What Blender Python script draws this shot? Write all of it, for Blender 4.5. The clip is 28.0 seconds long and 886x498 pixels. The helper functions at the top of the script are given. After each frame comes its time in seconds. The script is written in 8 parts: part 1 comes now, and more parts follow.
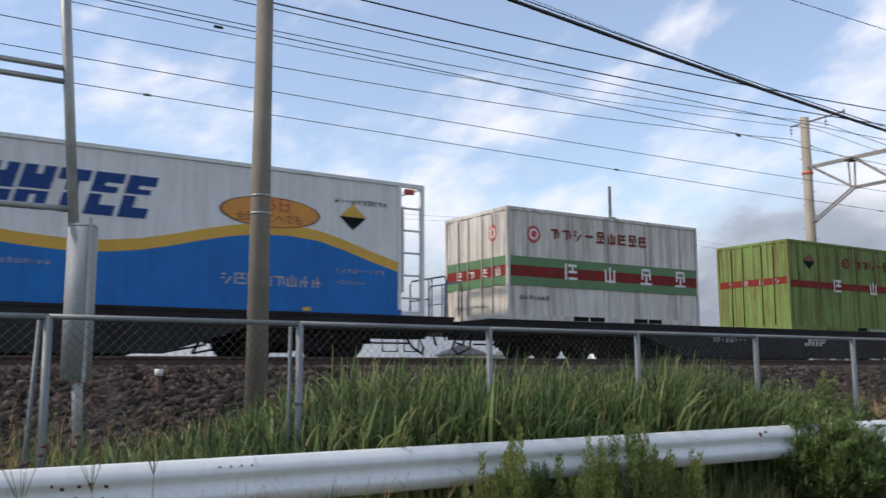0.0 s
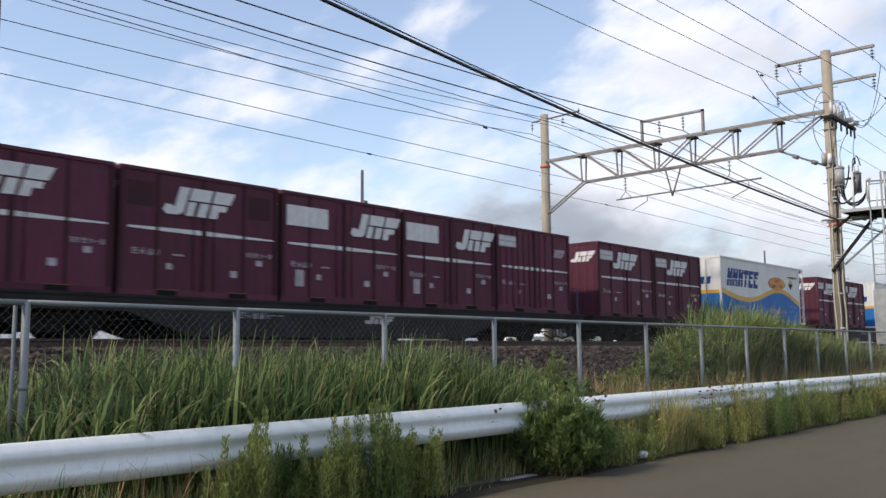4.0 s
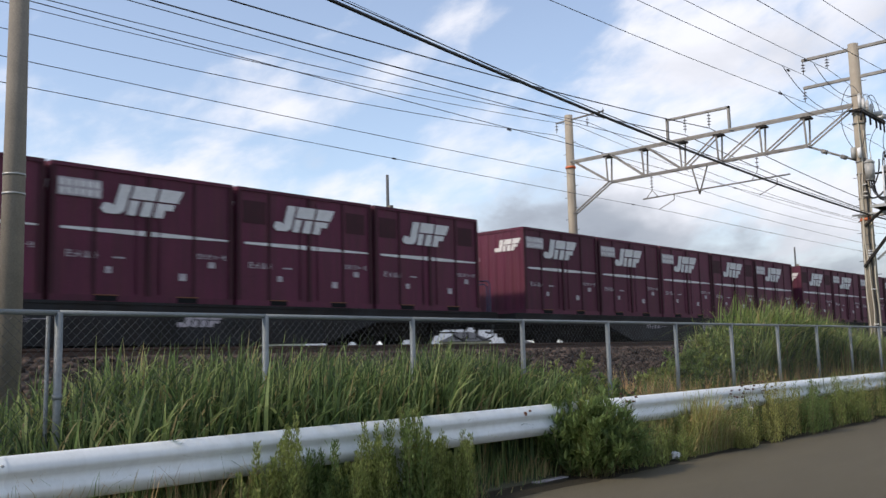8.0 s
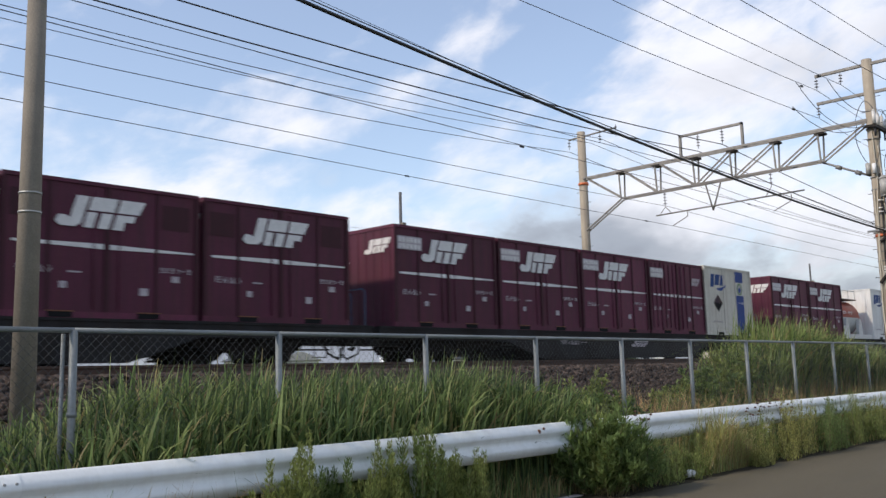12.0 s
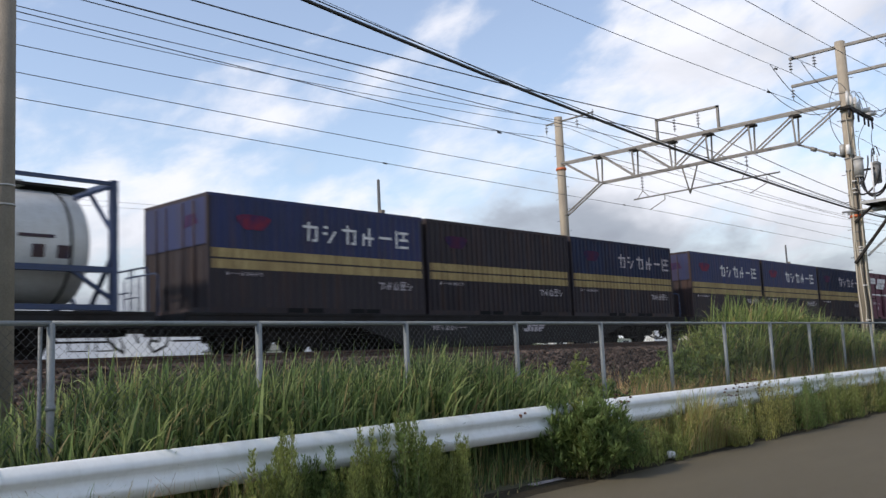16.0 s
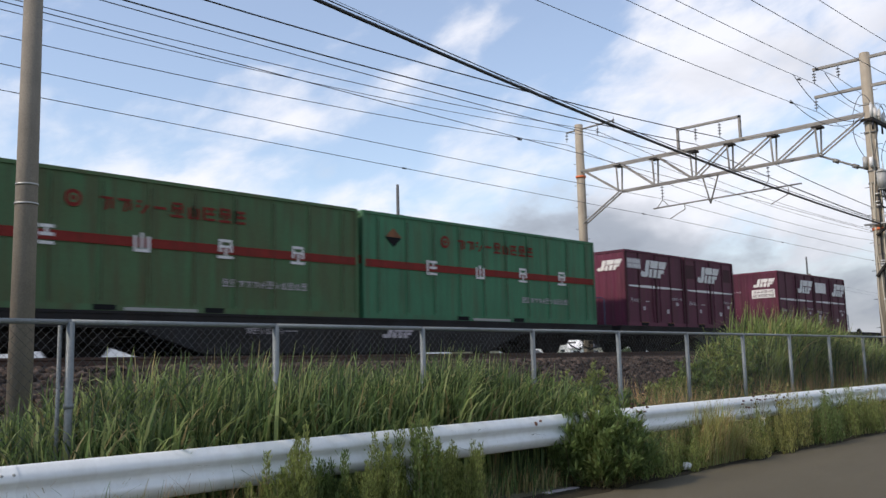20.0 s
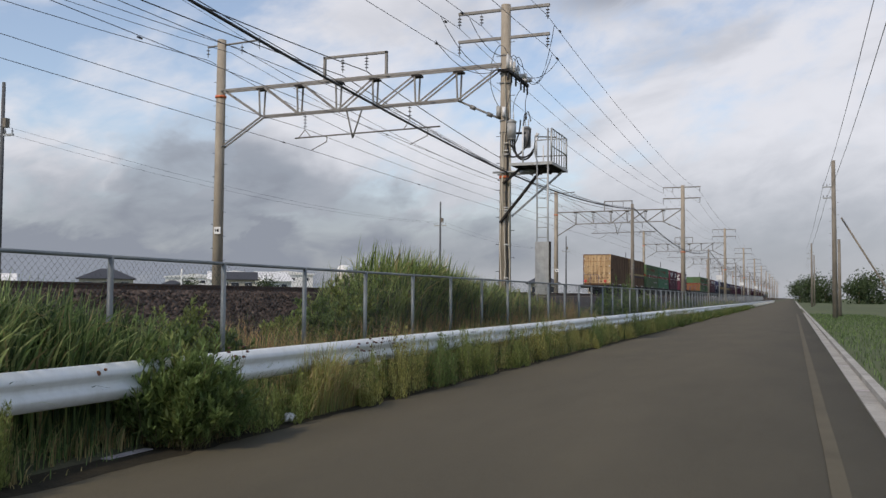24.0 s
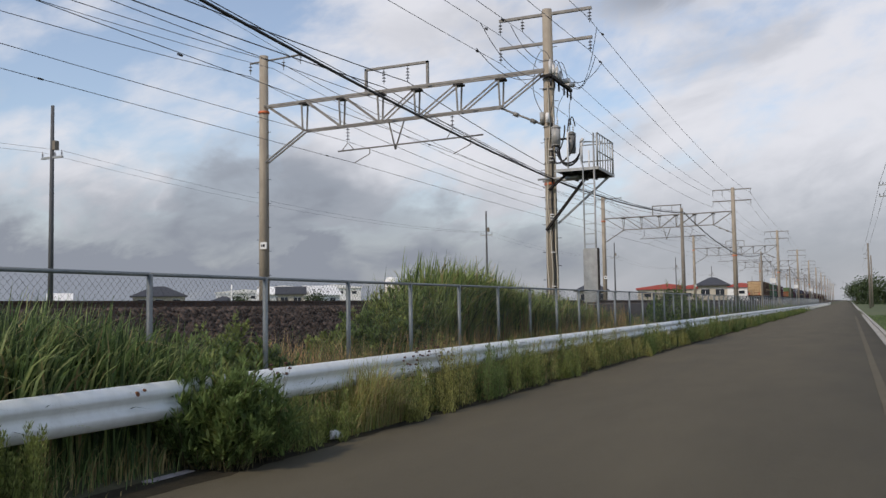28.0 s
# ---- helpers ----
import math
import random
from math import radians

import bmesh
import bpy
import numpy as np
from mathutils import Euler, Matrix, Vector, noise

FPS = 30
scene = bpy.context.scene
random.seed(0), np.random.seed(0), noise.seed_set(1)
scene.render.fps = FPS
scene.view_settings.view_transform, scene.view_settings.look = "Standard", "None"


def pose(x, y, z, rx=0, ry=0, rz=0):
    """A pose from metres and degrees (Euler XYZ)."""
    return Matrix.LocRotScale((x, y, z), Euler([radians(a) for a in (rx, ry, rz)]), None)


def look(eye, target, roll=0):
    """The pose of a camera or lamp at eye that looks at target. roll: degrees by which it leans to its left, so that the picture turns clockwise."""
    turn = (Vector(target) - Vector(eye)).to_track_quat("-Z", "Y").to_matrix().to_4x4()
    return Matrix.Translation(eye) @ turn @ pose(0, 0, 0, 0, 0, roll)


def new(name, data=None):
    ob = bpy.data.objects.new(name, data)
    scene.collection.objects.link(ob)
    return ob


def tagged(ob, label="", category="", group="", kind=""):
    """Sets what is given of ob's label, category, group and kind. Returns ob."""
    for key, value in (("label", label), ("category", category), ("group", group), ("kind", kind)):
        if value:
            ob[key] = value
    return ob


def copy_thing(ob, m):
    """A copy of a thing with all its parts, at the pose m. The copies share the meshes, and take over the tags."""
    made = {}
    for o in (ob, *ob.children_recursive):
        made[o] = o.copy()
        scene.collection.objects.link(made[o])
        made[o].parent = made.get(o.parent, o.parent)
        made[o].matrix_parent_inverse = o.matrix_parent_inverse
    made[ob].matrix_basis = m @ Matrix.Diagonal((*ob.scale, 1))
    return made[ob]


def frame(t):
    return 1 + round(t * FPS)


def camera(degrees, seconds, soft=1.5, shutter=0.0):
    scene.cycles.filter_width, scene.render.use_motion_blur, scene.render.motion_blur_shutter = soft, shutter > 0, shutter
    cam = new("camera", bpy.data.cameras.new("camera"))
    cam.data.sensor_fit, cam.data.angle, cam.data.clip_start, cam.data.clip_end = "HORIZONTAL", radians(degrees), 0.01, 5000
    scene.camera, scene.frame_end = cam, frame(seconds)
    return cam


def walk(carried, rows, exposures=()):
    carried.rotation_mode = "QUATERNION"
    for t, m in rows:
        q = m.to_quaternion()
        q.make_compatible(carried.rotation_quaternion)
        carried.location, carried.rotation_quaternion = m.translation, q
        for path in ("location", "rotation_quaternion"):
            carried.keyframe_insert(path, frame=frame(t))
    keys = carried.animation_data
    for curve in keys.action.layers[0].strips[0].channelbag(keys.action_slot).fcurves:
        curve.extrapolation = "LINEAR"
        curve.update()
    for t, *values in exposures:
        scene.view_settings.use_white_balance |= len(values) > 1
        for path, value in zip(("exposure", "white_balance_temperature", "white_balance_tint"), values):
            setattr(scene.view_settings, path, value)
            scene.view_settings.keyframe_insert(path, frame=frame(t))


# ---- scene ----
# ---- camera ----
cam = camera(52.15, 28.0, soft=1.45, shutter=0.12)
PATH = [
    (0.0, pose(0.00, 0.00, 1.45, 97.74, 0.25, 56.67)),
    (0.1, pose(0.00, 0.00, 1.45, 97.57, 0.05, 54.19)),
    (0.2, pose(0.00, 0.00, 1.45, 97.40, -0.16, 52.25)),
    (0.3, pose(0.00, 0.00, 1.45, 97.23, -0.37, 50.72)),
    (0.4, pose(0.00, 0.00, 1.45, 97.06, -0.58, 49.12)),
    (0.5, pose(0.00, 0.00, 1.45, 96.89, -0.79, 47.67)),
    (0.6, pose(0.00, 0.00, 1.45, 96.78, -0.90, 46.40)),
    (0.7, pose(0.00, 0.00, 1.45, 96.67, -1.00, 46.02)),
    (0.8, pose(0.00, 0.00, 1.45, 96.56, -1.11, 45.74)),
    (1.0, pose(0.00, 0.00, 1.45, 96.34, -1.33, 45.45)),
    (1.5, pose(0.00, 0.00, 1.45, 96.03, -1.44, 44.22)),
    (2.0, pose(0.00, 0.00, 1.45, 95.63, -0.95, 43.26)),
    (2.5, pose(0.00, 0.00, 1.45, 95.27, 0.20, 41.27)),
    (3.0, pose(0.00, 0.00, 1.45, 95.53, 0.73, 39.91)),
    (3.5, pose(0.00, 0.00, 1.45, 95.81, 0.96, 40.13)),
    (4.0, pose(0.00, 0.00, 1.45, 96.47, 0.52, 40.94)),
    (4.5, pose(0.00, 0.00, 1.45, 96.84, 0.10, 41.62)),
    (6.5, pose(0.00, 0.00, 1.45, 97.16, 0.40, 41.97)),
    (7.0, pose(0.00, 0.00, 1.45, 96.87, 0.85, 41.72)),
    (7.5, pose(0.00, 0.00, 1.45, 96.74, 1.29, 42.11)),
    (8.0, pose(0.00, 0.00, 1.45, 96.71, 1.45, 42.73)),
    (8.5, pose(0.00, 0.00, 1.45, 96.72, 1.37, 43.27)),
    (9.0, pose(0.00, 0.00, 1.45, 96.73, 1.32, 43.49)),
    (9.5, pose(0.00, 0.00, 1.45, 96.76, 1.09, 43.89)),
    (10.0, pose(0.00, 0.00, 1.45, 96.79, 1.04, 43.99)),
    (10.5, pose(0.00, 0.00, 1.45, 97.01, 1.51, 43.80)),
    (11.0, pose(0.00, 0.00, 1.45, 97.28, 1.74, 43.60)),
    (11.5, pose(0.00, 0.00, 1.45, 97.59, 1.68, 43.69)),
    (12.0, pose(0.00, 0.00, 1.45, 97.81, 1.48, 43.56)),
    (12.5, pose(0.00, 0.00, 1.45, 97.92, 1.26, 43.64)),
    (14.5, pose(0.00, 0.00, 1.45, 97.53, 2.03, 43.61)),
    (15.0, pose(0.00, 0.00, 1.45, 97.24, 2.34, 43.07)),
    (15.5, pose(0.00, 0.00, 1.45, 97.04, 2.62, 42.71)),
    (16.0, pose(0.00, 0.00, 1.45, 96.93, 2.50, 42.36)),
    (16.5, pose(0.00, 0.00, 1.45, 96.86, 2.41, 42.22)),
    (17.0, pose(0.00, 0.00, 1.45, 96.73, 2.37, 42.28)),
    (17.5, pose(0.00, 0.00, 1.45, 96.62, 2.27, 42.42)),
    (18.0, pose(0.00, 0.00, 1.45, 96.56, 2.42, 42.58)),
    (18.5, pose(0.00, 0.00, 1.45, 96.62, 2.22, 42.71)),
    (19.0, pose(0.00, 0.00, 1.45, 96.81, 1.86, 42.99)),
    (19.5, pose(0.00, 0.00, 1.45, 97.12, 1.53, 43.21)),
    (20.0, pose(0.00, 0.00, 1.45, 97.33, 1.37, 43.37)),
    (20.5, pose(0.00, 0.00, 1.45, 97.47, 1.28, 43.51)),
    (21.0, pose(0.00, 0.00, 1.45, 97.40, 1.00, 43.35)),
    (21.1, pose(0.00, 0.00, 1.45, 97.31, 0.95, 42.99)),
    (21.2, pose(0.00, 0.00, 1.45, 97.22, 0.90, 42.36)),
    (21.3, pose(0.00, 0.00, 1.45, 97.13, 0.84, 41.81)),
    (21.4, pose(0.00, 0.00, 1.45, 97.04, 0.79, 41.07)),
    (21.5, pose(0.00, 0.00, 1.45, 96.95, 0.73, 40.20)),
    (21.6, pose(0.00, 0.00, 1.45, 96.71, 0.63, 38.81)),
    (21.7, pose(0.00, 0.00, 1.45, 96.47, 0.54, 37.32)),
    (21.8, pose(0.00, 0.00, 1.45, 96.24, 0.44, 35.65)),
    (21.9, pose(0.00, 0.00, 1.45, 96.00, 0.34, 33.98)),
    (22.0, pose(0.00, 0.00, 1.45, 95.77, 0.24, 32.11)),
    (22.1, pose(0.00, 0.00, 1.45, 95.33, 0.10, 30.32)),
    (22.2, pose(0.00, 0.00, 1.45, 94.90, -0.04, 28.62)),
    (22.3, pose(0.00, 0.00, 1.45, 94.46, -0.18, 27.23)),
    (22.4, pose(0.00, 0.00, 1.45, 94.02, -0.31, 26.34)),
    (22.5, pose(0.00, 0.00, 1.45, 93.59, -0.45, 25.73)),
    (24.5, pose(-0.65, 2.05, 1.50, 93.00, -0.26, 20.85)),
    (25.0, pose(-0.65, 2.05, 1.50, 93.12, 0.11, 21.76)),
    (25.5, pose(-0.65, 2.05, 1.50, 93.10, 0.30, 21.90)),
    (26.0, pose(-0.65, 2.05, 1.50, 93.26, 0.62, 22.64)),
    (26.5, pose(-0.65, 2.05, 1.50, 93.59, 0.61, 23.19)),
    (27.0, pose(-0.65, 2.05, 1.50, 93.69, 0.76, 23.50)),
    (27.5, pose(-0.65, 2.05, 1.50, 93.66, 0.90, 23.85)),
    (28.0, pose(-0.65, 2.05, 1.50, 93.61, 0.86, 24.16)),
]
walk(cam, PATH, [(0.0, 0.34, 6640, 14), (3.0, 0.42, 6770, 14), (7.0, 0.36, 6770, 14), (17.6, 0.36, 6770, 14), (18.2, 0.26, 6770, 14), (19.0, 0.11, 6770, 14), (19.6, 0.26, 6770, 14), (20.3, 0.36, 6770, 14), (20.8, 0.34, 6770, 14), (22.0, -0.06, 6770, 14), (25.0, -0.01, 6840, 14), (28.0, -0.03, 6840, 14)])

# ---- sky and sun: low sun behind the train's tail, broken cloud ----
SUN_EL, SUN_AZ = 41.0, 200.0      # degrees; azimuth clockwise from +y
sky_world = bpy.data.worlds.new("sky")
scene.world = sky_world
sky_world.use_nodes = True


def build_sky(nt):
    """Clear sky under streaks of white cloud that rise to the north-east, a pale hazy foot and a grey cumulus bank."""
    nt.nodes.clear()
    n, l = nt.nodes.new, nt.links.new

    def maths(op, a, b=None, clamp=False):
        m = n("ShaderNodeMath")
        m.operation, m.use_clamp = op, clamp
        for k, v in enumerate((a, b)):
            if v is None:
                continue
            if isinstance(v, (int, float)):
                m.inputs[k].default_value = v
            else:
                l(v, m.inputs[k])
        return m.outputs[0]

    def plus(*terms):
        total = terms[0]
        for t in terms[1:]:
            total = maths("ADD", total, t)
        return total

    def times(a, b):
        return maths("MULTIPLY", a, b)

    def ramp(fac, a, b, lo=0.0, hi=1.0):
        r = n("ShaderNodeMapRange")
        r.interpolation_type = "SMOOTHSTEP"
        for key, v in zip(("From Min", "From Max", "To Min", "To Max"), (a, b, lo, hi)):
            r.inputs[key].default_value = v
        l(fac, r.inputs["Value"])
        return r.outputs["Result"]

    sky = n("ShaderNodeTexSky")
    sky.sky_type, sky.sun_disc = "NISHITA", False
    sky.sun_elevation, sky.sun_rotation = radians(SUN_EL), radians(SUN_AZ)
    sky.air_density, sky.dust_density, sky.ozone_density = 1.1, 0.45, 2.3
    co = n("ShaderNodeTexCoord")
    sep = n("ShaderNodeSeparateXYZ")
    l(co.outputs["Generated"], sep.inputs[0])
    # degrees clockwise from the railway's direction, and degrees above the horizon
    h = times(maths("ARCTAN2", sep.outputs[0], sep.outputs[1]), 57.296)
    el = times(maths("ARCSINE", maths("MINIMUM", maths("MAXIMUM", sep.outputs[2], -1.0), 1.0)), 57.296)

    def field(tilt, long, short, detail, seed, rough=0.55, warp=0.3):
        """Fractal noise in puffs of so many degrees along and across, leaning by tilt."""
        c, s = math.cos(radians(tilt)), math.sin(radians(tilt))
        v = n("ShaderNodeCombineXYZ")
        l(plus(times(h, c / long), times(el, s / long)), v.inputs[0])
        l(plus(times(h, -s / short), times(el, c / short)), v.inputs[1])
        v.inputs[2].default_value = seed
        t = n("ShaderNodeTexNoise")
        t.inputs["Scale"].default_value, t.inputs["Detail"].default_value = 1.0, detail
        t.inputs["Roughness"].default_value, t.inputs["Distortion"].default_value = rough, warp
        l(v.outputs[0], t.inputs["Vector"])
        return t.outputs["Fac"]

    def blob(h0, e0, long, short, tilt=25.0):
        c, s = math.cos(radians(tilt)), math.sin(radians(tilt))
        p = plus(times(h, c / long), times(el, s / long), -(h0 * c + e0 * s) / long)
        q = plus(times(h, -s / short), times(el, c / short), (h0 * s - e0 * c) / short)
        return maths("EXPONENT", times(plus(times(p, p), times(q, q)), -1.0))

    # streaked white cloud, with clear blue lanes between
    streaks = field(16.0, 8.5, 4.6, 9.0, 3.4, 0.54, 0.25)
    fine = field(18.0, 3.4, 1.7, 7.0, 8.1, 0.58, 0.3)
    lean = []
    for much, place in ((0.20, (-71.0, 16.2, 6.0, 2.6, -18.0)), (0.17, (-51.0, 15.8, 5.0, 1.9)), (0.18, (-42.5, 20.0, 6.0, 2.2)), (0.34, (-25.0, 17.0, 9.0, 5.0, 0.0)), (0.24, (-31.0, 10.5, 9.0, 4.0, 0.0)), (0.20, (-62.0, 11.0, 9.0, 2.2, 0.0)), (-0.24, (-60.0, 20.5, 7.5, 3.2)), (-0.20, (-47.0, 14.0, 5.0, 1.1)), (-0.22, (-34.5, 21.5, 4.5, 2.6))):
        lean.append(times(blob(*place), much))
    ahead = times(times(ramp(h, -22.0, -4.0), ramp(h, 75.0, 30.0)), ramp(el, 42.0, 24.0))
    fill = plus(streaks, times(plus(fine, -0.5), 0.46), times(ramp(el, 13.5, 5.5), 0.26), times(ahead, 0.30), *lean)
    white = ramp(fill, 0.44, 0.86, 0.14, 0.95)
    foot = ramp(plus(el, times(plus(fine, -0.5), 6.0)), 11.0, 2.5, 0.0, 0.94)
    white = maths("MAXIMUM", white, foot)
    # grey cumulus bank with a lumpy crest, lighter towards the crest
    lumps = field(6.0, 7.5, 4.4, 6.0, 5.7, 0.50, 0.2)
    crest = plus(times(blob(-33.5, 0.0, 11.0, 90.0, 0.0), 8.8), times(blob(-57.0, 0.0, 9.0, 90.0, 0.0), 4.8), times(blob(-39.0, 0.0, 4.5, 90.0, 0.0), 2.2), times(blob(-17.0, 0.0, 9.0, 60.0, 0.0), 4.2), 1.2)
    depth = plus(crest, times(plus(lumps, -0.5), 8.0), times(el, -1.0))
    bank = times(ramp(depth, -0.6, 2.2), ramp(depth, -1.0, 4.0, 0.70, 1.0))
    bank = times(times(bank, ramp(field(5.0, 5.0, 2.2, 6.0, 2.9, 0.5, 0.3), 0.30, 0.66, 0.84, 1.0)), ramp(el, -0.5, 3.0, 0.72, 1.0))
    bank = times(bank, ramp(h, -3.0, -16.0, 0.35, 1.0))
    bank = maths("MAXIMUM", bank, times(foot, plus(times(ramp(h, -82.0, -60.0, 0.86, 1.12), ramp(h, -34.0, -20.0, 1.0, 0.70)), times(plus(lumps, -0.5), 0.6))))
    puffs = plus(times(blob(10.0 - 20.5, 18.6, 5.5, 1.5, 4.0), 0.85), times(blob(-12.5, 10.6, 1.8, 1.0, 10.0), 0.55), times(blob(-50.5, 12.4, 1.2, 0.9, 10.0), 0.35))
    puffs = times(puffs, ramp(fine, 0.30, 0.60, 0.35, 1.0))
    grey = maths("MAXIMUM", bank, puffs, True)
    veil = times(ramp(field(12.0, 10.0, 5.0, 6.0, 6.3, 0.5, 0.4), 0.46, 0.70), ramp(h, -40.0, -16.0, 0.04, 0.40))
    grey = maths("MAXIMUM", grey, veil)
    cover = maths("MAXIMUM", white, grey)
    col = n("ShaderNodeMix")
    col.data_type = "RGBA"
    l(grey, col.inputs["Factor"])
    col.inputs["A"].default_value = (0.775, 0.820, 0.895, 1)
    col.inputs["B"].default_value = (0.275, 0.318, 0.385, 1)
    back_sky, back_cloud, mix, out = n("ShaderNodeBackground"), n("ShaderNodeBackground"), n("ShaderNodeMixShader"), n("ShaderNodeOutputWorld")
    l(sky.outputs[0], back_sky.inputs[0])
    back_sky.inputs[1].default_value = 0.15
    l(col.outputs["Result"], back_cloud.inputs[0])
    back_cloud.inputs[1].default_value = 0.97
    l(cover, mix.inputs[0])
    l(back_sky.outputs[0], mix.inputs[1])
    l(back_cloud.outputs[0], mix.inputs[2])
    l(mix.outputs[0], out.inputs[0])


build_sky(sky_world.node_tree)
sun = new("sun", bpy.data.lights.new("sun", "SUN"))
sun.data.energy, sun.data.angle, sun.data.color = 2.3, radians(3.0), (1.0, 0.90, 0.76)
az, el = radians(SUN_AZ), radians(SUN_EL)
sun.matrix_world = look((60 * math.sin(az) * math.cos(el), 60 * math.cos(az) * math.cos(el), 60 * math.sin(el)), (0, 0, 0))


# ---- materials ----
def mat(name, c1, c2=None, rough=0.6, metal=0.0, scale=2.0, bump=0.0, bscale=40.0, rand=0.0, streak=0.0, dirt=(0.09, 0.065, 0.05), island=0.0, stretch=None, trans=0.0, rust=0.0, spec=0.5, grain=1.0):
    """Paint, metal, plant or ground: two colours mixed by noise, fine grain, optional dirt streaks and variation from piece to piece."""
    m = bpy.data.materials.new(name)
    m.use_nodes = True
    nt = m.node_tree
    n, l = nt.nodes.new, nt.links.new
    b = nt.nodes["Principled BSDF"]
    b.inputs["Roughness"].default_value, b.inputs["Metallic"].default_value = rough, metal
    b.inputs["Specular IOR Level"].default_value = spec
    co = n("ShaderNodeTexCoord")
    vec = co.outputs["Object"]
    if rand:
        info, far, add = n("ShaderNodeObjectInfo"), n("ShaderNodeMath"), n("ShaderNodeVectorMath")
        far.operation, add.operation = "MULTIPLY", "ADD"
        far.inputs[1].default_value = 53.0
        l(info.outputs["Random"], far.inputs[0])
        l(vec, add.inputs[0])
        l(far.outputs[0], add.inputs[1])
        vec = add.outputs[0]
    base = vec
    if stretch:
        mp = n("ShaderNodeMapping")
        mp.inputs["Scale"].default_value = stretch
        l(vec, mp.inputs["Vector"])
        vec = mp.outputs["Vector"]
    t = n("ShaderNodeTexNoise")
    t.inputs["Scale"].default_value, t.inputs["Detail"].default_value, t.inputs["Roughness"].default_value = scale, 7.0, 0.6
    l(vec, t.inputs["Vector"])

    def span(fac, lo, hi, a=0.0, z=1.0):
        r = n("ShaderNodeMapRange")
        for k, v in zip(("From Min", "From Max", "To Min", "To Max"), (lo, hi, a, z)):
            r.inputs[k].default_value = v
        l(fac, r.inputs["Value"])
        return r.outputs["Result"]

    def blend(fac, a, z, kind="MIX"):
        x = n("ShaderNodeMix")
        x.data_type, x.blend_type = "RGBA", kind
        for key, v in (("Factor", fac), ("A", a), ("B", z)):
            if isinstance(v, tuple):
                x.inputs[key].default_value = (*v, 1)
            elif isinstance(v, float):
                x.inputs[key].default_value = v
            else:
                l(v, x.inputs[key])
        return x.outputs["Result"]

    c2 = c2 or tuple(v * 0.82 for v in c1)
    colour = blend(span(t.outputs["Fac"], 0.33, 0.67), tuple(c1), tuple(c2))
    fine = n("ShaderNodeTexNoise")
    fine.inputs["Scale"].default_value, fine.inputs["Detail"].default_value = bscale, 4.0
    l(vec, fine.inputs["Vector"])
    if streak:
        mp = n("ShaderNodeMapping")
        mp.inputs["Scale"].default_value = (5.0, 5.0, 0.35)
        l(base, mp.inputs["Vector"])
        s = n("ShaderNodeTexNoise")
        s.inputs["Scale"].default_value, s.inputs["Detail"].default_value, s.inputs["Roughness"].default_value = 1.6, 8.0, 0.65
        l(mp.outputs["Vector"], s.inputs["Vector"])
        colour = blend(span(s.outputs["Fac"], 0.43, 0.68, 0.0, streak), colour, tuple(dirt))
    if rust:
        mp = n("ShaderNodeMapping")
        mp.inputs["Scale"].default_value = (2.6, 2.6, 0.22)
        mp.inputs["Location"].default_value = (3.3, 7.1, 0.4)
        l(base, mp.inputs["Vector"])
        s = n("ShaderNodeTexNoise")
        s.inputs["Scale"].default_value, s.inputs["Detail"].default_value, s.inputs["Roughness"].default_value = 1.3, 9.0, 0.72
        l(mp.outputs["Vector"], s.inputs["Vector"])
        colour = blend(span(s.outputs["Fac"], 0.49, 0.65, 0.0, rust), colour, (0.115, 0.052, 0.026))
    value = span(fine.outputs["Fac"], 0.3, 0.7, 1 - 0.12 * grain, 1 + 0.1 * grain)
    for source, much in (("object", rand), ("island", island)):
        if much:
            o = n("ShaderNodeObjectInfo") if source == "object" else n("ShaderNodeNewGeometry")
            r = span(o.outputs["Random" if source == "object" else "Random Per Island"], 0.0, 1.0, 1 - much, 1 + much)
            x = n("ShaderNodeMath")
            x.operation = "MULTIPLY"
            l(value, x.inputs[0])
            l(r, x.inputs[1])
            value = x.outputs[0]
    hsv = n("ShaderNodeHueSaturation")
    l(colour, hsv.inputs["Color"])
    l(value, hsv.inputs["Value"])
    l(hsv.outputs[0], b.inputs["Base Color"])
    if bump:
        bp = n("ShaderNodeBump")
        bp.inputs["Strength"].default_value, bp.inputs["Distance"].default_value = bump, 0.02
        l(fine.outputs["Fac"], bp.inputs["Height"])
        l(bp.outputs["Normal"], b.inputs["Normal"])
    if trans:
        tr = n("ShaderNodeBsdfTranslucent")
        l(hsv.outputs[0], tr.inputs["Color"])
        mx = n("ShaderNodeMixShader")
        mx.inputs[0].default_value = trans
        l(b.outputs[0], mx.inputs[1])
        l(tr.outputs[0], mx.inputs[2])
        l(mx.outputs[0], nt.nodes["Material Output"].inputs["Surface"])
    return m


# grime on ribs and door fittings; also the painted shadow beside green ribs
RIBGRIMESHADE = mat("rib_grime_shade", (0.070, 0.046, 0.034), (0.040, 0.028, 0.022), 0.85, scale=1.5, streak=0.7, dirt=(0.10, 0.06, 0.038), spec=0.14)
ASPHALT = mat("asphalt", (0.113, 0.097, 0.063), (0.088, 0.076, 0.050), 0.88, scale=0.35, stretch=(2.2, 0.6, 1.0), bump=0.5, bscale=90, spec=0.3, grain=2.4)
SOIL = mat("soil", (0.10, 0.085, 0.05), (0.06, 0.075, 0.03), 0.95, scale=0.7, bump=0.8, bscale=14)
FIELD = mat("field", (0.09, 0.11, 0.035), (0.06, 0.08, 0.03), 0.95, scale=0.05, bump=0.4, bscale=6)
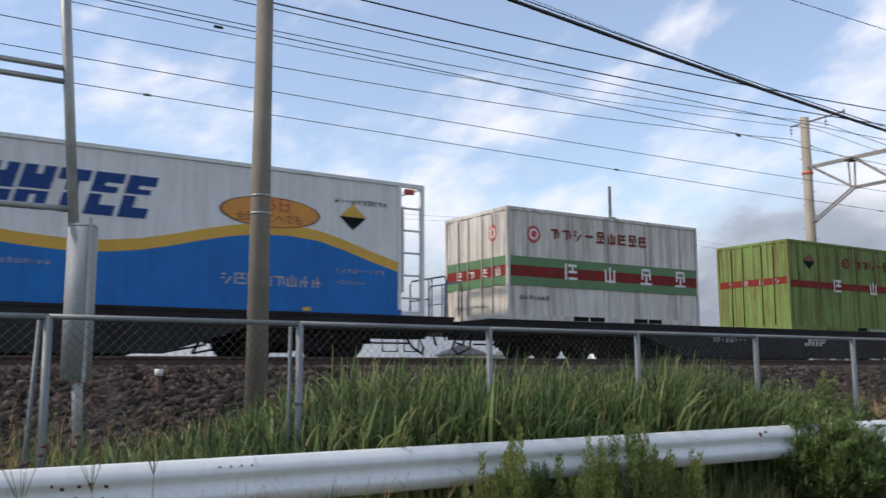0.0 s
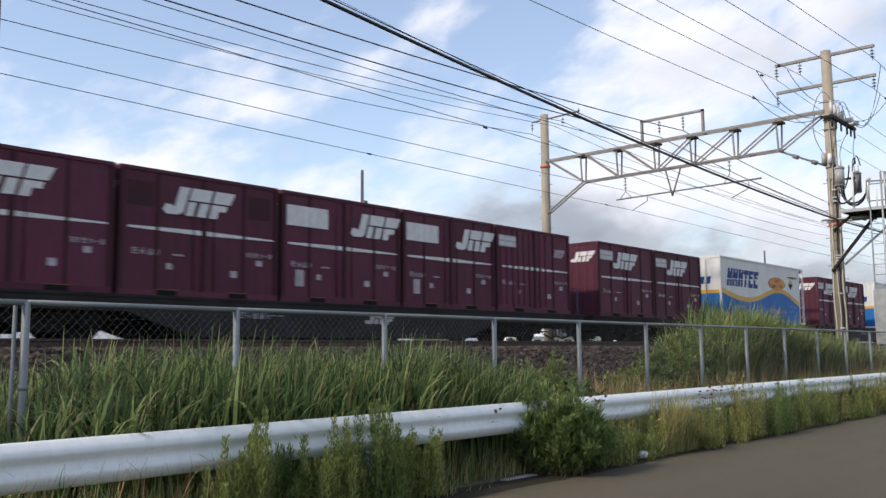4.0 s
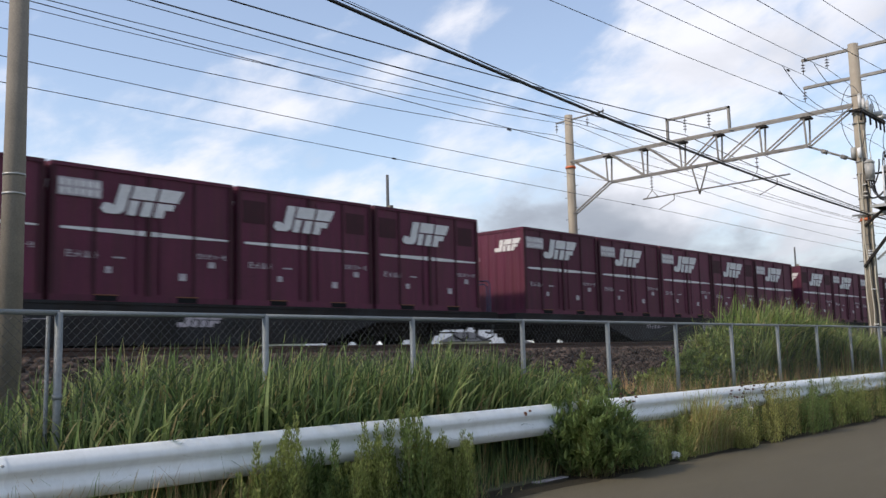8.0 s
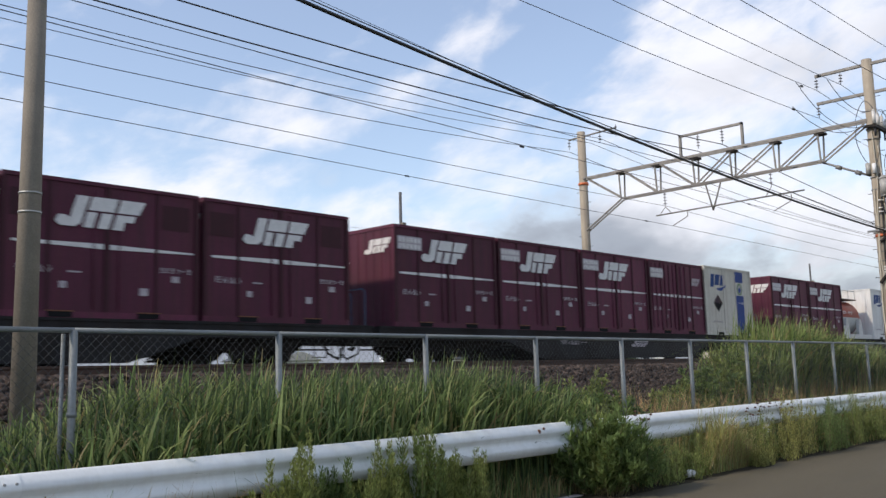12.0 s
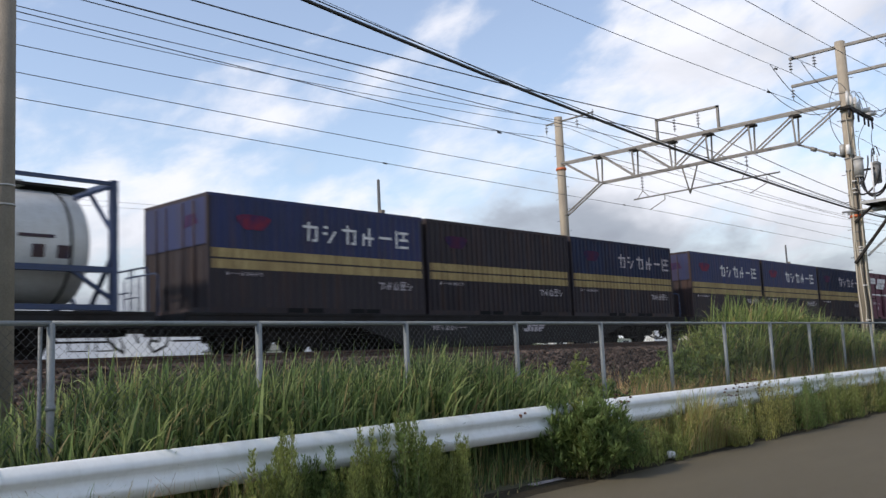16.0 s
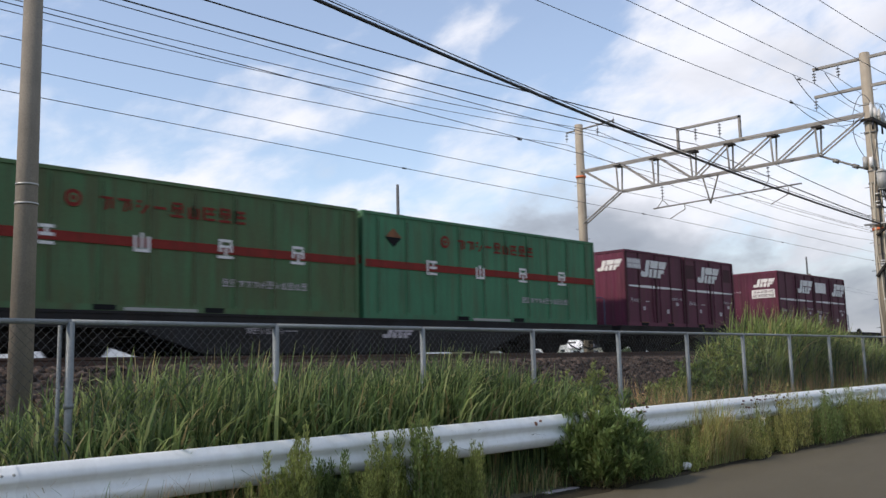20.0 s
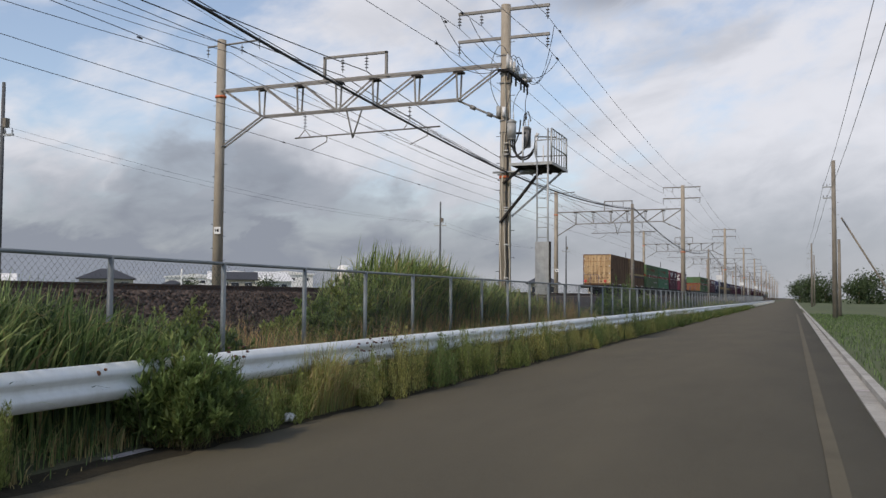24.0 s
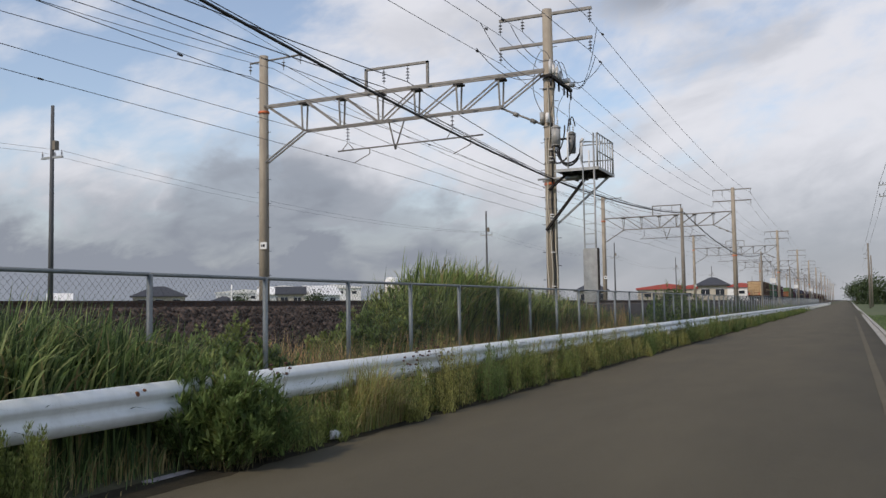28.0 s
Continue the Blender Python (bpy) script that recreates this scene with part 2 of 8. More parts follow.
BALLAST = mat("ballast", (0.040, 0.031, 0.026), (0.022, 0.018, 0.016), 0.95, scale=3.0, bump=1.0, bscale=16)
STONE = mat("ballast_stone", (0.092, 0.069, 0.056), (0.042, 0.031, 0.026), 0.95, scale=9.0, island=0.75, spec=0.2)
CONCRETE = mat("pole_concrete", (0.40, 0.345, 0.265), (0.30, 0.26, 0.205), 0.85, scale=1.2, bump=0.3, bscale=60, streak=0.35, dirt=(0.16, 0.14, 0.115))
GREYCONC = mat("grey_concrete", (0.255, 0.225, 0.180), (0.185, 0.162, 0.130), 0.85, scale=1.5, bump=0.3, bscale=60, streak=0.3, dirt=(0.12, 0.11, 0.10))
FARPOLE = mat("slate_pole", (0.125, 0.130, 0.135), (0.095, 0.098, 0.102), 0.85, scale=1.5, spec=0.2)
PAVE = mat("kerb_concrete", (0.40, 0.38, 0.34), (0.30, 0.29, 0.26), 0.9, scale=2.0, bump=0.3, bscale=50, rand=0.12)
SLEEPER = mat("sleeper_concrete", (0.26, 0.22, 0.19), (0.18, 0.15, 0.13), 0.9, scale=3.0, bump=0.3, rand=0.1)
STEEL = mat("galvanised_steel", (0.42, 0.43, 0.42), (0.32, 0.33, 0.32), 0.5, 0.55, scale=5.0, streak=0.25, dirt=(0.22, 0.20, 0.18), rand=0.06)
FENCE = mat("fence_paint", (0.205, 0.23, 0.235), (0.155, 0.178, 0.183), 0.5, 0.25, scale=4.0, streak=0.2, dirt=(0.16, 0.15, 0.13), rand=0.08)
WHITEBEAM = mat("guard_paint", (0.80, 0.828, 0.812), (0.745, 0.775, 0.765), 0.6, 0.0, scale=0.9, streak=0.24, dirt=(0.48, 0.48, 0.43), rand=0.015, grain=0.15, spec=0.4)
DARKSTEEL = mat("dark_steel", (0.036, 0.032, 0.029), (0.022, 0.020, 0.018), 0.7, 0.3, scale=5.0, bump=0.2, spec=0.25)
RUSTRAIL = mat("rail_rust", (0.10, 0.058, 0.04), (0.06, 0.036, 0.028), 0.75, 0.3, scale=6.0, bump=0.2)
CABLE = mat("black_cable", (0.022, 0.022, 0.024), None, 0.55)
WIRE = mat("copper_wire", (0.055, 0.055, 0.06), None, 0.5, 0.5)
TRUSS = mat("weathered_galvanising", (0.26, 0.25, 0.232), (0.18, 0.172, 0.158), 0.6, 0.3, scale=4.0, rand=0.1)
MESHWIRE = mat("mesh_wire", (0.088, 0.098, 0.102), None, 0.7, 0.2, spec=0.3)
SLEEVE = mat("grey_sleeve", (0.30, 0.32, 0.325), (0.25, 0.27, 0.275), 0.6, scale=2.0, streak=0.3, dirt=(0.22, 0.22, 0.20))
PORCELAIN = mat("porcelain", (0.28, 0.29, 0.32), (0.20, 0.20, 0.23), 0.25)
GREYTANK = mat("light_grey_paint", (0.40, 0.40, 0.38), (0.33, 0.33, 0.31), 0.45, scale=3.0, streak=0.3, dirt=(0.2, 0.17, 0.13))
DARKTANK = mat("dark_grey_paint", (0.20, 0.205, 0.205), (0.15, 0.155, 0.155), 0.45, scale=3.0, streak=0.3, dirt=(0.11, 0.095, 0.08))
WHITEWARE = mat("white_porcelain", (0.62, 0.61, 0.58), (0.52, 0.51, 0.49), 0.25, scale=4.0)
ORANGE = mat("orange_band", (0.80, 0.20, 0.07), None, 0.5)
REDPAINT = mat("red_paint", (0.55, 0.05, 0.04), (0.42, 0.05, 0.04), 0.5, scale=4.0)
EMBLEMRED = mat("emblem_red", (0.24, 0.026, 0.040), (0.030, 0.026, 0.085), 0.75, scale=2.6, streak=0.5, dirt=(0.024, 0.026, 0.075), spec=0.2)
FADEDRED = mat("faded_red", (0.090, 0.020, 0.040), (0.030, 0.022, 0.070), 0.8, scale=2.2, streak=0.7, dirt=(0.022, 0.024, 0.060), spec=0.14)
RUSTDOOR = mat("rusted_door", (0.30, 0.125, 0.045), (0.20, 0.075, 0.030), 0.75, scale=1.5, bump=0.1, streak=0.6, dirt=(0.11, 0.05, 0.025))
WHITE = mat("white_mark", (0.78, 0.77, 0.75), (0.66, 0.65, 0.63), 0.6, scale=6.0, streak=0.25, dirt=(0.42, 0.36, 0.34))
DULLWHITE = mat("worn_white_mark", (0.50, 0.46, 0.47), (0.36, 0.31, 0.33), 0.7, scale=9.0)
WAGON = mat("wagon_paint", (0.034, 0.035, 0.037), (0.017, 0.015, 0.014), 0.8, scale=1.1, streak=0.8, dirt=(0.030, 0.024, 0.020), rand=0.18, spec=0.2)
BOGIE = mat("bogie_steel", (0.026, 0.022, 0.020), (0.018, 0.015, 0.014), 0.85, 0.1, scale=4.0, bump=0.2, spec=0.14)
MAROON = mat("maroon_paint", (0.124, 0.0245, 0.053), (0.100, 0.0210, 0.043), 0.62, scale=1.0, bump=0.06, rand=0.22, streak=0.50, dirt=(0.050, 0.023, 0.028), rust=0.16, spec=0.28)
MAROONFRAME = mat("maroon_frame", (0.064, 0.018, 0.026), (0.050, 0.016, 0.022), 0.7, scale=2.0, streak=0.4, dirt=(0.030, 0.018, 0.018), spec=0.25)
BOXWHITE = mat("box_white", (0.76, 0.765, 0.74), (0.68, 0.685, 0.66), 0.45, scale=0.8, streak=0.35, dirt=(0.40, 0.36, 0.29), rand=0.04)
CREAMBOX = mat("box_cream", (0.68, 0.66, 0.57), (0.58, 0.555, 0.47), 0.55, scale=0.8, streak=0.5, dirt=(0.34, 0.28, 0.20), rand=0.05)
OLDWHITE = mat("worn_white", (0.72, 0.70, 0.64), (0.62, 0.59, 0.53), 0.6, scale=1.0, streak=0.5, dirt=(0.30, 0.24, 0.17), rust=0.55)
BLUE = mat("box_blue", (0.016, 0.178, 0.51), (0.014, 0.150, 0.44), 0.55, scale=0.9, streak=0.25, dirt=(0.03, 0.07, 0.17), spec=0.2)
PANELBLUE = mat("panel_blue", (0.016, 0.060, 0.270), (0.018, 0.055, 0.220), 0.6, scale=1.5, streak=0.3, dirt=(0.06, 0.08, 0.17), spec=0.25)
LOGOBLUE = mat("brand_blue", (0.012, 0.052, 0.200), (0.016, 0.060, 0.20), 0.6, scale=5.0, streak=0.2, dirt=(0.10, 0.13, 0.20), spec=0.2)
YELLOW = mat("box_yellow", (0.70, 0.40, 0.045), (0.60, 0.34, 0.04), 0.45, scale=1.2)
LABELORANGE = mat("label_orange", (0.72, 0.30, 0.05), None, 0.5)
BROWNINK = mat("brown_ink", (0.22, 0.06, 0.02), None, 0.6)
GREEN = mat("box_green", (0.082, 0.212, 0.088), (0.066, 0.160, 0.068), 0.65, scale=0.6, streak=0.62, dirt=(0.062, 0.092, 0.046), rand=0.20, rust=0.34, spec=0.3)
SEAGREEN = mat("box_sea_green", (0.056, 0.218, 0.112), (0.046, 0.170, 0.086), 0.65, scale=0.6, streak=0.55, dirt=(0.050, 0.098, 0.056), rust=0.30, spec=0.3)
OLIVE = mat("dirty_green", (0.078, 0.186, 0.086), (0.092, 0.142, 0.062), 0.7, scale=0.7, streak=0.55, dirt=(0.088, 0.090, 0.050), rand=0.12, rust=0.40, spec=0.28)
LIME = mat("box_lime", (0.21, 0.33, 0.09), (0.17, 0.25, 0.075), 0.7, scale=0.8, streak=0.8, dirt=(0.15, 0.11, 0.05), rust=0.65, spec=0.2)
STRIPERED = mat("stripe_red", (0.25, 0.030, 0.024), (0.19, 0.028, 0.022), 0.75, scale=3.0, streak=0.4, dirt=(0.10, 0.035, 0.022), spec=0.16)
STRIPEGREEN = mat("stripe_green", (0.10, 0.22, 0.09), None, 0.55)
NAVY = mat("box_navy", (0.024, 0.036, 0.112), (0.020, 0.028, 0.078), 0.6, scale=0.8, streak=0.55, dirt=(0.034, 0.032, 0.046), rand=0.2, rust=0.2, spec=0.28)
SLATEBLUE = mat("box_slate_blue", (0.030, 0.042, 0.085), (0.024, 0.031, 0.058), 0.7, scale=0.8, streak=0.6, dirt=(0.034, 0.030, 0.034), rand=0.12, rust=0.25, spec=0.16)
NAVYDARK = mat("box_slate", (0.037, 0.032, 0.039), (0.027, 0.022, 0.027), 0.7, scale=0.8, streak=0.6, dirt=(0.044, 0.034, 0.030), rand=0.15, rust=0.3, spec=0.26)
BAND = mat("band_yellow", (0.46, 0.35, 0.16), (0.35, 0.26, 0.115), 0.75, scale=3.0, streak=0.6, dirt=(0.18, 0.12, 0.06), rust=0.3, spec=0.2)
BROWN = mat("box_brown", (0.215, 0.132, 0.076), (0.150, 0.086, 0.050), 0.8, scale=0.5, streak=0.7, dirt=(0.082, 0.054, 0.038), rand=0.06, rust=0.55, spec=0.16)
TAN = mat("box_tan", (0.64, 0.47, 0.27), (0.52, 0.36, 0.19), 0.75, scale=1.2, streak=0.75, dirt=(0.26, 0.13, 0.06), rust=0.4, spec=0.2)
FADEDNAVY = mat("faded_navy", (0.055, 0.042, 0.065), (0.085, 0.055, 0.055), 0.8, scale=4.0, streak=0.6, dirt=(0.10, 0.065, 0.045), spec=0.16)
TANKWHITE = mat("tank_white", (0.62, 0.63, 0.61), (0.54, 0.55, 0.53), 0.35, scale=1.0, streak=0.35, dirt=(0.36, 0.33, 0.28))
TANKORANGE = mat("tank_orange", (0.40, 0.056, 0.026), (0.30, 0.048, 0.022), 0.5, scale=1.2, streak=0.5, dirt=(0.17, 0.06, 0.035), spec=0.3)
TANKBLUE = mat("tank_frame_blue", (0.03, 0.055, 0.13), None, 0.5, scale=2.0, streak=0.4, dirt=(0.04, 0.04, 0.05))
BLACK = mat("black_shadow_paint", (0.014, 0.014, 0.015), None, 0.85, spec=0.14)
GRASS = mat("tall_grass", (0.200, 0.282, 0.096), (0.142, 0.215, 0.076), 0.65, scale=0.8, island=0.5, trans=0.5, spec=0.3)
GRASSLIGHT = mat("pale_grass", (0.38, 0.435, 0.175), (0.30, 0.36, 0.135), 0.6, scale=0.8, island=0.4, trans=0.5, spec=0.4)
GRASSDARK = mat("dark_grass", (0.100, 0.150, 0.058), (0.068, 0.108, 0.045), 0.65, scale=0.8, island=0.5, trans=0.5, spec=0.3)
STRAW = mat("dry_grass", (0.46, 0.37, 0.17), (0.34, 0.27, 0.12), 0.8, scale=1.0, island=0.35, trans=0.25)
DEADSTRAW = mat("dead_straw", (0.50, 0.335, 0.175), (0.36, 0.235, 0.12), 0.85, scale=1.0, island=0.4, trans=0.25, spec=0.2)
REED = mat("reed_leaf", (0.272, 0.335, 0.098), (0.180, 0.242, 0.075), 0.65, scale=0.8, island=0.4, trans=0.5)
WEED = mat("weed_leaf", (0.292, 0.336, 0.110), (0.200, 0.246, 0.082), 0.7, scale=1.2, island=0.45, trans=0.5, spec=0.3)
# soil colour kept dark to include the shade at the road edge
VERGESOILSHADE = mat("verge_soil", (0.050, 0.041, 0.027), (0.030, 0.027, 0.018), 0.97, scale=3.0, bump=0.8, bscale=30, spec=0.15)
FADEDLINE = mat("faded_line", (0.121, 0.104, 0.068), (0.090, 0.078, 0.051), 0.88, scale=1.4, bump=0.4, bscale=90, spec=0.3)
VERGEWEED = mat("pale_verge_weed", (0.43, 0.415, 0.150), (0.30, 0.305, 0.105), 0.7, scale=1.2, island=0.45, trans=0.5, spec=0.3)
WEEDDARK = mat("dark_weed_leaf", (0.200, 0.270, 0.090), (0.128, 0.188, 0.066), 0.65, scale=1.2, island=0.45, trans=0.5, spec=0.3)
STEM = mat("weed_stem", (0.14, 0.13, 0.05), (0.11, 0.09, 0.04), 0.8, scale=2.0, island=0.3)
SEED = mat("dry_seed_head", (0.07, 0.035, 0.025), None, 0.9, island=0.3)
TREELEAF = mat("tree_leaf", (0.050, 0.080, 0.025), (0.035, 0.058, 0.02), 0.8, scale=0.5, island=0.4)
ROOF = mat("tile_roof", (0.055, 0.058, 0.065), (0.04, 0.042, 0.05), 0.6, scale=2.0, bump=0.3, bscale=8)
GREYROOF = mat("grey_green_roof", (0.16, 0.17, 0.15), (0.12, 0.13, 0.115), 0.7, scale=2.0, bump=0.3, bscale=8)
REDROOF = mat("red_roof", (0.42, 0.085, 0.07), (0.36, 0.075, 0.06), 0.6, scale=0.6)
WALLCREAM = mat("cream_wall", (0.55, 0.50, 0.40), (0.48, 0.44, 0.36), 0.8, scale=0.5)
WALLWHITE = mat("white_wall", (0.84, 0.84, 0.82), (0.76, 0.76, 0.74), 0.8, scale=0.5)
WINDOW = mat("dark_window", (0.03, 0.035, 0.045), None, 0.15)
SIGNWHITE = mat("sign_white", (0.80, 0.80, 0.78), None, 0.5)


# ---- building helpers ----
def box(bm, x0, x1, y0, y1, z0, z1):
    v = [bm.verts.new((x, y, z)) for z in (z0, z1) for x, y in ((x0, y0), (x1, y0), (x1, y1), (x0, y1))]
    for f in ((3, 2, 1, 0), (4, 5, 6, 7), (0, 1, 5, 4), (1, 2, 6, 5), (2, 3, 7, 6), (3, 0, 4, 7)):
        bm.faces.new([v[i] for i in f])
    return bm


def boxes(*dims):
    bm = bmesh.new()
    for d in dims:
        box(bm, *d)
    return bm


def tube(bm, p, q, r0, r1=None, seg=8, caps=True):
    p, q = Vector(p), Vector(q)
    r1 = r0 if r1 is None else r1
    d = (q - p).normalized()
    s = d.cross(Vector((0, 0, 1)) if abs(d.z) < 0.9 else Vector((1, 0, 0))).normalized()
    u = d.cross(s)
    rings = []
    for c, r in ((p, r0), (q, r1)):
        rings.append([bm.verts.new(c + (s * math.cos(a) + u * math.sin(a)) * r) for a in (2 * math.pi * k / seg for k in range(seg))])
    for k in range(seg):
        f = bm.faces.new((rings[0][k - 1], rings[0][k], rings[1][k], rings[1][k - 1]))
        f.smooth = True
    if caps:
        bm.faces.new(rings[0])
        bm.faces.new(rings[1][::-1])
    return bm


def hose(bm, pts, r, seg=6, close=False):
    """One unbroken round wire or pipe through the given points."""
    pts = [Vector(p) for p in pts]
    rings = []
    for i, c in enumerate(pts):
        d = (pts[min(i + 1, len(pts) - 1)] - pts[max(i - 1, 0)]).normalized()
        s = d.cross(Vector((0, 0, 1)) if abs(d.z) < 0.9 else Vector((1, 0, 0))).normalized()
        u = d.cross(s)
        rings.append([bm.verts.new(c + (s * math.cos(a) + u * math.sin(a)) * r) for a in (2 * math.pi * k / seg for k in range(seg))])
    for a, b in zip(rings[:-1], rings[1:]):
        for k in range(seg):
            f = bm.faces.new((a[k - 1], a[k], b[k], b[k - 1]))
            f.smooth = True
    return bm


def tubes(*rows, seg=8):
    bm = bmesh.new()
    for p, q, r in rows:
        tube(bm, p, q, r, seg=seg)
    return bm


def beam(bm, p, q, w, h):
    """A square bar from p to q."""
    p, q = Vector(p), Vector(q)
    d = (q - p).normalized()
    s = d.cross(Vector((0, 0, 1)) if abs(d.z) < 0.95 else Vector((0, 1, 0))).normalized()
    u = s.cross(d)
    rings = [[bm.verts.new(c + s * (a * w / 2) + u * (b * h / 2)) for a, b in ((-1, -1), (1, -1), (1, 1), (-1, 1))] for c in (p, q)]
    for k in range(4):
        bm.faces.new((rings[0][k - 1], rings[0][k], rings[1][k], rings[1][k - 1]))
    bm.faces.new(rings[0])
    bm.faces.new(rings[1][::-1])
    return bm


def plate(bm, pts, x=0.004, thick=0.006, face="side"):
    """A flat cut-out on a container: pts are (along, up); on its side (facing +x) or its end (facing -y, along runs to -x)."""
    def at(a, z, d):
        return (d, a, z) if face == "side" else (-a, -d, z)
    rings = [[bm.verts.new(at(a, z, d)) for a, z in pts] for d in (x, x + thick)]
    k = len(pts)
    for i in range(k):
        bm.faces.new((rings[0][i - 1], rings[0][i], rings[1][i], rings[1][i - 1]))
    bm.faces.new(rings[1])
    bm.faces.new(rings[0][::-1])
    return bm


def rect(bm, a0, a1, z0, z1, slant=0.0, **k):
    return plate(bm, [(a0, z0), (a1, z0), (a1 + slant, z1), (a0 + slant, z1)], **k)


def mesh_of(name, bm, material):
    me = bpy.data.meshes.new(name)
    bmesh.ops.recalc_face_normals(bm, faces=bm.faces)
    bm.to_mesh(me)
    bm.free()
    me.materials.append(material)
    return me


def stretch_to(p, q):
    """A matrix that lays a unit-high bar from p to q."""
    d = Vector(q) - Vector(p)
    return Matrix.Translation(Vector(p)) @ d.to_track_quat("Z", "Y").to_matrix().to_4x4() @ Matrix.Diagonal((1, 1, d.length, 1))


def part(name, bm, material, parent, label=""):
    ob = new(name, bm if isinstance(bm, bpy.types.Mesh) else mesh_of(name, bm, material))
    ob.parent = parent
    return tagged(ob, label)


def thing(name, label, category, group="", kind="", at=(0, 0, 0), turn=0.0):
    ob = new(name)
    ob.matrix_basis = pose(*at, 0, 0, turn)
    ob.empty_display_size = 0.2
    return tagged(ob, label, category, group, kind)


def solid(name, bm, material, label, category="", group="", kind="", at=(0, 0, 0)):
    ob = new(name, mesh_of(name, bm, material))
    ob.location = at
    return tagged(ob, label, category, group, kind)


def sheet(name, verts, faces, material, smooth=False):
    me = bpy.data.meshes.new(name)
    me.from_pydata([tuple(v) for v in verts], [], [tuple(f) for f in faces])
    me.materials.append(material)
    if smooth:
        me.shade_smooth()
    return me


PROFILE = [(-3000, 0.3), (-60, 0.4), (-24, 0.5), (-21, 0.7), (-18.9, 1.40), (-11.25, 1.40), (-9.3, 0.62), (-8.2, 0.42), (-7.2, 0.28), (-6.6, 0.08), (-6.2, -0.01), (-6.0, -0.03), (0.40, -0.03), (0.62, -0.03), (0.75, 0.06), (4, 0.05), (3000, 0.0)]


def ground_z(x):
    return np.interp(x, [p[0] for p in PROFILE], [p[1] for p in PROFILE])
# ---- ground, road, track bed ----
def build_ground():
    ys = [-3000, -300, -60, -20, -10] + [0.5 * k for k in range(-16, 80)] + [50, 70, 100, 150, 250, 400, 700, 1200, 3000]
    xs = sorted({p[0] for p in PROFILE} | {-30, -45, -120, -300, -900, 8, 15, 40, 120, 400, 1200, -8.8, -7.8, -6.9, -6.4})
    verts = [(x, y, float(ground_z(x)) + (0.05 * noise.noise(Vector((x * 0.7, y * 0.7, 0))) if -9.4 < x < -6.5 else 0.0)) for y in ys for x in xs]
    w = len(xs)
    faces = [(j * w + i, j * w + i + 1, (j + 1) * w + i + 1, (j + 1) * w + i) for j in range(len(ys) - 1) for i in range(w - 1)]
    me = sheet("ground", verts, faces, SOIL)
    me.materials.append(FIELD)
    for p in me.polygons:
        if p.center.x < -24 or p.center.x > 0.6:
            p.material_index = 1
    tagged(new("ground", me), "weedy verge soil and flat green fields beside the line", "ground", kind="structure")
    # road: a slab with an uneven left edge that crumbles into the verge
    ys = [-60, -20] + [0.4 * k for k in range(-20, 160)] + [70, 90, 130, 200, 400, 900, 1500]
    verts, faces = [], []
    for y in ys:
        e = -6.15 + 0.07 * noise.noise(Vector((y * 0.8, 3, 0))) + 0.05 * noise.noise(Vector((y * 3.1, 7, 0)))
        verts += [(e - 0.05, y, -0.06), (e, y, -0.004), (e + 0.3, y, 0.004), (-2.8, y, 0.03), (0.36, y, 0.0), (0.36, y, -0.06)]
    for j in range(len(ys) - 1):
        for i in range(5):
            a = j * 6 + i
            faces.append((a, a + 1, a + 7, a + 6))
    tagged(new("road", sheet("road", verts, faces, ASPHALT, True)), "worn grey asphalt country road", "road", kind="structure")
    # soil washed over the asphalt's edge, its dark colour also painting the verge's shadow
    verts, faces = [], []
    ys = [0.2 * k for k in range(-20, 320)]
    for j, y in enumerate(ys):
        e = -5.84 + 0.13 * noise.noise(Vector((y * 1.3, 11, 0))) + 0.07 * noise.noise(Vector((y * 4.3, 5, 0)))
        verts += [(-6.34, y, 0.012), (-6.15, y, 0.022 + 0.012 * noise.noise(Vector((y * 5, 2, 0)))), (e, y, 0.0055)]
        if j:
            a = 3 * j
            faces += [(a - 3, a - 2, a + 1, a), (a - 2, a - 1, a + 2, a + 1)]
    tagged(new("verge_soil", sheet("verge_soil", verts, faces, VERGESOILSHADE, True)), "dark soil and painted shade along the asphalt edge", "soil", kind="structure")
    # ballast bed under both tracks
    prof = [(-20.6, 0.75), (-18.75, 1.47), (-18.4, 1.50), (-11.5, 1.50), (-11.15, 1.47), (-9.6, 0.78), (-9.2, 0.60)]
    ys = [-900, -300, -60, -20] + [0.5 * k for k in range(-20, 100)] + [60, 90, 140, 250, 500, 1500]
    verts = [(x + 0.08 * noise.noise(Vector((x, y, 9))), y, z + 0.035 * noise.noise(Vector((x * 2.5, y * 2.5, 1)))) for y in ys for x, z in prof]
    w = len(prof)
    faces = [(j * w + i, j * w + i + 1, (j + 1) * w + i + 1, (j + 1) * w + i) for j in range(len(ys) - 1) for i in range(w - 1)]
    tagged(new("ballast_bed", sheet("ballast_bed", verts, faces, BALLAST, True)), "brown crushed-stone railway embankment", "ballast", kind="structure")


build_ground()
TRACKS = (-12.95, -16.83)
RAILTOP = 1.68


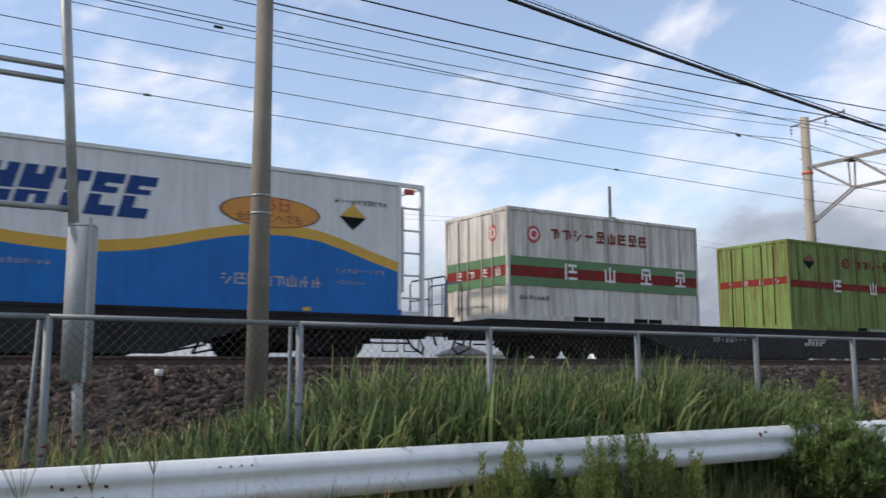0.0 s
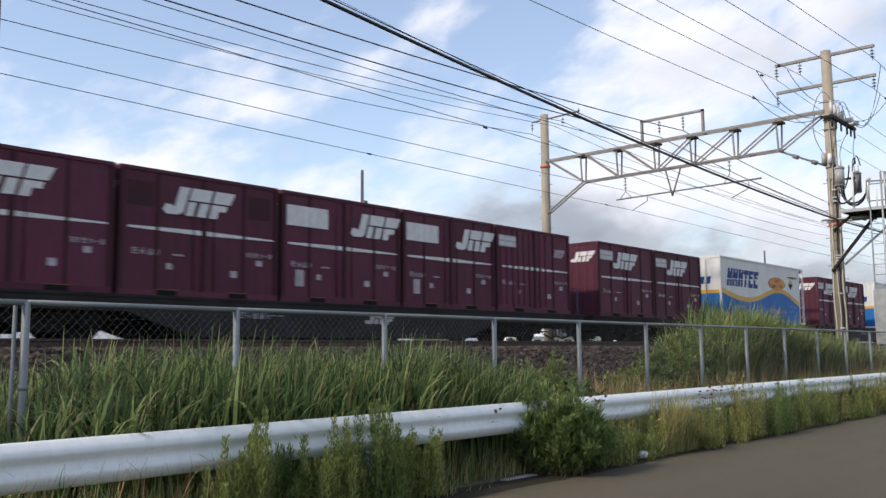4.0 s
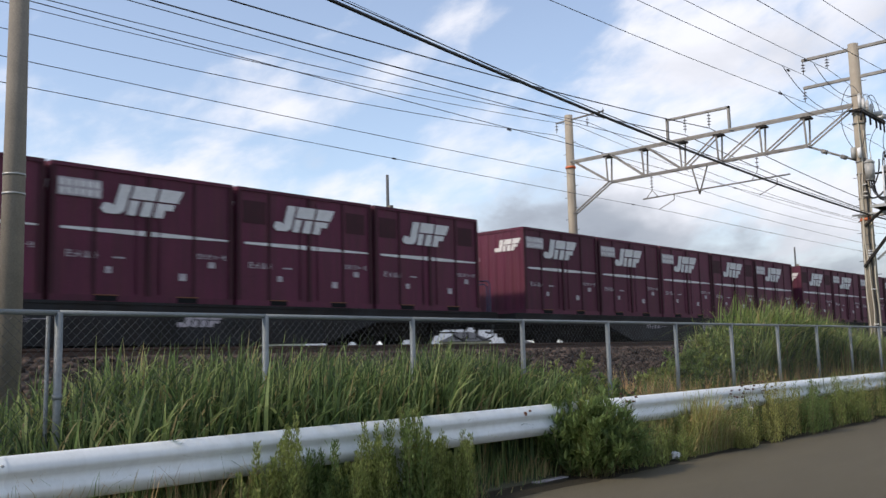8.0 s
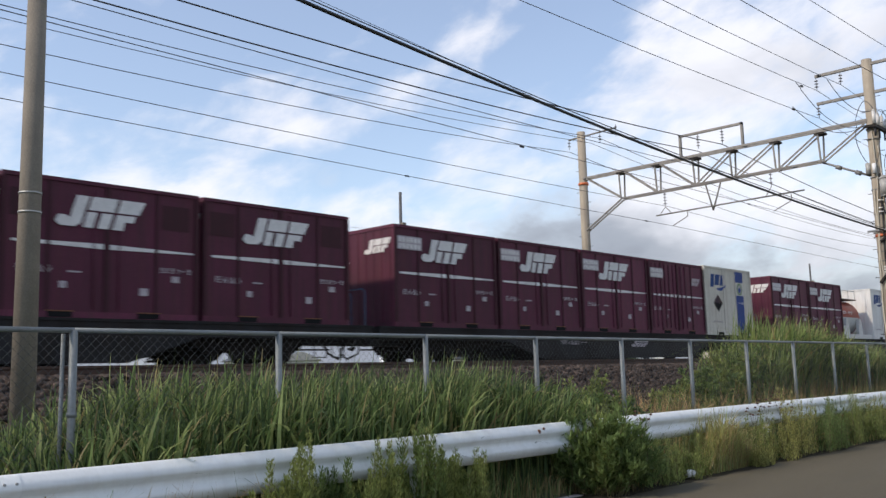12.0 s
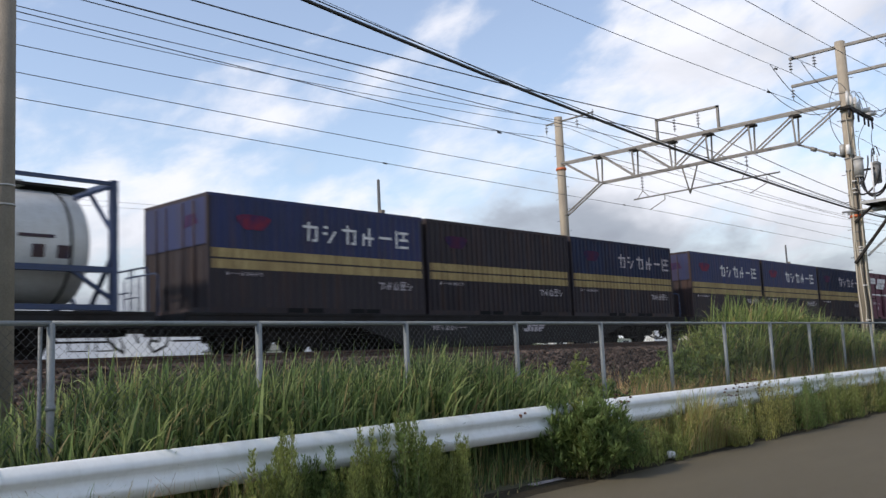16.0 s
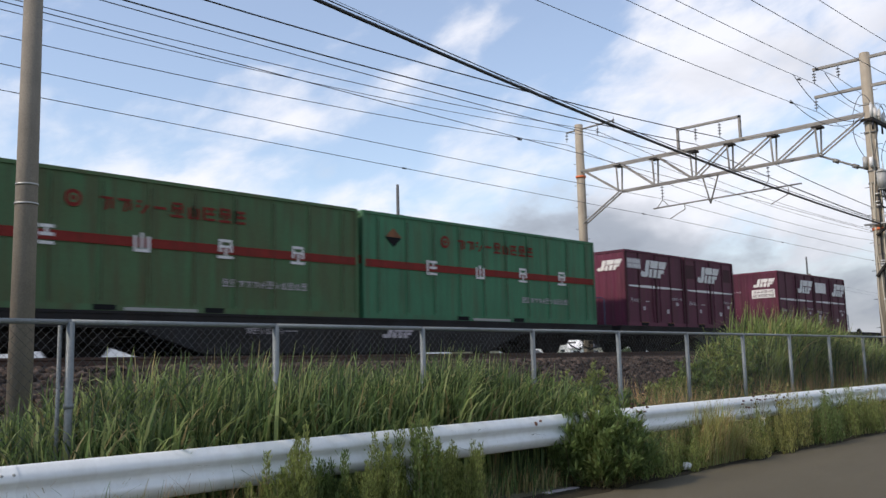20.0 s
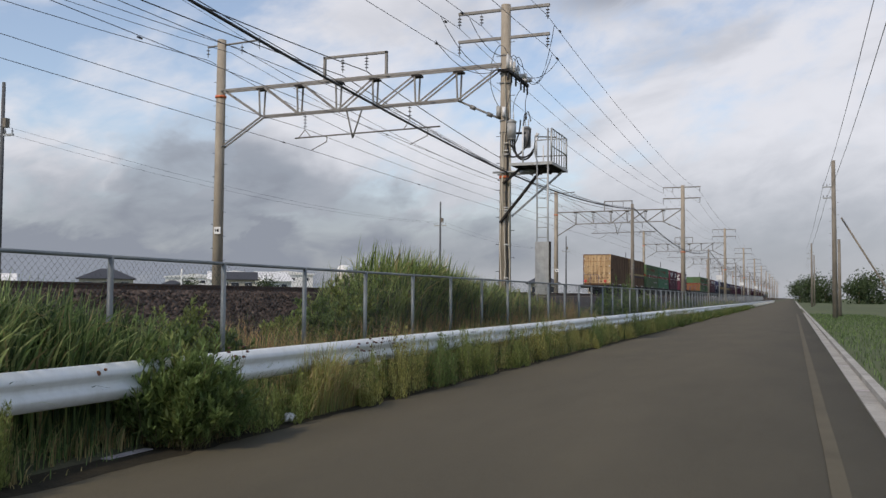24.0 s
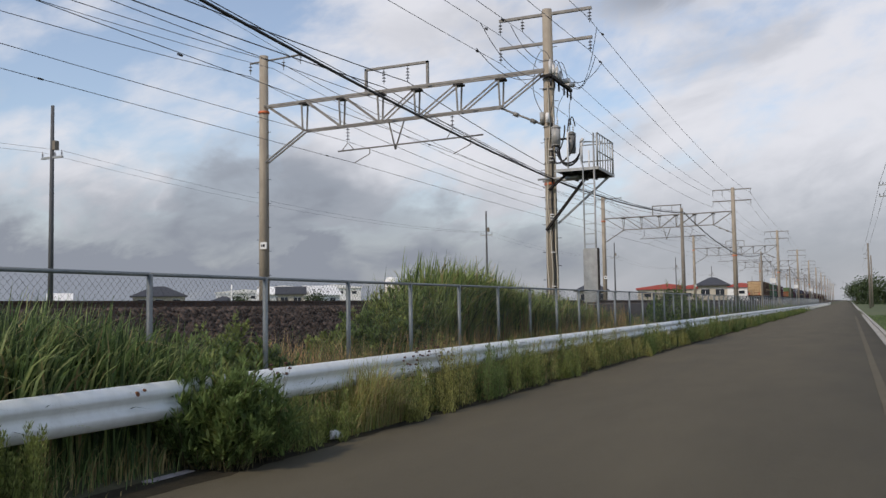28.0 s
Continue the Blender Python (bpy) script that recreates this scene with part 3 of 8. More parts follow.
def build_tracks():
    half = [(0.064, 0), (0.064, 0.012), (0.012, 0.03), (0.008, 0.10), (0.032, 0.115), (0.032, 0.15)]
    ring = half + [(-a, z) for a, z in half[::-1]]
    for k, c in enumerate(TRACKS):
        t = thing("railway_track", "rusty steel rails on concrete sleepers in brown ballast", "railway track", "railway tracks", "structure", (c, 0, 0))
        for s in (-1, 1):
            bm = bmesh.new()
            rows = [[bm.verts.new((s * 0.565 + a, y, RAILTOP - 0.15 + z)) for a, z in ring] for y in (-900, 1500)]
            for i in range(len(ring)):
                bm.faces.new((rows[0][i - 1], rows[0][i], rows[1][i], rows[1][i - 1]))
            part("rail", bm, RUSTRAIL, t, "rusty steel rail")
        me = mesh_of("sleeper", boxes((-1.0, 1.0, -0.12, 0.12, 1.36, RAILTOP - 0.153)), SLEEPER)
        for j in range(110):
            o = part("sleeper", me, SLEEPER, t)
            o.location.y = -6 + 0.62 * j
        # sleeper fastenings beside the rails
        clip = mesh_of("rail_clip", boxes((-0.68, -0.63, -0.05, 0.05, RAILTOP - 0.152, RAILTOP - 0.11), (0.63, 0.68, -0.05, 0.05, RAILTOP - 0.152, RAILTOP - 0.11)), DARKSTEEL)
        for j in range(70):
            o = part("rail_clip", clip, DARKSTEEL, t)
            o.location.y = -6 + 0.62 * j


build_tracks()


# ---- guard rail along the road ----
def build_guard_rail():
    g = thing("guard_rail", "white-painted steel W-beam guard rail with dirt streaks", "guard rail", kind="structure")
    w = [(0.00, 0.0), (0.02, 0.015), (0.055, 0.05), (0.075, 0.085), (0.075, 0.115), (0.03, 0.15), (0.02, 0.175), (0.03, 0.20), (0.075, 0.235), (0.075, 0.265), (0.055, 0.30), (0.02, 0.335), (0.0, 0.35)]
    ring = w + [(x - 0.006, z) for x, z in w[::-1]]
    length = 4.3
    bm = bmesh.new()
    rows = [[bm.verts.new((x + (0.004 if y > 4 else 0), y, z)) for x, z in ring] for y in (0, length)]
    for i in range(len(ring)):
        f = bm.faces.new((rows[0][i - 1], rows[0][i], rows[1][i], rows[1][i - 1]))
        f.smooth = True
    me = mesh_of("beam", bm, WHITEBEAM)
    posts = mesh_of("post", tubes(((0, 0, -0.42), (0, 0, 0.33), 0.057), seg=12), WHITEBEAM)
    bolts = bmesh.new()
    for dy in (-0.12, -0.04, 0.04, 0.12):
        for dz in (0.06, 0.29):
            tube(bolts, (0.05, dy, dz), (0.082, dy, dz), 0.014, 0.010, 6)
    boltme = mesh_of("bolt_row", bolts, STEEL)
    k, y = 0, -9.75
    while y < 330:
        dx = 0.02 * noise.noise(Vector((k * 1.7, 0, 0)))
        o = part("beam", me, WHITEBEAM, g)
        o.location = (-6.42 + dx, y, 0.50)
        p = part("post", posts, WHITEBEAM, g)
        p.location = (-6.50, y + 0.15, 0.40)
        if y < 60:
            b = part("bolt_row", boltme, STEEL, g, "rusty joint bolts")
            b.location = (-6.42, y + 0.15, 0.50)
        y += 4.0
        k += 1
    # dark worn stud heads near one joint
    s = bmesh.new()
    for a in range(10):
        yy, zz = 1.15 + 0.085 * (a % 5) + 0.02 * (a % 2), 0.62 + 0.09 * (a // 5) + 0.012 * (a % 3)
        tube(s, (-6.36, yy, zz), (-6.33, yy, zz), 0.013, 0.011, 6)
    tagged(part("stud", s, SEED, g, "dark stud heads on the beam"), kind="stuff")
    for y, z, q in ((8.22, 0.772, 0.026), (8.31, 0.80, 0.014)):
        s = bmesh.new()
        tube(s, (-6.362, y, z), (-6.342, y, z), q, q * 0.8, 9)
        part("rust_spot", s, RUSTDOOR, g, "rust-brown scar on the beam")


build_guard_rail()


# ---- chain-link fence ----
def build_fence():
    f = thing("chain_link_fence", "grey-blue chain-link fence with tubular top rail", "fence", kind="structure")
    X, TOP, LOW = -7.14, 1.886, 0.22
    post = mesh_of("post", tubes(((0, 0, LOW), (0, 0, TOP - 0.02), 0.032), seg=12), FENCE)
    rail = mesh_of("top_rail", tubes(((0, 0, TOP - 0.02), (0, 2.0, TOP - 0.02), 0.022), seg=10), FENCE)
    band = mesh_of("band", tubes(((0, 0, 1.18), (0, 0, 1.22), 0.040), seg=12), FENCE)
    strut = mesh_of("brace", tubes(((0.0, -0.062, 1.84), (-0.01, -0.068, LOW), 0.018), seg=8), FENCE)
    # woven diamonds: two families of slanted wires, clipped to the panel
    bm = bmesh.new()
    z0, z1, step = LOW + 0.08, TOP - 0.05, 0.079
    h = z1 - z0
    for fam in (1, -1):
        k = -h
        while k < 2.0 + h:
            a, b = k, k + fam * h
            pts = []
            for y, z in ((a, z0), (b, z1)):
                pts.append([y, z])
            (ya, za), (yb, zb) = pts
            lo, hi = min(ya, yb), max(ya, yb)
            if hi > 0.02 and lo < 1.98:
                def cut(y):
                    return za + (y - ya) / (yb - ya) * (zb - za)
                y_a, y_b = max(0.0, min(2.0, ya)), max(0.0, min(2.0, yb))
                tube(bm, (0.003 * fam, y_a, cut(y_a)), (0.003 * fam, y_b, cut(y_b)), 0.0017, seg=3, caps=False)
            k += step
    mesh = mesh_of("mesh_panel", bm, MESHWIRE)
    ys = [3.236 - 2 * 5 + 2.0 * k for k in range(118)]
    for k, y in enumerate(ys):
        for name, me in (("post", post), ("top_rail", rail)):
            part(name, me, FENCE, f).location = (X, y, 0)
        if y < 75:
            part("mesh_panel", mesh, MESHWIRE, f, "woven wire mesh").location = (X - 0.035, y, 0)
        if k == 5:
            part("band", band, FENCE, f).location = (X, y, 0)
    part("brace", strut, FENCE, f).location = (X - 0.05, ys[5], 0)
    part("brace", tubes(((0.0, -0.05, 1.84), (-0.02, -0.13, LOW), 0.018), seg=8), FENCE, f).location = (X - 0.05, ys[4], 0)


build_fence()
# ---- catenary portals, poles and wires ----
SPAN, FIRST = 52.0, 30.3
XG, XN = -20.65, -9.4


def insulator(bm, x, y, z0, z1, r=0.07):
    """A hanging string of discs from z1 down to z0."""
    tube(bm, (x, y, z0), (x, y, z1), 0.012, seg=6)
    k = max(2, round((z1 - z0) / 0.16))
    for i in range(k):
        z = z1 - 0.08 - (z1 - z0 - 0.12) * i / k
        tube(bm, (x, y, z - 0.035), (x, y, z), r, r * 0.35, 10)
    return bm


def concrete_pole(name, parent, x, y, z0, z1, r0, r1, material=CONCRETE, label="weathered concrete pole"):
    bm = bmesh.new()
    tube(bm, (x, y, z0), (x, y, z1), r0, r1, 20)
    return part(name, bm, material, parent, label)


def build_portal(y, near=False):
    p = thing("catenary_portal", "steel lattice gantry between two concrete poles over the tracks", "catenary gantry", "catenary portals", at=(0, y, 0))
    concrete_pole("far_pole", p, XG, 0, 0.3, 11.1, 0.20, 0.165)
    concrete_pole("near_pole", p, XN, 0, 0.2, 11.22, 0.205, 0.16)
    d = 0.14
    top = bmesh.new()
    low = bmesh.new()
    for s in (-d, d):
        beam(top, (XG + 0.1, s, 9.13), (XN - 0.1, s, 9.20), 0.045, 0.075)
        beam(low, (-18.84, s, 8.04), (-11.08, s, 8.13), 0.042, 0.06)
    part("top_chord", top, TRUSS, p, "galvanised steel chord")
    part("bottom_chord", low, TRUSS, p, "galvanised steel chord")
    panel = [-18.83, -17.23, -15.65, -14.2, -12.6, -11.06]
    for x in panel:
        bm = bmesh.new()
        for s in (-d, d):
            beam(bm, (x + 0.05 * (1 if s > 0 else -1), s, 9.16), (x, s, 8.08), 0.05, 0.05)
        part("upright", bm, TRUSS, p)
        part("gusset", boxes((x - 0.16, x + 0.16, -d - 0.03, d + 0.03, 9.03, 9.10)), DARKSTEEL, p, "dark gusset plate")
    for a, b in ((XG + 0.2, -18.84), (-18.7, -17.29), (-17.1, -15.72), (-14.2, -15.6), (-12.6, -14.15), (-11.05, -12.55), (XN - 0.15, -11.1)):
        bm = bmesh.new()
        for s in (-d, d):
            beam(bm, (a, s, 9.12), (b, s, 8.08), 0.045, 0.045)
        part("diagonal", bm, TRUSS, p)
    bm = bmesh.new()
    for s in (-0.1, 0.1):
        beam(bm, (XG + 0.1, s, 6.98), (-18.84, s, 8.02), 0.05, 0.05)
    part("knee_brace", bm, TRUSS, p)
    bm = tubes(((-11.08, 0, 8.10), (XN, 0, 7.30), 0.035))
    for x, z in ((-10.55, 7.83), (-9.95, 7.55)):
        tube(bm, (x - 0.08, 0, z + 0.04), (x + 0.08, 0, z - 0.04), 0.075, seg=10)
    part("stay_rod", bm, TRUSS, p)
    # frame above the truss with two hanging insulators
    bm = boxes((-16.26, -16.18, -0.05, 0.05, 9.16, 10.06), (-13.82, -13.74, -0.05, 0.05, 9.16, 10.06), (-16.26, -13.74, -0.05, 0.05, 9.98, 10.06))
    part("feeder_frame", bm, TRUSS, p, "galvanised feeder support frame")
    for x in (-15.5, -14.55):
        part("insulator", insulator(bmesh.new(), x, 0, 9.42, 9.98), PORCELAIN, p, "porcelain insulator string")
    for x, z1, z0 in ((-17.0, 8.05, 7.45), (-12.87, 8.10, 7.56)):
        part("insulator", insulator(bmesh.new(), x, 0, z0, z1), PORCELAIN, p, "porcelain insulator string")
    # registration arm
    bm = bmesh.new()
    tube(bm, (-17.4, 0, 7.17), (-11.74, 0, 7.27), 0.028)
    tube(bm, (-15.32, 0, 8.06), (-15.07, 0, 7.05), 0.03)
    tube(bm, (-14.71, 0, 8.06), (-15.07, 0, 7.05), 0.03)
    tube(bm, (-17.0, 0, 7.45), (-17.25, 0, 7.18), 0.014, seg=6)
    tube(bm, (-17.0, 0, 7.45), (-16.75, 0, 7.19), 0.014, seg=6)
    tube(bm, (-12.87, 0, 7.56), (-13.1, 0, 7.24), 0.014, seg=6)
    for a, b in ((-16.1, -16.72), (-12.2, -12.85)):
        tube(bm, (a, 0, 7.2), (a, 0, 6.98), 0.016, seg=6)
        tube(bm, (a, 0, 6.98), (b, 0, 6.70), 0.016, seg=6)
    part("registration_arm", bm, TRUSS, p, "grey registration arm")
    # crossarms
    bm = tubes(((XG - 0.62, 0, 10.88), (XG + 1.68, 0, 10.95), 0.038))
    part("crossarm", bm, TRUSS, p)
    for x in (XG - 0.61, XG + 0.9):
        part("insulator", insulator(bmesh.new(), x, 0, 10.47, 10.86), PORCELAIN, p, "porcelain insulator string")
    part("insulator", insulator(bmesh.new(), XG + 1.66, 0, 10.6, 11.1, 0.05), PORCELAIN, p, "porcelain insulator string")
    for z in (11.06, 10.10):
        part("crossarm", boxes((-11.08, -7.9, -0.05, 0.05, z - 0.04, z + 0.05)), TRUSS, p, "galvanised crossarm")
        for x in (-11.05, -7.97):
            part("insulator", insulator(bmesh.new(), x, 0, z - 0.47, z - 0.04), PORCELAIN, p, "porcelain insulator string")
    part("insulator", insulator(bmesh.new(), -10.26, 0, 10.59, 11.02), PORCELAIN, p, "porcelain insulator string")
    for x, z in ((XG, 8.92), (XN, 5.42)):
        part("reflective_band", tubes(((x, 0, z - 0.045), (x, 0, z + 0.045), 0.208), seg=20), ORANGE, p, "faded orange warning band")
    part("number_plate", boxes((XG - 0.02, XG + 0.26, -0.235, -0.20, 3.72, 3.98)), SIGNWHITE, p, "small white plate")
    part("plate_mark", boxes((XG + 0.03, XG + 0.07, -0.239, -0.235, 3.80, 3.90), (XG + 0.10, XG + 0.19, -0.239, -0.235, 3.80, 3.90)), BLACK, p, "dark bars on the plate")
    steps = bmesh.new()
    for k in range(18):
        z = 2.3 + 0.45 * k
        for x in (XG, XN):
            r = 0.19
            s = 1 if k % 2 else -1
            tube(steps, (x + s * r * 0.9, 0, z), (x + s * (r + 0.13), 0, z), 0.010, seg=5)
    tagged(part("step_bolt", steps, DARKSTEEL, p, "steel step bolts"), kind="stuff")
    if near:
        for a, r, lean, zt in ((0.55, 0.032, 0.10, 8.3), (1.0, 0.028, -0.12, 7.4), (1.5, 0.024, 0.25, 8.8), (1.95, 0.03, 0.15, 6.9)):
            pts = []
            for k in range(25):
                z = 0.4 + (zt - 0.4) * k / 24
                w = a + lean * math.sin(z * 1.3 + 5 * a) + 0.05 * math.sin(z * 4 + a)
                q = 0.225 - 0.0035 * z
                pts.append((XN + q * math.cos(w), -q * math.sin(w), z))
            part("pole_cable", hose(bmesh.new(), pts, r * 0.8, 6), WALLCREAM if lean > 0 else CABLE, p, "pale cable down the pole" if lean > 0 else "black cable down the pole")
        band = mesh_of("clamp_band", tubes(((XN, 0, -0.02), (XN, 0, 0.02), 0.20), seg=16), TRUSS)
        for z in (8.9, 8.55, 7.3, 6.9, 6.1, 4.9, 4.6, 4.3):
            part("clamp_band", band, TRUSS, p, "steel clamp band").location.z = z
        tie = mesh_of("tie", tubes(((XN + 0.03, -0.225, -0.02), (XN + 0.17, -0.19, -0.02), 0.022), seg=6), SIGNWHITE)
        for z in (6.55, 6.30, 6.18, 4.42, 4.34, 4.26, 4.18, 3.2, 2.1):
            part("tie", tie, SIGNWHITE, p, "white cable tie").location.z = z
    return p


for k in range(-1, 12):
    build_portal(FIRST + SPAN * k, k == 0)


def build_platform():
    """Service platform with ladder beside the nearest roadside gantry pole."""
    y = FIRST
    x0, x1, z0 = -8.95, -7.58, 5.70
    p = thing("service_platform", "galvanised steel pole platform with railing and guarded ladder", "platform", at=(0, y, 0))
    part("deck", boxes((x0, x1, -1.0, 1.0, z0 - 0.03, z0)), DARKSTEEL, p, "dark steel grating deck")
    for k in range(4):
        x = x0 + 0.2 + 0.32 * k
        part("joist", boxes((x - 0.03, x + 0.03, -0.98, 0.98, z0 - 0.11, z0 - 0.03)), DARKSTEEL, p, "dark deck joist")
    for d in ((x0, x1, -1.04, -1.0, z0 - 0.06, z0 + 0.03), (x0, x1, 1.0, 1.04, z0 - 0.06, z0 + 0.03), (x1, x1 + 0.04, -1.04, 1.04, z0 - 0.06, z0 + 0.03)):
        part("deck_edge", boxes(d), STEEL, p, "galvanised edge strip")
    high = z0 + 1.08
    for k in range(7):
        b = -1.0 + k / 3
        part("railing_post", tubes(((x1, b, z0), (x1, b, high), 0.032 if k in (0, 6) else 0.016)), STEEL, p)
    for x in (-8.6, -8.1):
        part("railing_post", tubes(((x, 1.0, z0), (x, 1.0, high), 0.018)), STEEL, p)
    for z in (high, z0 + 0.52):
        part("railing", hose(bmesh.new(), [(x1, -1.0, z), (x1, 1.0, z), (x1 - 0.02, 1.0, z), (-8.6, 1.0, z)], 0.02), STEEL, p)
    part("brace", boxes((-0.045, 0.045, -0.035, 0.035, 0, 1.0)), DARKSTEEL, p, "dark diagonal brace").matrix_local = stretch_to((XN - 0.1, -0.24, 3.9), (-7.93, -0.55, z0 - 0.05))
    part("brace", boxes((-0.045, 0.045, -0.035, 0.035, 0, 1.0)), STEEL, p, "galvanised diagonal brace").matrix_local = stretch_to((XN + 0.2, 0.1, 4.13), (-7.68, 0.85, z0 - 0.05))
    part("brace", boxes((-0.035, 0.035, -0.03, 0.03, 0, 1.0)), DARKSTEEL, p, "dark diagonal brace").matrix_local = stretch_to((XN, -0.22, 5.2), (-8.75, -0.4, z0 - 0.05))
    for s in (-0.26, 0.26):
        part("deck_bearer", tubes(((-9.75, s, z0 - 0.14), (-8.3, s, z0 - 0.14), 0.035)), STEEL, p)
    part("bearer_cap", tubes(((-8.75, -0.5, z0 - 0.20), (-8.35, -0.45, z0 - 0.17), 0.07), seg=12), STEEL, p)
    part("ladder_rail", hose(bmesh.new(), [(-8.03, -1.05, 0.2), (-8.03, -1.05, 5.75), (-8.10, -1.05, 6.0), (-8.10, -1.0, 6.35), (-8.02, -0.9, 6.55), (-7.85, -0.4, 6.62), (-7.62, -0.2, 6.62)], 0.024), STEEL, p)
    part("ladder_rail", tubes(((-7.68, -1.05, 0.2), (-7.68, -1.05, high), 0.03)), STEEL, p)
    rung = mesh_of("rung", tubes(((-8.03, -1.05, 0), (-7.68, -1.05, 0), 0.012), seg=6), STEEL)
    for k in range(16):
        part("rung", rung, STEEL, p).location.z = 0.55 + 0.31 * k
    part("ladder_guard", boxes((-8.07, -7.63, -1.12, -1.085, 1.55, 3.2)), STEEL, p, "grey sheet-metal climbing guard")
    part("guard_edge", boxes((-7.628, -7.58, -1.13, -1.02, 1.55, 3.2)), DARKSTEEL, p, "dark folded guard edge")
    t = thing("pole_transformer", "two grey steel tanks with black looping cables on a pole", "transformer", at=(0, y, 0))
    for x, yy, zb, zt, r, mt in ((-9.08, -0.36, 6.60, 7.16, 0.145, GREYTANK), (-8.74, 0.25, 6.42, 7.02, 0.135, DARKTANK)):
        bm = bmesh.new()
        tube(bm, (x, yy, zb), (x, yy, zb + 0.03), r * 0.9, r, 20)
        tube(bm, (x, yy, zb + 0.03), (x, yy, zt), r, r, 20)
        tank = part("tank", bm, mt, t, "grey steel tank")
        lid = bmesh.new()
        tube(lid, (x, yy, zt), (x, yy, zt + 0.04), r * 1.12, r * 1.12, 20)
        tube(lid, (x, yy, zt + 0.04), (x, yy, zt + 0.11), r * 1.05, r * 0.5, 20)
        part("lid", lid, mt, tank, "domed tank lid")
        for s in (-0.06, 0.06):
            part("bushing", insulator(bmesh.new(), x + s, yy, zt + 0.08, zt + 0.36, 0.035), WHITEWARE, tank, "white porcelain bushing")
        part("bracket", boxes((min(x, XN + 0.1), x, yy * 0.5 - 0.03, yy * 0.5 + 0.03, zt - 0.16, zt - 0.10)), DARKSTEEL, tank, "dark steel bracket")
    for x, yy, zb, zt, r in ((-8.70, -0.35, z0, 7.02, 0.03), (-8.18, -0.6, 6.05, 6.62, 0.032), (-8.24, 0.5, z0, 6.5, 0.022)):
        part("white_pipe", tubes(((x, yy, zb), (x, yy, zt), r)), SIGNWHITE, t, "white cable pipe")
    part("pipe_head", tubes(((-8.20, -0.6, 6.6), (-8.12, -0.6, 6.72), 0.05), seg=10), WHITEWARE, t, "white cable head")
    for a, b, deep, r in (((-9.05, -0.38, 6.60), (-8.22, -0.55, 6.62), 0.62, 0.030), ((-9.02, -0.25, 6.60), (-8.30, -0.2, 6.75), 0.72, 0.034), ((-9.2, -0.3, 6.35), (-8.55, 0.0, 6.95), 0.50, 0.028), ((-9.1, -0.42, 6.58), (-8.8, -0.3, 7.25), 0.42, 0.024)):
        a, b = Vector(a), Vector(b)
        pts = []
        for k in range(17):
            q = k / 16
            c = a.lerp(b, 0.5 - 0.5 * math.cos(math.pi * q))
            pts.append(c - Vector((0, 0, deep * math.sin(math.pi * q) ** 0.75)))
        part("cable_loop", hose(bmesh.new(), pts, r, 8), CABLE, t, "black drooping cable loop")
    for a, b in (((-8.70, -0.33, 7.0), (-8.74, 0.2, 7.35)), ((-8.80, 0.2, 7.3), (-8.62, 0.3, 7.3))):
        a, b = Vector(a), Vector(b)
        pts = [a.lerp(b, q / 10) + Vector((0, 0, 0.32 * math.sin(math.pi * q / 10))) for q in range(11)]
        part("cable_loop", hose(bmesh.new(), pts, 0.018, 6), CABLE, t, "black arched cable loop")
    s = thing("line_switch", "porcelain switchgear on a dark arm with thin jumpers", "switchgear", at=(0, y, 0))
    part("arm", boxes((-9.19, -9.09, -0.7, 1.75, 8.80, 8.90)), DARKSTEEL, s, "dark switch arm")
    part("arm", boxes((-9.60, -9.12, -0.30, -0.22, 8.91, 8.99)), DARKSTEEL, s, "dark switch arm")
    for b, tall in ((-0.62, 0.42), (-0.25, 0.38), (0.12, 0.36), (0.5, 0.30)):
        bm = tubes(((-9.14, b, 8.90), (-9.14, b, 8.90 + tall), 0.055), seg=12)
        tube(bm, (-9.14, b, 8.90 + tall), (-9.14, b, 8.97 + tall), 0.05, 0.02, 12)
        part("fuse", bm, WHITEWARE, s, "white cut-out fuse")
    for b in (0.85, 1.45):
        part("cut_out", tubes(((-9.28, b, 8.98), (-8.92, b, 8.98), 0.085), seg=14), WHITEWARE, s, "white drum cut-out")
    for b in (-0.6, -0.2, 0.3, 0.9, 1.3, 1.7):
        part("dropper", tubes(((-9.14, b, 8.52), (-9.14, b, 8.80), 0.032), seg=8), CABLE, s, "short black dropper")
    part("cable_head", tubes(((XN - 0.2, -0.12, 7.42), (XN - 0.2, -0.12, 7.78), 0.085), seg=14), GREYTANK, s, "grey cable head on the pole")
    part("cable_head", tubes(((XN + 0.02, -0.25, 7.40), (XN + 0.02, -0.25, 7.72), 0.065), seg=12), SIGNWHITE, s, "white cable head on the pole")
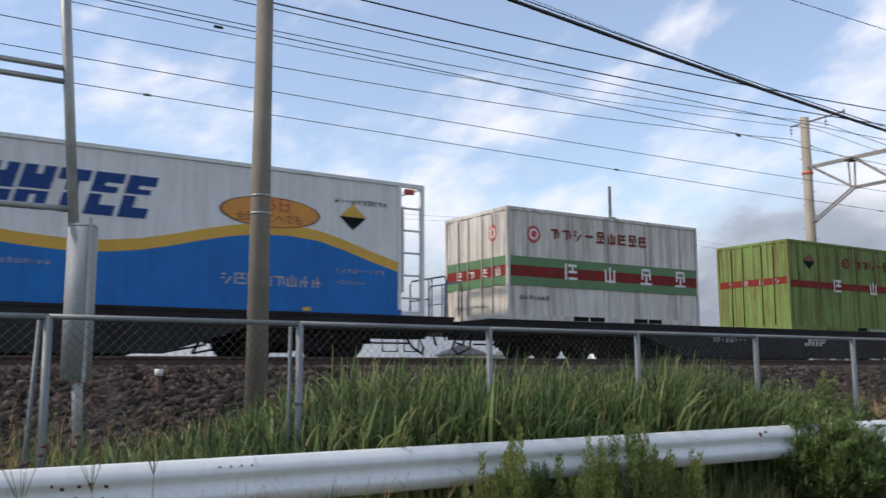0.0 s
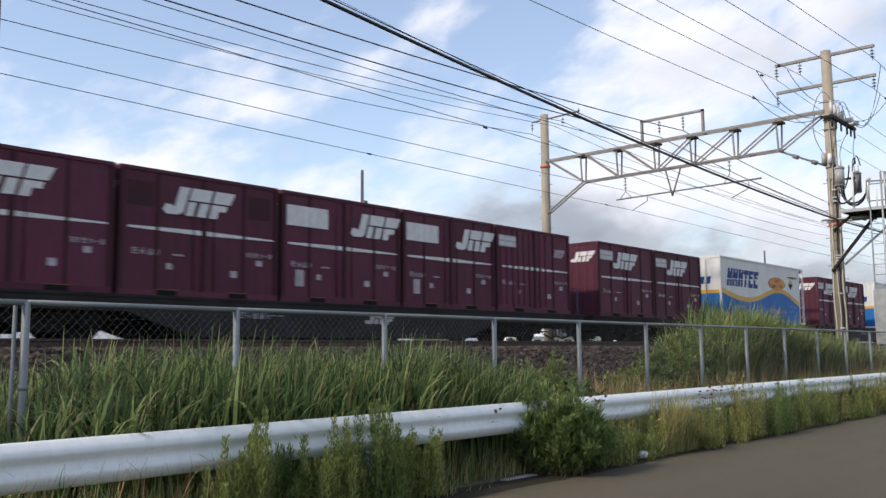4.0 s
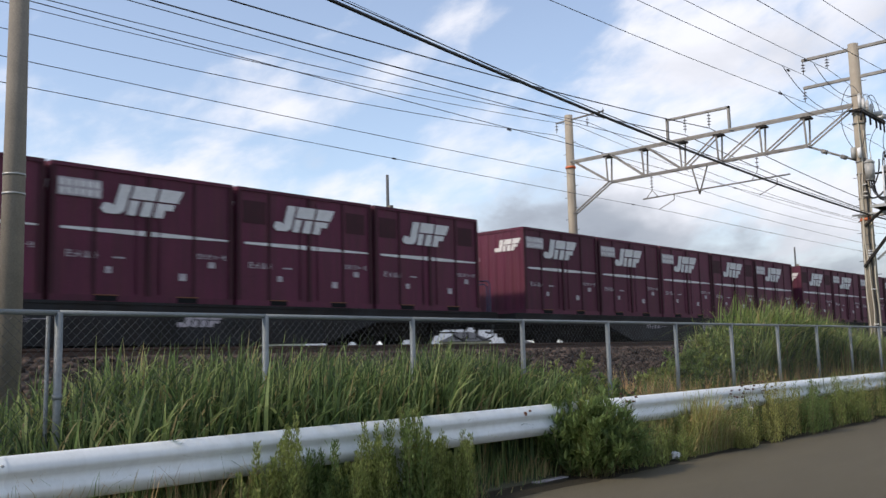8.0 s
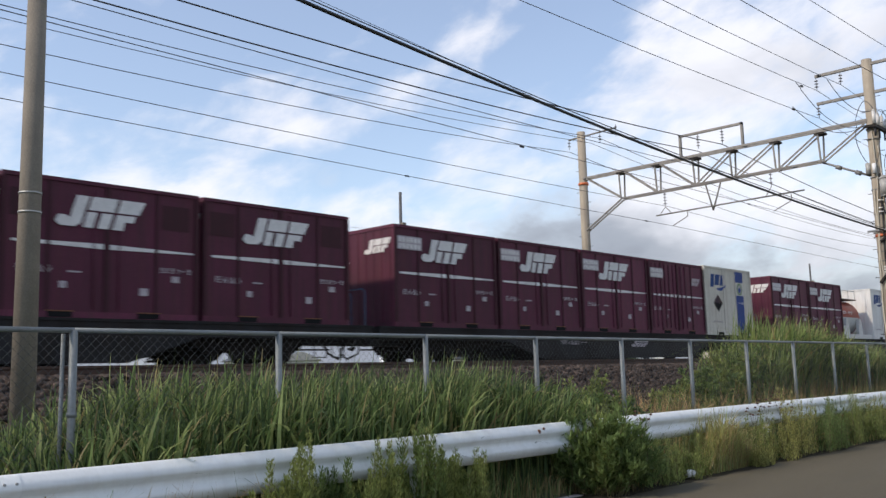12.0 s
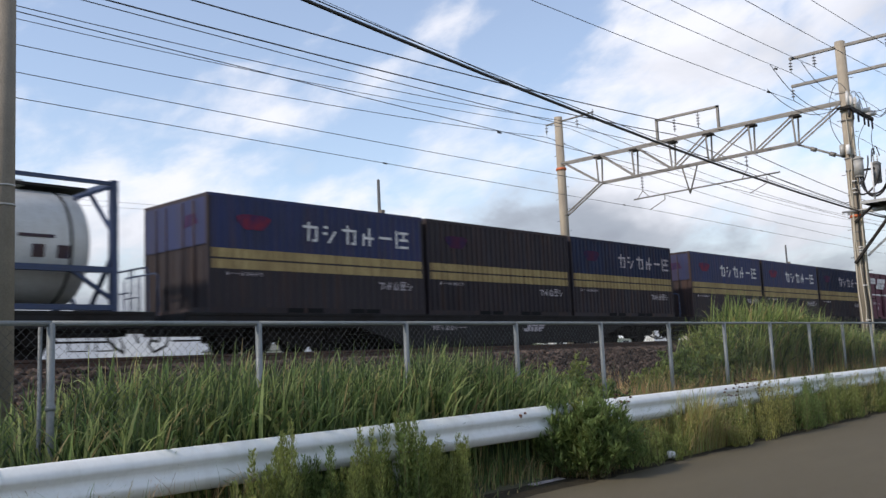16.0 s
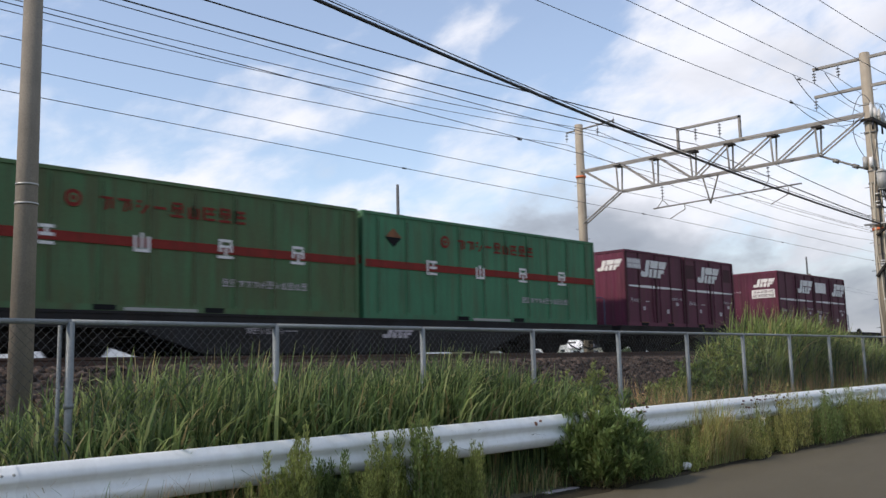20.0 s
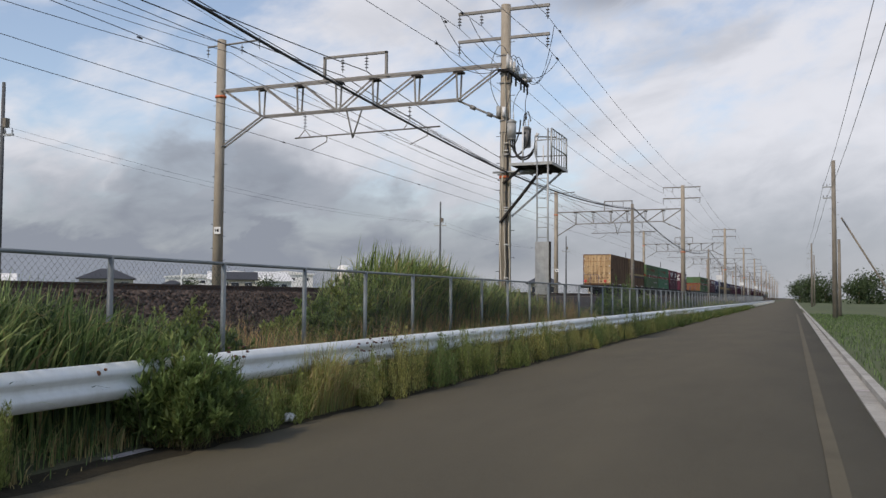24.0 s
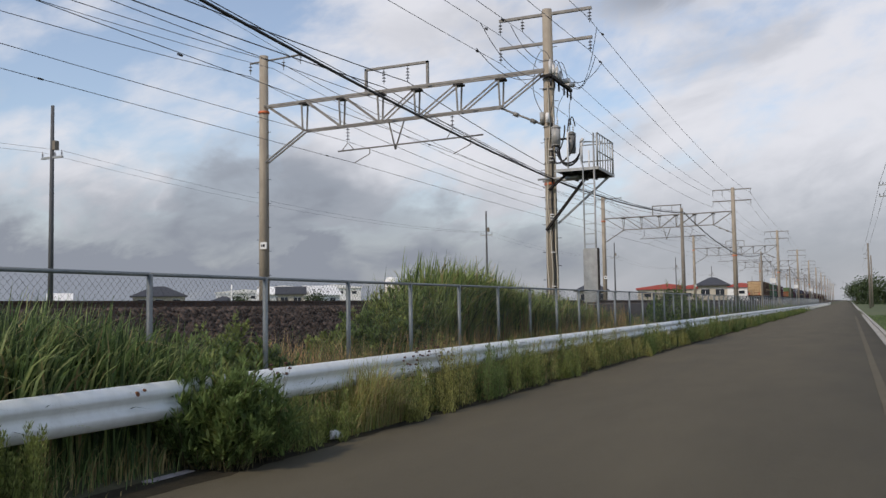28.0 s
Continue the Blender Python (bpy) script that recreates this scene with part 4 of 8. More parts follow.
    for a, b, sag in (((-7.97, 0.6, 9.60), (-9.14, 1.5, 9.06), 0.55), ((-7.97, 1.5, 9.64), (-9.10, 0.9, 9.06), 0.35), ((-7.97, 0.9, 10.66), (-9.0, 1.45, 9.06), 0.85), ((-11.05, -2.2, 9.58), (-9.55, -0.26, 9.0), 0.5), ((-11.05, -1.8, 10.5), (-9.5, -0.26, 9.0), 0.6), ((-10.26, -1.2, 10.5), (-9.14, -0.6, 9.35), 0.4), ((-9.14, -0.62, 9.38), (-9.85, -0.2, 9.2), -0.45), ((-9.14, -0.25, 9.35), (-9.14, 0.85, 9.05), -0.3), ((-9.14, 0.12, 9.3), (-9.14, 1.45, 9.05), -0.4), ((-9.8, -0.2, 9.1), (-9.6, -0.15, 7.78), 0.12), ((-9.14, 0.9, 8.55), (-9.05, -0.3, 7.5), 0.06), ((-9.14, 1.7, 8.55), (-8.74, 0.25, 7.42), 0.05), ((-9.14, -0.2, 8.55), (-9.3, -0.3, 7.7), 0.2)):
        a, b = Vector(a), Vector(b)
        pts = []
        for k in range(13):
            q = k / 12
            bow = 4 * q * (1 - q) * sag
            steep = abs(a.z - b.z) > 1.0 and abs(a.x - b.x) < 0.7
            pts.append(a.lerp(b, q) + (Vector((-bow, -bow, 0)) if steep else Vector((0, 0, -bow))))
        part("jumper_wire", hose(bmesh.new(), pts, 0.011, 6), WIRE, s, "thin looping jumper wire")


build_platform()


def wire(name, label, x, z, sag, r, material=WIRE, x2=None, spans=range(-1, 9), group="overhead wires"):
    """One conductor that dips between the portals."""
    bm = bmesh.new()
    pts = []
    for k in spans:
        a = FIRST + SPAN * k
        n = 18 if k < 2 else 8
        for i in range(n if k < max(spans) else n + 1):
            q = i / n
            pts.append((x, a + SPAN * q, z - 4 * sag * q * (1 - q)))
    hose(bm, pts, r, 5)
    return solid(name, bm, material, label, "overhead wire", group)


for x, zc, zm, zp in ((-16.72, 6.66, 7.35, 7.97), (-12.85, 6.70, 7.2, 7.60)):
    wire("contact_wire", "thin copper contact wire above the track", x, zc + 0.03, 0.08 if x < -15 else 0.03, 0.0085)
    wire("messenger_wire", "dark messenger wire above the contact wire", x - 0.15, 7.45 if x < -15 else 7.74, 0.30 if x < -15 else 0.54, 0.009)
    drops = bmesh.new()
    for k in range(-3, 18):
        y = FIRST - SPAN + 12.0 * k + 2.1
        q = ((y - FIRST) / SPAN) % 1.0
        z = zc + 0.03 - 0.32 * q * (1 - q)
        tube(drops, (x, y - 0.07, z), (x, y + 0.07, z), 0.022, seg=6)
    solid("wire_clip", drops, WIRE, "small dark clips on the contact wire", "wire clip", "wire clips", "stuff")
wire("feeder_wire", "dark feeder wire on the pole crossarm", -21.26, 10.38, 1.10, 0.012)
wire("feeder_wire", "dark feeder wire on the pole crossarm", -19.75, 10.66, 1.04, 0.012)
wire("feeder_cable", "thick dark feeder cable under the raised frame", -15.5, 9.32, 0.90, 0.017, CABLE)
wire("feeder_cable", "thick dark feeder cable under the raised frame", -14.55, 9.40, 0.95, 0.017, CABLE)
wire("feeder_wire", "dark feeder wire on the pole crossarm", -20.2, 10.56, 1.06, 0.010)
for x, z in ((-11.05, 9.61), (-11.05, 10.58), (-10.26, 10.59), (-7.97, 9.65), (-7.97, 10.70)):
    wire("distribution_wire", "thin distribution wire on the roadside crossarms", x, z, 0.62, 0.009)
clips = bmesh.new()
for x, z, y in ((-11.05, 9.50, 28.1), (-11.05, 10.44, 28.9), (-7.97, 9.60, 31.5), (-7.97, 10.65, 31.9), (-10.26, 10.45, 28.3)):
    tube(clips, (x, y, z), (x, y + 0.16, z + 0.01), 0.035, seg=8)
solid("wire_clamp", clips, CABLE, "small black clamps on the distribution wires", "wire clamp", kind="stuff")
bm = bmesh.new()
p0, p1 = Vector((-18.99, 30.3, 10.66)), Vector((-8.4, -21.7, 8.4))
for k in range(20):
    tube(bm, p0.lerp(p1, k / 20), p0.lerp(p1, (k + 1) / 20), 0.008, seg=4, caps=False)
solid("crossing_wire", bm, WIRE, "thin wire crossing over the tracks", "overhead wire", "overhead wires")


# ---- telephone poles with the thick black cable ----
def build_cable_poles():
    ys = [3.76 + SPAN * k for k in range(-1, 10)]
    for k, y in enumerate(ys):
        p = thing("cable_pole", "slim grey concrete pole carrying a black cable", "utility pole", "cable poles", at=(XN, y, 0))
        concrete_pole("shaft", p, 0, 0, 0.2, 7.0, 0.128, 0.085, GREYCONC, "weathered grey concrete shaft")
        for z in (3.2, 3.40, 6.6):
            part("band", tubes(((0, 0, z - 0.010), (0, 0, z + 0.010), 0.136 - 0.0063 * z), seg=24), STEEL, p, "thin steel band")
    bm = bmesh.new()
    thin = bmesh.new()
    line = []
    stops = []
    for y in ys:
        stops += [(y, 6.72), (y + 26.54, 5.55)]
    for (a, za), (b, zb) in zip(stops[:-1], stops[1:]):
        n = 14 if a < 90 else 6
        line += [Vector((XN + 0.13, a + (b - a) * q, za + (zb - za) * q - 4 * 0.26 * q * (1 - q))) for q in (i / n for i in range(n))]
    hose(bm, line, 0.028, 7)
    hose(thin, [c + Vector((0, 0, 0.07)) for c in line], 0.010, 4)
    solid("telephone_cable", bm, CABLE, "thick sagging black telephone cable", "cable")
    solid("support_strand", thin, CABLE, "thin strand above the black cable", "cable")


build_cable_poles()


# ---- trackside post with a sleeve, beside the first fence bays ----
def build_sleeve_post():
    x, y = -8.2, 1.66
    p = thing("trackside_post", "leaning slim steel post with grey sleeve and double side bars", "signal post", at=(x, y, 0))
    part("shaft", tubes(((0, 0.07, 0.3), (0, -0.02, 2.0), 0.045), ((0, -0.02, 2.0), (0, -0.36, 6.2), 0.045), seg=12), STEEL, p)
    bm = tubes(((0, 0, 1.40), (0, 0, 2.70), 0.125), seg=24)
    tube(bm, (0, 0, 2.70), (0, 0, 2.73), 0.125, 0.11, 24)
    part("sleeve", bm, SLEEVE, p, "pale grey plastic sleeve")
    part("sleeve_seam", boxes((0.118, 0.135, 0.02, 0.05, 1.38, 2.78)), STEEL, p)
    for z in (4.10, 3.98, 2.86):
        part("side_bar", tubes(((0, -0.02 - 0.081 * (z - 2.0), z), (0, -2.2, z), 0.026)), STEEL, p)
    part("far_shaft", tubes(((0, -2.2, 0.3), (0, -2.2, 6.2), 0.045), seg=12), STEEL, p)
    m = thing("track_marker", "small white-topped rusty track marker stake", "marker", at=(-10.6, 3.05, 0.0))
    part("stake", tubes(((0, 0, 0.9), (0, 0, 1.42), 0.035)), RUSTRAIL, m)
    part("cap", tubes(((0, 0, 1.42), (0, 0, 1.50), 0.05)), SIGNWHITE, m)


build_sleeve_post()


# ---- utility poles beyond the tracks ----
def build_far_poles():
    wires = bmesh.new()
    ys = [27.6 + 46 * k for k in range(-1, 8)]
    for y in ys:
        p = thing("utility_pole", "thin grey utility pole with a small crossarm", "utility pole", "field utility poles", at=(-28.6, y, 0))
        concrete_pole("shaft", p, 0, 0, 0.2, 9.5, 0.115, 0.065, FARPOLE)
        part("crossarm", boxes((-0.55, 0.55, -0.04, 0.04, 7.42, 7.50)), STEEL, p)
        for x in (-0.5, 0.15, 0.5):
            part("insulator", insulator(bmesh.new(), x, 0, 7.50, 7.72, 0.05), PORCELAIN, p)
        part("switch", boxes((0.1, 0.25, -0.1, 0.1, 7.75, 8.1)), GREYCONC, p)
    for a, b in zip(ys[:-1], ys[1:]):
        for x, z in ((-29.1, 7.7), (-28.1, 7.7)):
            pts = [Vector((x, a + (b - a) * q, z - 4 * 0.7 * q * (1 - q))) for q in (i / 10 for i in range(11))]
            hose(wires, pts, 0.005, 4)
    solid("field_wire", wires, WIRE, "thin wires between the field utility poles", "overhead wire", kind="stuff")


build_far_poles()
# ---- the freight train ----
XC, DECK = -15.6, 2.58          # near side of the loads, top of the wagon decks
WIDE = 2.46
SPEED, TAIL0 = 24.634, 7.97     # metres a second along +y; tail's place at 21 s
PITCH = 20.81


def shell(parent, material, label, length, high, wide=WIDE, rail=0.07, end_ribs=6):
    """Container box: panels, corner posts, top and bottom rails, and pressed end sheets."""
    part("body", boxes((-wide + 0.03, -0.03, 0.03, length - 0.03, 0.06, high - 0.02)), material, parent, label)
    post = mesh_of("corner_post", boxes((0, rail, 0, rail, 0, high)), material)
    low = mesh_of("bottom_rail", boxes((0, rail, rail, length - rail, 0.0, 0.11)), material)
    top = mesh_of("top_rail", boxes((0, rail, rail, length - rail, high - 0.07, high)), material)
    for x in (-wide, -rail):
        for y in (0, length - rail):
            part("corner_post", post, material, parent).location = (x, y, 0)
        part("bottom_rail", low, material, parent).location = (x, 0, 0)
        part("top_rail", top, material, parent).location = (x, 0, 0)
    sill = mesh_of("end_sill", boxes((-wide + rail, -rail, 0, rail, 0, 0.12)), material)
    head = mesh_of("end_header", boxes((-wide + rail, -rail, 0, rail, high - 0.08, high)), material)
    bm = bmesh.new()
    step = (wide - 2 * rail) / end_ribs
    line = [(-wide + rail, 0.025)]
    for k in range(end_ribs):
        a = -wide + rail + step * k
        line += [(a + step * 0.30, 0.025), (a + step * 0.36, 0.008), (a + step * 0.64, 0.008), (a + step * 0.70, 0.025)]
    line.append((-rail, 0.025))
    rows = [[bm.verts.new((x, y, z)) for x, y in line] for z in (0.12, high - 0.08)]
    for a in range(len(line) - 1):
        bm.faces.new((rows[0][a], rows[0][a + 1], rows[1][a + 1], rows[1][a]))
    sheet_me = mesh_of("end_sheet", bm, material)
    for y, turn in ((0, 0), (length, 180)):
        for name, me in (("end_sill", sill), ("end_header", head), ("end_sheet", sheet_me)):
            part(name, me, material, parent).matrix_basis = pose(0 if not turn else -wide, y, 0, 0, 0, turn)


def corrugated(y0, y1, waves, z0, z1, deep=-0.026, proud=0.012):
    """One sheet of steel pressed into upright waves."""
    bm = bmesh.new()
    step = (y1 - y0) / waves
    line = [(deep, y0)]
    for k in range(waves):
        a = y0 + step * k
        line += [(deep, a + step * 0.18), (proud, a + step * 0.32), (proud, a + step * 0.72), (deep, a + step * 0.86)]
    line.append((deep, y1))
    rows = [[bm.verts.new((x, y, z)) for x, y in line] for z in (z0, z1)]
    for i in range(len(line) - 1):
        bm.faces.new((rows[0][i], rows[0][i + 1], rows[1][i + 1], rows[1][i]))
    return bm


def fork_pockets(parent, length, spots, material=BLACK):
    for s in spots:
        part("fork_pocket", boxes((-0.06, 0.006, s - 0.22, s + 0.22, 0.008, 0.108)), material, parent, "dark fork pocket")


def rods(parent, xs, high, material, depth=-0.012, r=0.018):
    """Upright door lock rods on a container's end."""
    me = mesh_of("door_rod", tube(bmesh.new(), (0, 0, 0.15), (0, 0, high - 0.12), r, seg=6), material)
    for x in xs:
        part("door_rod", me, material, parent, "upright door lock rod").location = (x, depth, 0)


def ribs_on(parent, length, n, high, material, rib=0.016, half=0.035):
    """Pressed upright ribs on a container's side."""
    me = mesh_of("rib", boxes((-0.031, -0.03 + rib, -half, half, 0.11, high - 0.07)), material)
    for k in range(n):
        part("rib", me, material, parent).location = (0, length * (k + 0.5) / n, 0)


def strokes(bm, a0, z0, size, n, gap, seed, face="side", x=0.0, weight=0.14, kinds=None):
    """A row of plain marks, each a small group of upright, level and slanting bars."""
    rng = random.Random(seed)
    t = size * weight
    way = -1 if face == "end" else 1
    for k in range(n):
        a = a0 + k * (size + gap)

        def bar(p, q, r, u, lean=0.0):
            """From p to q along and r to u up, in shares of the mark; lean shifts the upper edge."""
            e, f = (a + size * p, a + size * q) if way > 0 else (a + size * (1 - q), a + size * (1 - p))
            plate(bm, [(e, z0 + size * r), (f, z0 + size * r), (f + way * lean * size, z0 + size * u), (e + way * lean * size, z0 + size * u)], x=x, face=face)
        w = weight
        kind = kinds[k % len(kinds)] if kinds else rng.randrange(7)
        if kind == 0:            # roof over a leaning leg
            bar(0.04, 0.96, 0.70, 0.70 + w)
            bar(0.40, 0.40 + w, 0.0, 0.70 - 0.02, 0.12)
            bar(0.82, 0.82 + w, 0.12, 0.68)
        elif kind == 1:          # two short bars and a long slanting one
            bar(0.06, 0.36, 0.72, 0.72 + w)
            bar(0.02, 0.30, 0.40, 0.40 + w)
            bar(0.30, 0.30 + w * 1.2, 0.0, 0.62, 0.48)
        elif kind == 2:          # two legs under a bar
            bar(0.10, 0.10 + w, 0.0, 0.66, 0.08)
            bar(0.56, 0.56 + w, 0.0, 0.96)
            bar(0.30, 0.92, 0.36, 0.36 + w)
        elif kind == 3:          # one level bar
            bar(0.05, 0.95, 0.44, 0.44 + w)
        elif kind == 6:          # crossed frame over a foot
            bar(0.10, 0.90, 0.88, 0.88 + w)
            bar(0.10, 0.10 + w, 0.34, 0.86)
            bar(0.78, 0.78 + w, 0.34, 0.86)
            bar(0.26, 0.76, 0.58, 0.58 + w * 0.8)
            bar(0.45, 0.45 + w, 0.16, 0.56)
            bar(0.0, 1.0, 0.0, w)
        elif kind == 7:          # hooked frame
            bar(0.02, 0.98, 0.66, 0.66 + w)
            bar(0.30, 0.30 + w, 0.0, 0.98, 0.04)
            bar(0.80, 0.80 + w, 0.0, 0.64, 0.02)
            bar(0.62, 0.79, 0.0, w)
        elif kind == 4:          # stacked bars with an upright beside them
            bar(0.0, w, 0.0, 0.98)
            for q in (0.02, 0.42, 0.80):
                bar(0.26, 0.96, q, q + w)
            bar(0.54, 0.54 + w, 0.42 + w + 0.01, 0.79)
        else:                    # open frame with a middle bar
            bar(0.08, 0.08 + w, 0.0, 0.80)
            bar(0.80, 0.80 + w, 0.0, 0.80)
            bar(0.24, 0.78, 0.0, w)
            bar(0.44, 0.44 + w, 0.16, 0.96)
    return bm


def mark_row(name, parent, material, label, a0, z0, size, n, gap, seed, kinds=None, **k):
    """A row of marks that can be told apart: one part each."""
    for i in range(n):
        part(name, strokes(bmesh.new(), a0 + i * (size + gap), z0, size, 1, 0, seed + 7 * i, kinds=kinds and (kinds[i % len(kinds)],), **k), material, parent, label)


def slanted_mark(bm, a, z, w, h, face="side", x=0.0):
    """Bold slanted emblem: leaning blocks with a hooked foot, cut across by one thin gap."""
    s = h * 0.30

    def pl(*pts):
        line = [((1 - q) * w - r * s if face == "end" else q * w + r * s, r * h) for q, r in pts]
        plate(bm, [(a + e, z + f) for e, f in line], x=x, face=face)
    pl((-0.04, 0.14), (0.03, 0.0), (0.22, 0.0), (0.29, 0.12), (0.29, 1.0), (0.13, 1.0), (0.13, 0.26), (0.07, 0.34), (-0.02, 0.34))
    pl((0.33, 0.0), (0.46, 0.0), (0.46, 0.50), (0.33, 0.50))
    pl((0.33, 0.56), (0.68, 0.56), (0.68, 1.0), (0.33, 1.0))
    pl((0.52, 0.0), (0.67, 0.0), (0.67, 0.50), (0.52, 0.50))
    pl((0.72, 0.0), (0.86, 0.0), (0.86, 0.28), (0.98, 0.28), (0.98, 0.50), (0.72, 0.50))
    pl((0.72, 0.56), (1.02, 0.56), (1.06, 1.0), (0.72, 1.0))
    return bm


JL, JH = 3.77, 2.47


def build_maroon(kind):
    """12-foot maroon box: 'panel' with a white lettered panel, 'plain' with inset frames, 'small' with a small emblem."""
    labels = {"panel": "maroon steel freight container with white panel and emblem", "plain": "maroon steel freight container with white emblem and inset panels", "small": "plain maroon freight container with a small white emblem", "signed": "maroon steel freight container with a white lettered end panel", "wide": "maroon steel freight container with a broad blank white panel"}
    c = thing("freight_container", labels[kind], "container", "maroon containers")
    shell(c, MAROON, "maroon painted steel box", JL, JH, end_ribs=8)
    post = mesh_of("door_post", boxes((-0.028, 0.004, 0.0, 0.09, 0.11, JH - 0.07)), MAROONFRAME)
    for y in (0.0, JL * 0.5 - 0.04, JL - 0.09):
        part("door_post", post, MAROONFRAME, c, "dark maroon door post").location = (0, y, 0)
    for y in (0.80, 2.85):
        part("door_seam", boxes((-0.028, -0.008, y, y + 0.05, 0.11, JH - 0.07)), MAROONFRAME, c)
    for y in (JL * 0.5 - 0.24, JL * 0.5 + 0.24):
        part("lock_rod", tubes(((-0.008, y, 0.15), (-0.008, y, JH - 0.15), 0.012), seg=6), MAROON, c)

    def half(y):
        """The line swells towards the doors' meeting edge and tapers to its ends."""
        return 0.014 + 0.036 * (1 - abs(y - 1.75) / 1.95)
    for a, b in ((0.20, 0.79), (0.86, 1.83), (1.95, 2.84), (2.91, 3.66)):
        part("stripe", plate(bmesh.new(), [(a, 1.30 - half(a)), (b, 1.30 - half(b)), (b, 1.30 + half(b)), (a, 1.30 + half(a))], x=-0.026), WHITE, c, "tapering white line across the side")
    if kind == "small":
        part("emblem", slanted_mark(bmesh.new(), 2.85, 1.72, 0.58, 0.26, x=-0.026), DULLWHITE, c, "small white emblem")
        bm = bmesh.new()
        for k in range(9):
            box(bm, -0.028, -0.006, 0.2 + 0.28 * k, 0.26 + 0.28 * k, 0.2, JH - 0.12)
        part("pressing", bm, MAROON, c)
    else:
        part("emblem", slanted_mark(bmesh.new(), {"signed": 2.02, "wide": 2.10}.get(kind, 0.95), 1.62, 1.42, 0.57, x=0.0), WHITE, c, "bold white slanted emblem")
    if kind == "wide":
        part("panel_plate", rect(bmesh.new(), 0.14, 1.36, 1.70, 2.16, x=-0.006), WHITE, c, "broad blank white panel")
    elif kind == "plain":
        for a, b in ((0.16, 0.74), (2.98, 3.56)):
            part("inset_panel", rect(bmesh.new(), a, b, 1.72, 2.20, x=-0.030, thick=0.006), MAROONFRAME, c, "darker pressed panel")
    elif kind != "signed":
        part("panel_plate", rect(bmesh.new(), 0.12, 0.94, 1.87, 2.20, x=-0.006), DULLWHITE, c, "worn white panel")
        bm = bmesh.new()
        for k in range(2):
            for j in range(6):
                rect(bm, 0.155 + 0.13 * j, 0.24 + 0.13 * j, 1.90 + 0.155 * k, 2.01 + 0.155 * k, x=0.001, thick=0.004)
        tagged(part("panel_mark", bm, WHITE, c), kind="stuff")
    bm = bmesh.new()
    strokes(bm, 0.30, 0.78, 0.13, 4, 0.03, 5, x=-0.028)
    strokes(bm, 2.95, 0.90, 0.09, 6, 0.025, 6, x=-0.028)
    rect(bm, 1.04, 1.17, 0.52, 0.64, x=-0.028)
    rect(bm, 2.55, 2.71, 0.44, 0.58, x=-0.028)
    rect(bm, 3.2, 3.36, 0.72, 0.84, x=-0.028)
    rect(bm, 1.18, 1.42, 0.80, 0.83, x=-0.028)
    tagged(part("small_mark", bm, DULLWHITE, c, "small worn white marks"), kind="stuff")
    if kind == "wide":
        part("notice", rect(bmesh.new(), 0.42, 0.66, 0.35, 0.72, x=-0.028), DULLWHITE, c, "faded paper notice")
    part("end_emblem", slanted_mark(bmesh.new(), 0.26, 1.82, 0.80, 0.34, face="end", x=-0.008), WHITE, c, "white emblem on the end")
    part("end_mark", strokes(bmesh.new(), 1.62, 1.62, 0.10, 5, 0.03, 8, face="end", x=-0.008), DULLWHITE, c)
    if kind == "signed":
        part("end_panel", rect(bmesh.new(), 0.16, 1.16, 1.36, 1.72, face="end", x=-0.006), WHITE, c, "white panel on the end")
        part("end_panel_bar", strokes(bmesh.new(), 0.20, 1.56, 0.12, 6, 0.03, 17, face="end", x=0.001), MAROONFRAME, c)
        part("end_panel_bar", strokes(bmesh.new(), 0.20, 1.40, 0.12, 6, 0.03, 19, face="end", x=0.001), MAROONFRAME, c)
    fork_pockets(c, JL, (1.05, 2.72))
    lip = mesh_of("pocket_lip", boxes((0.0, 0.012, -0.24, 0.24, 0.108, 0.124)), RUSTDOOR)
    for y in (1.05, 2.72):
        part("pocket_lip", lip, RUSTDOOR, c, "scuffed ochre pocket lip").location = (0, y, 0)
    return c


RL, RH = 9.5, 2.70
WAVE = [(0.0, 0.525), (0.05, 0.49), (0.10, 0.46), (0.15, 0.435), (0.20, 0.415), (0.28, 0.398), (0.36, 0.405), (0.42, 0.43), (0.48, 0.47), (0.54, 0.52), (0.60, 0.563), (0.66, 0.592), (0.73, 0.60), (0.80, 0.58), (0.86, 0.53), (0.92, 0.47), (1.0, 0.395)]


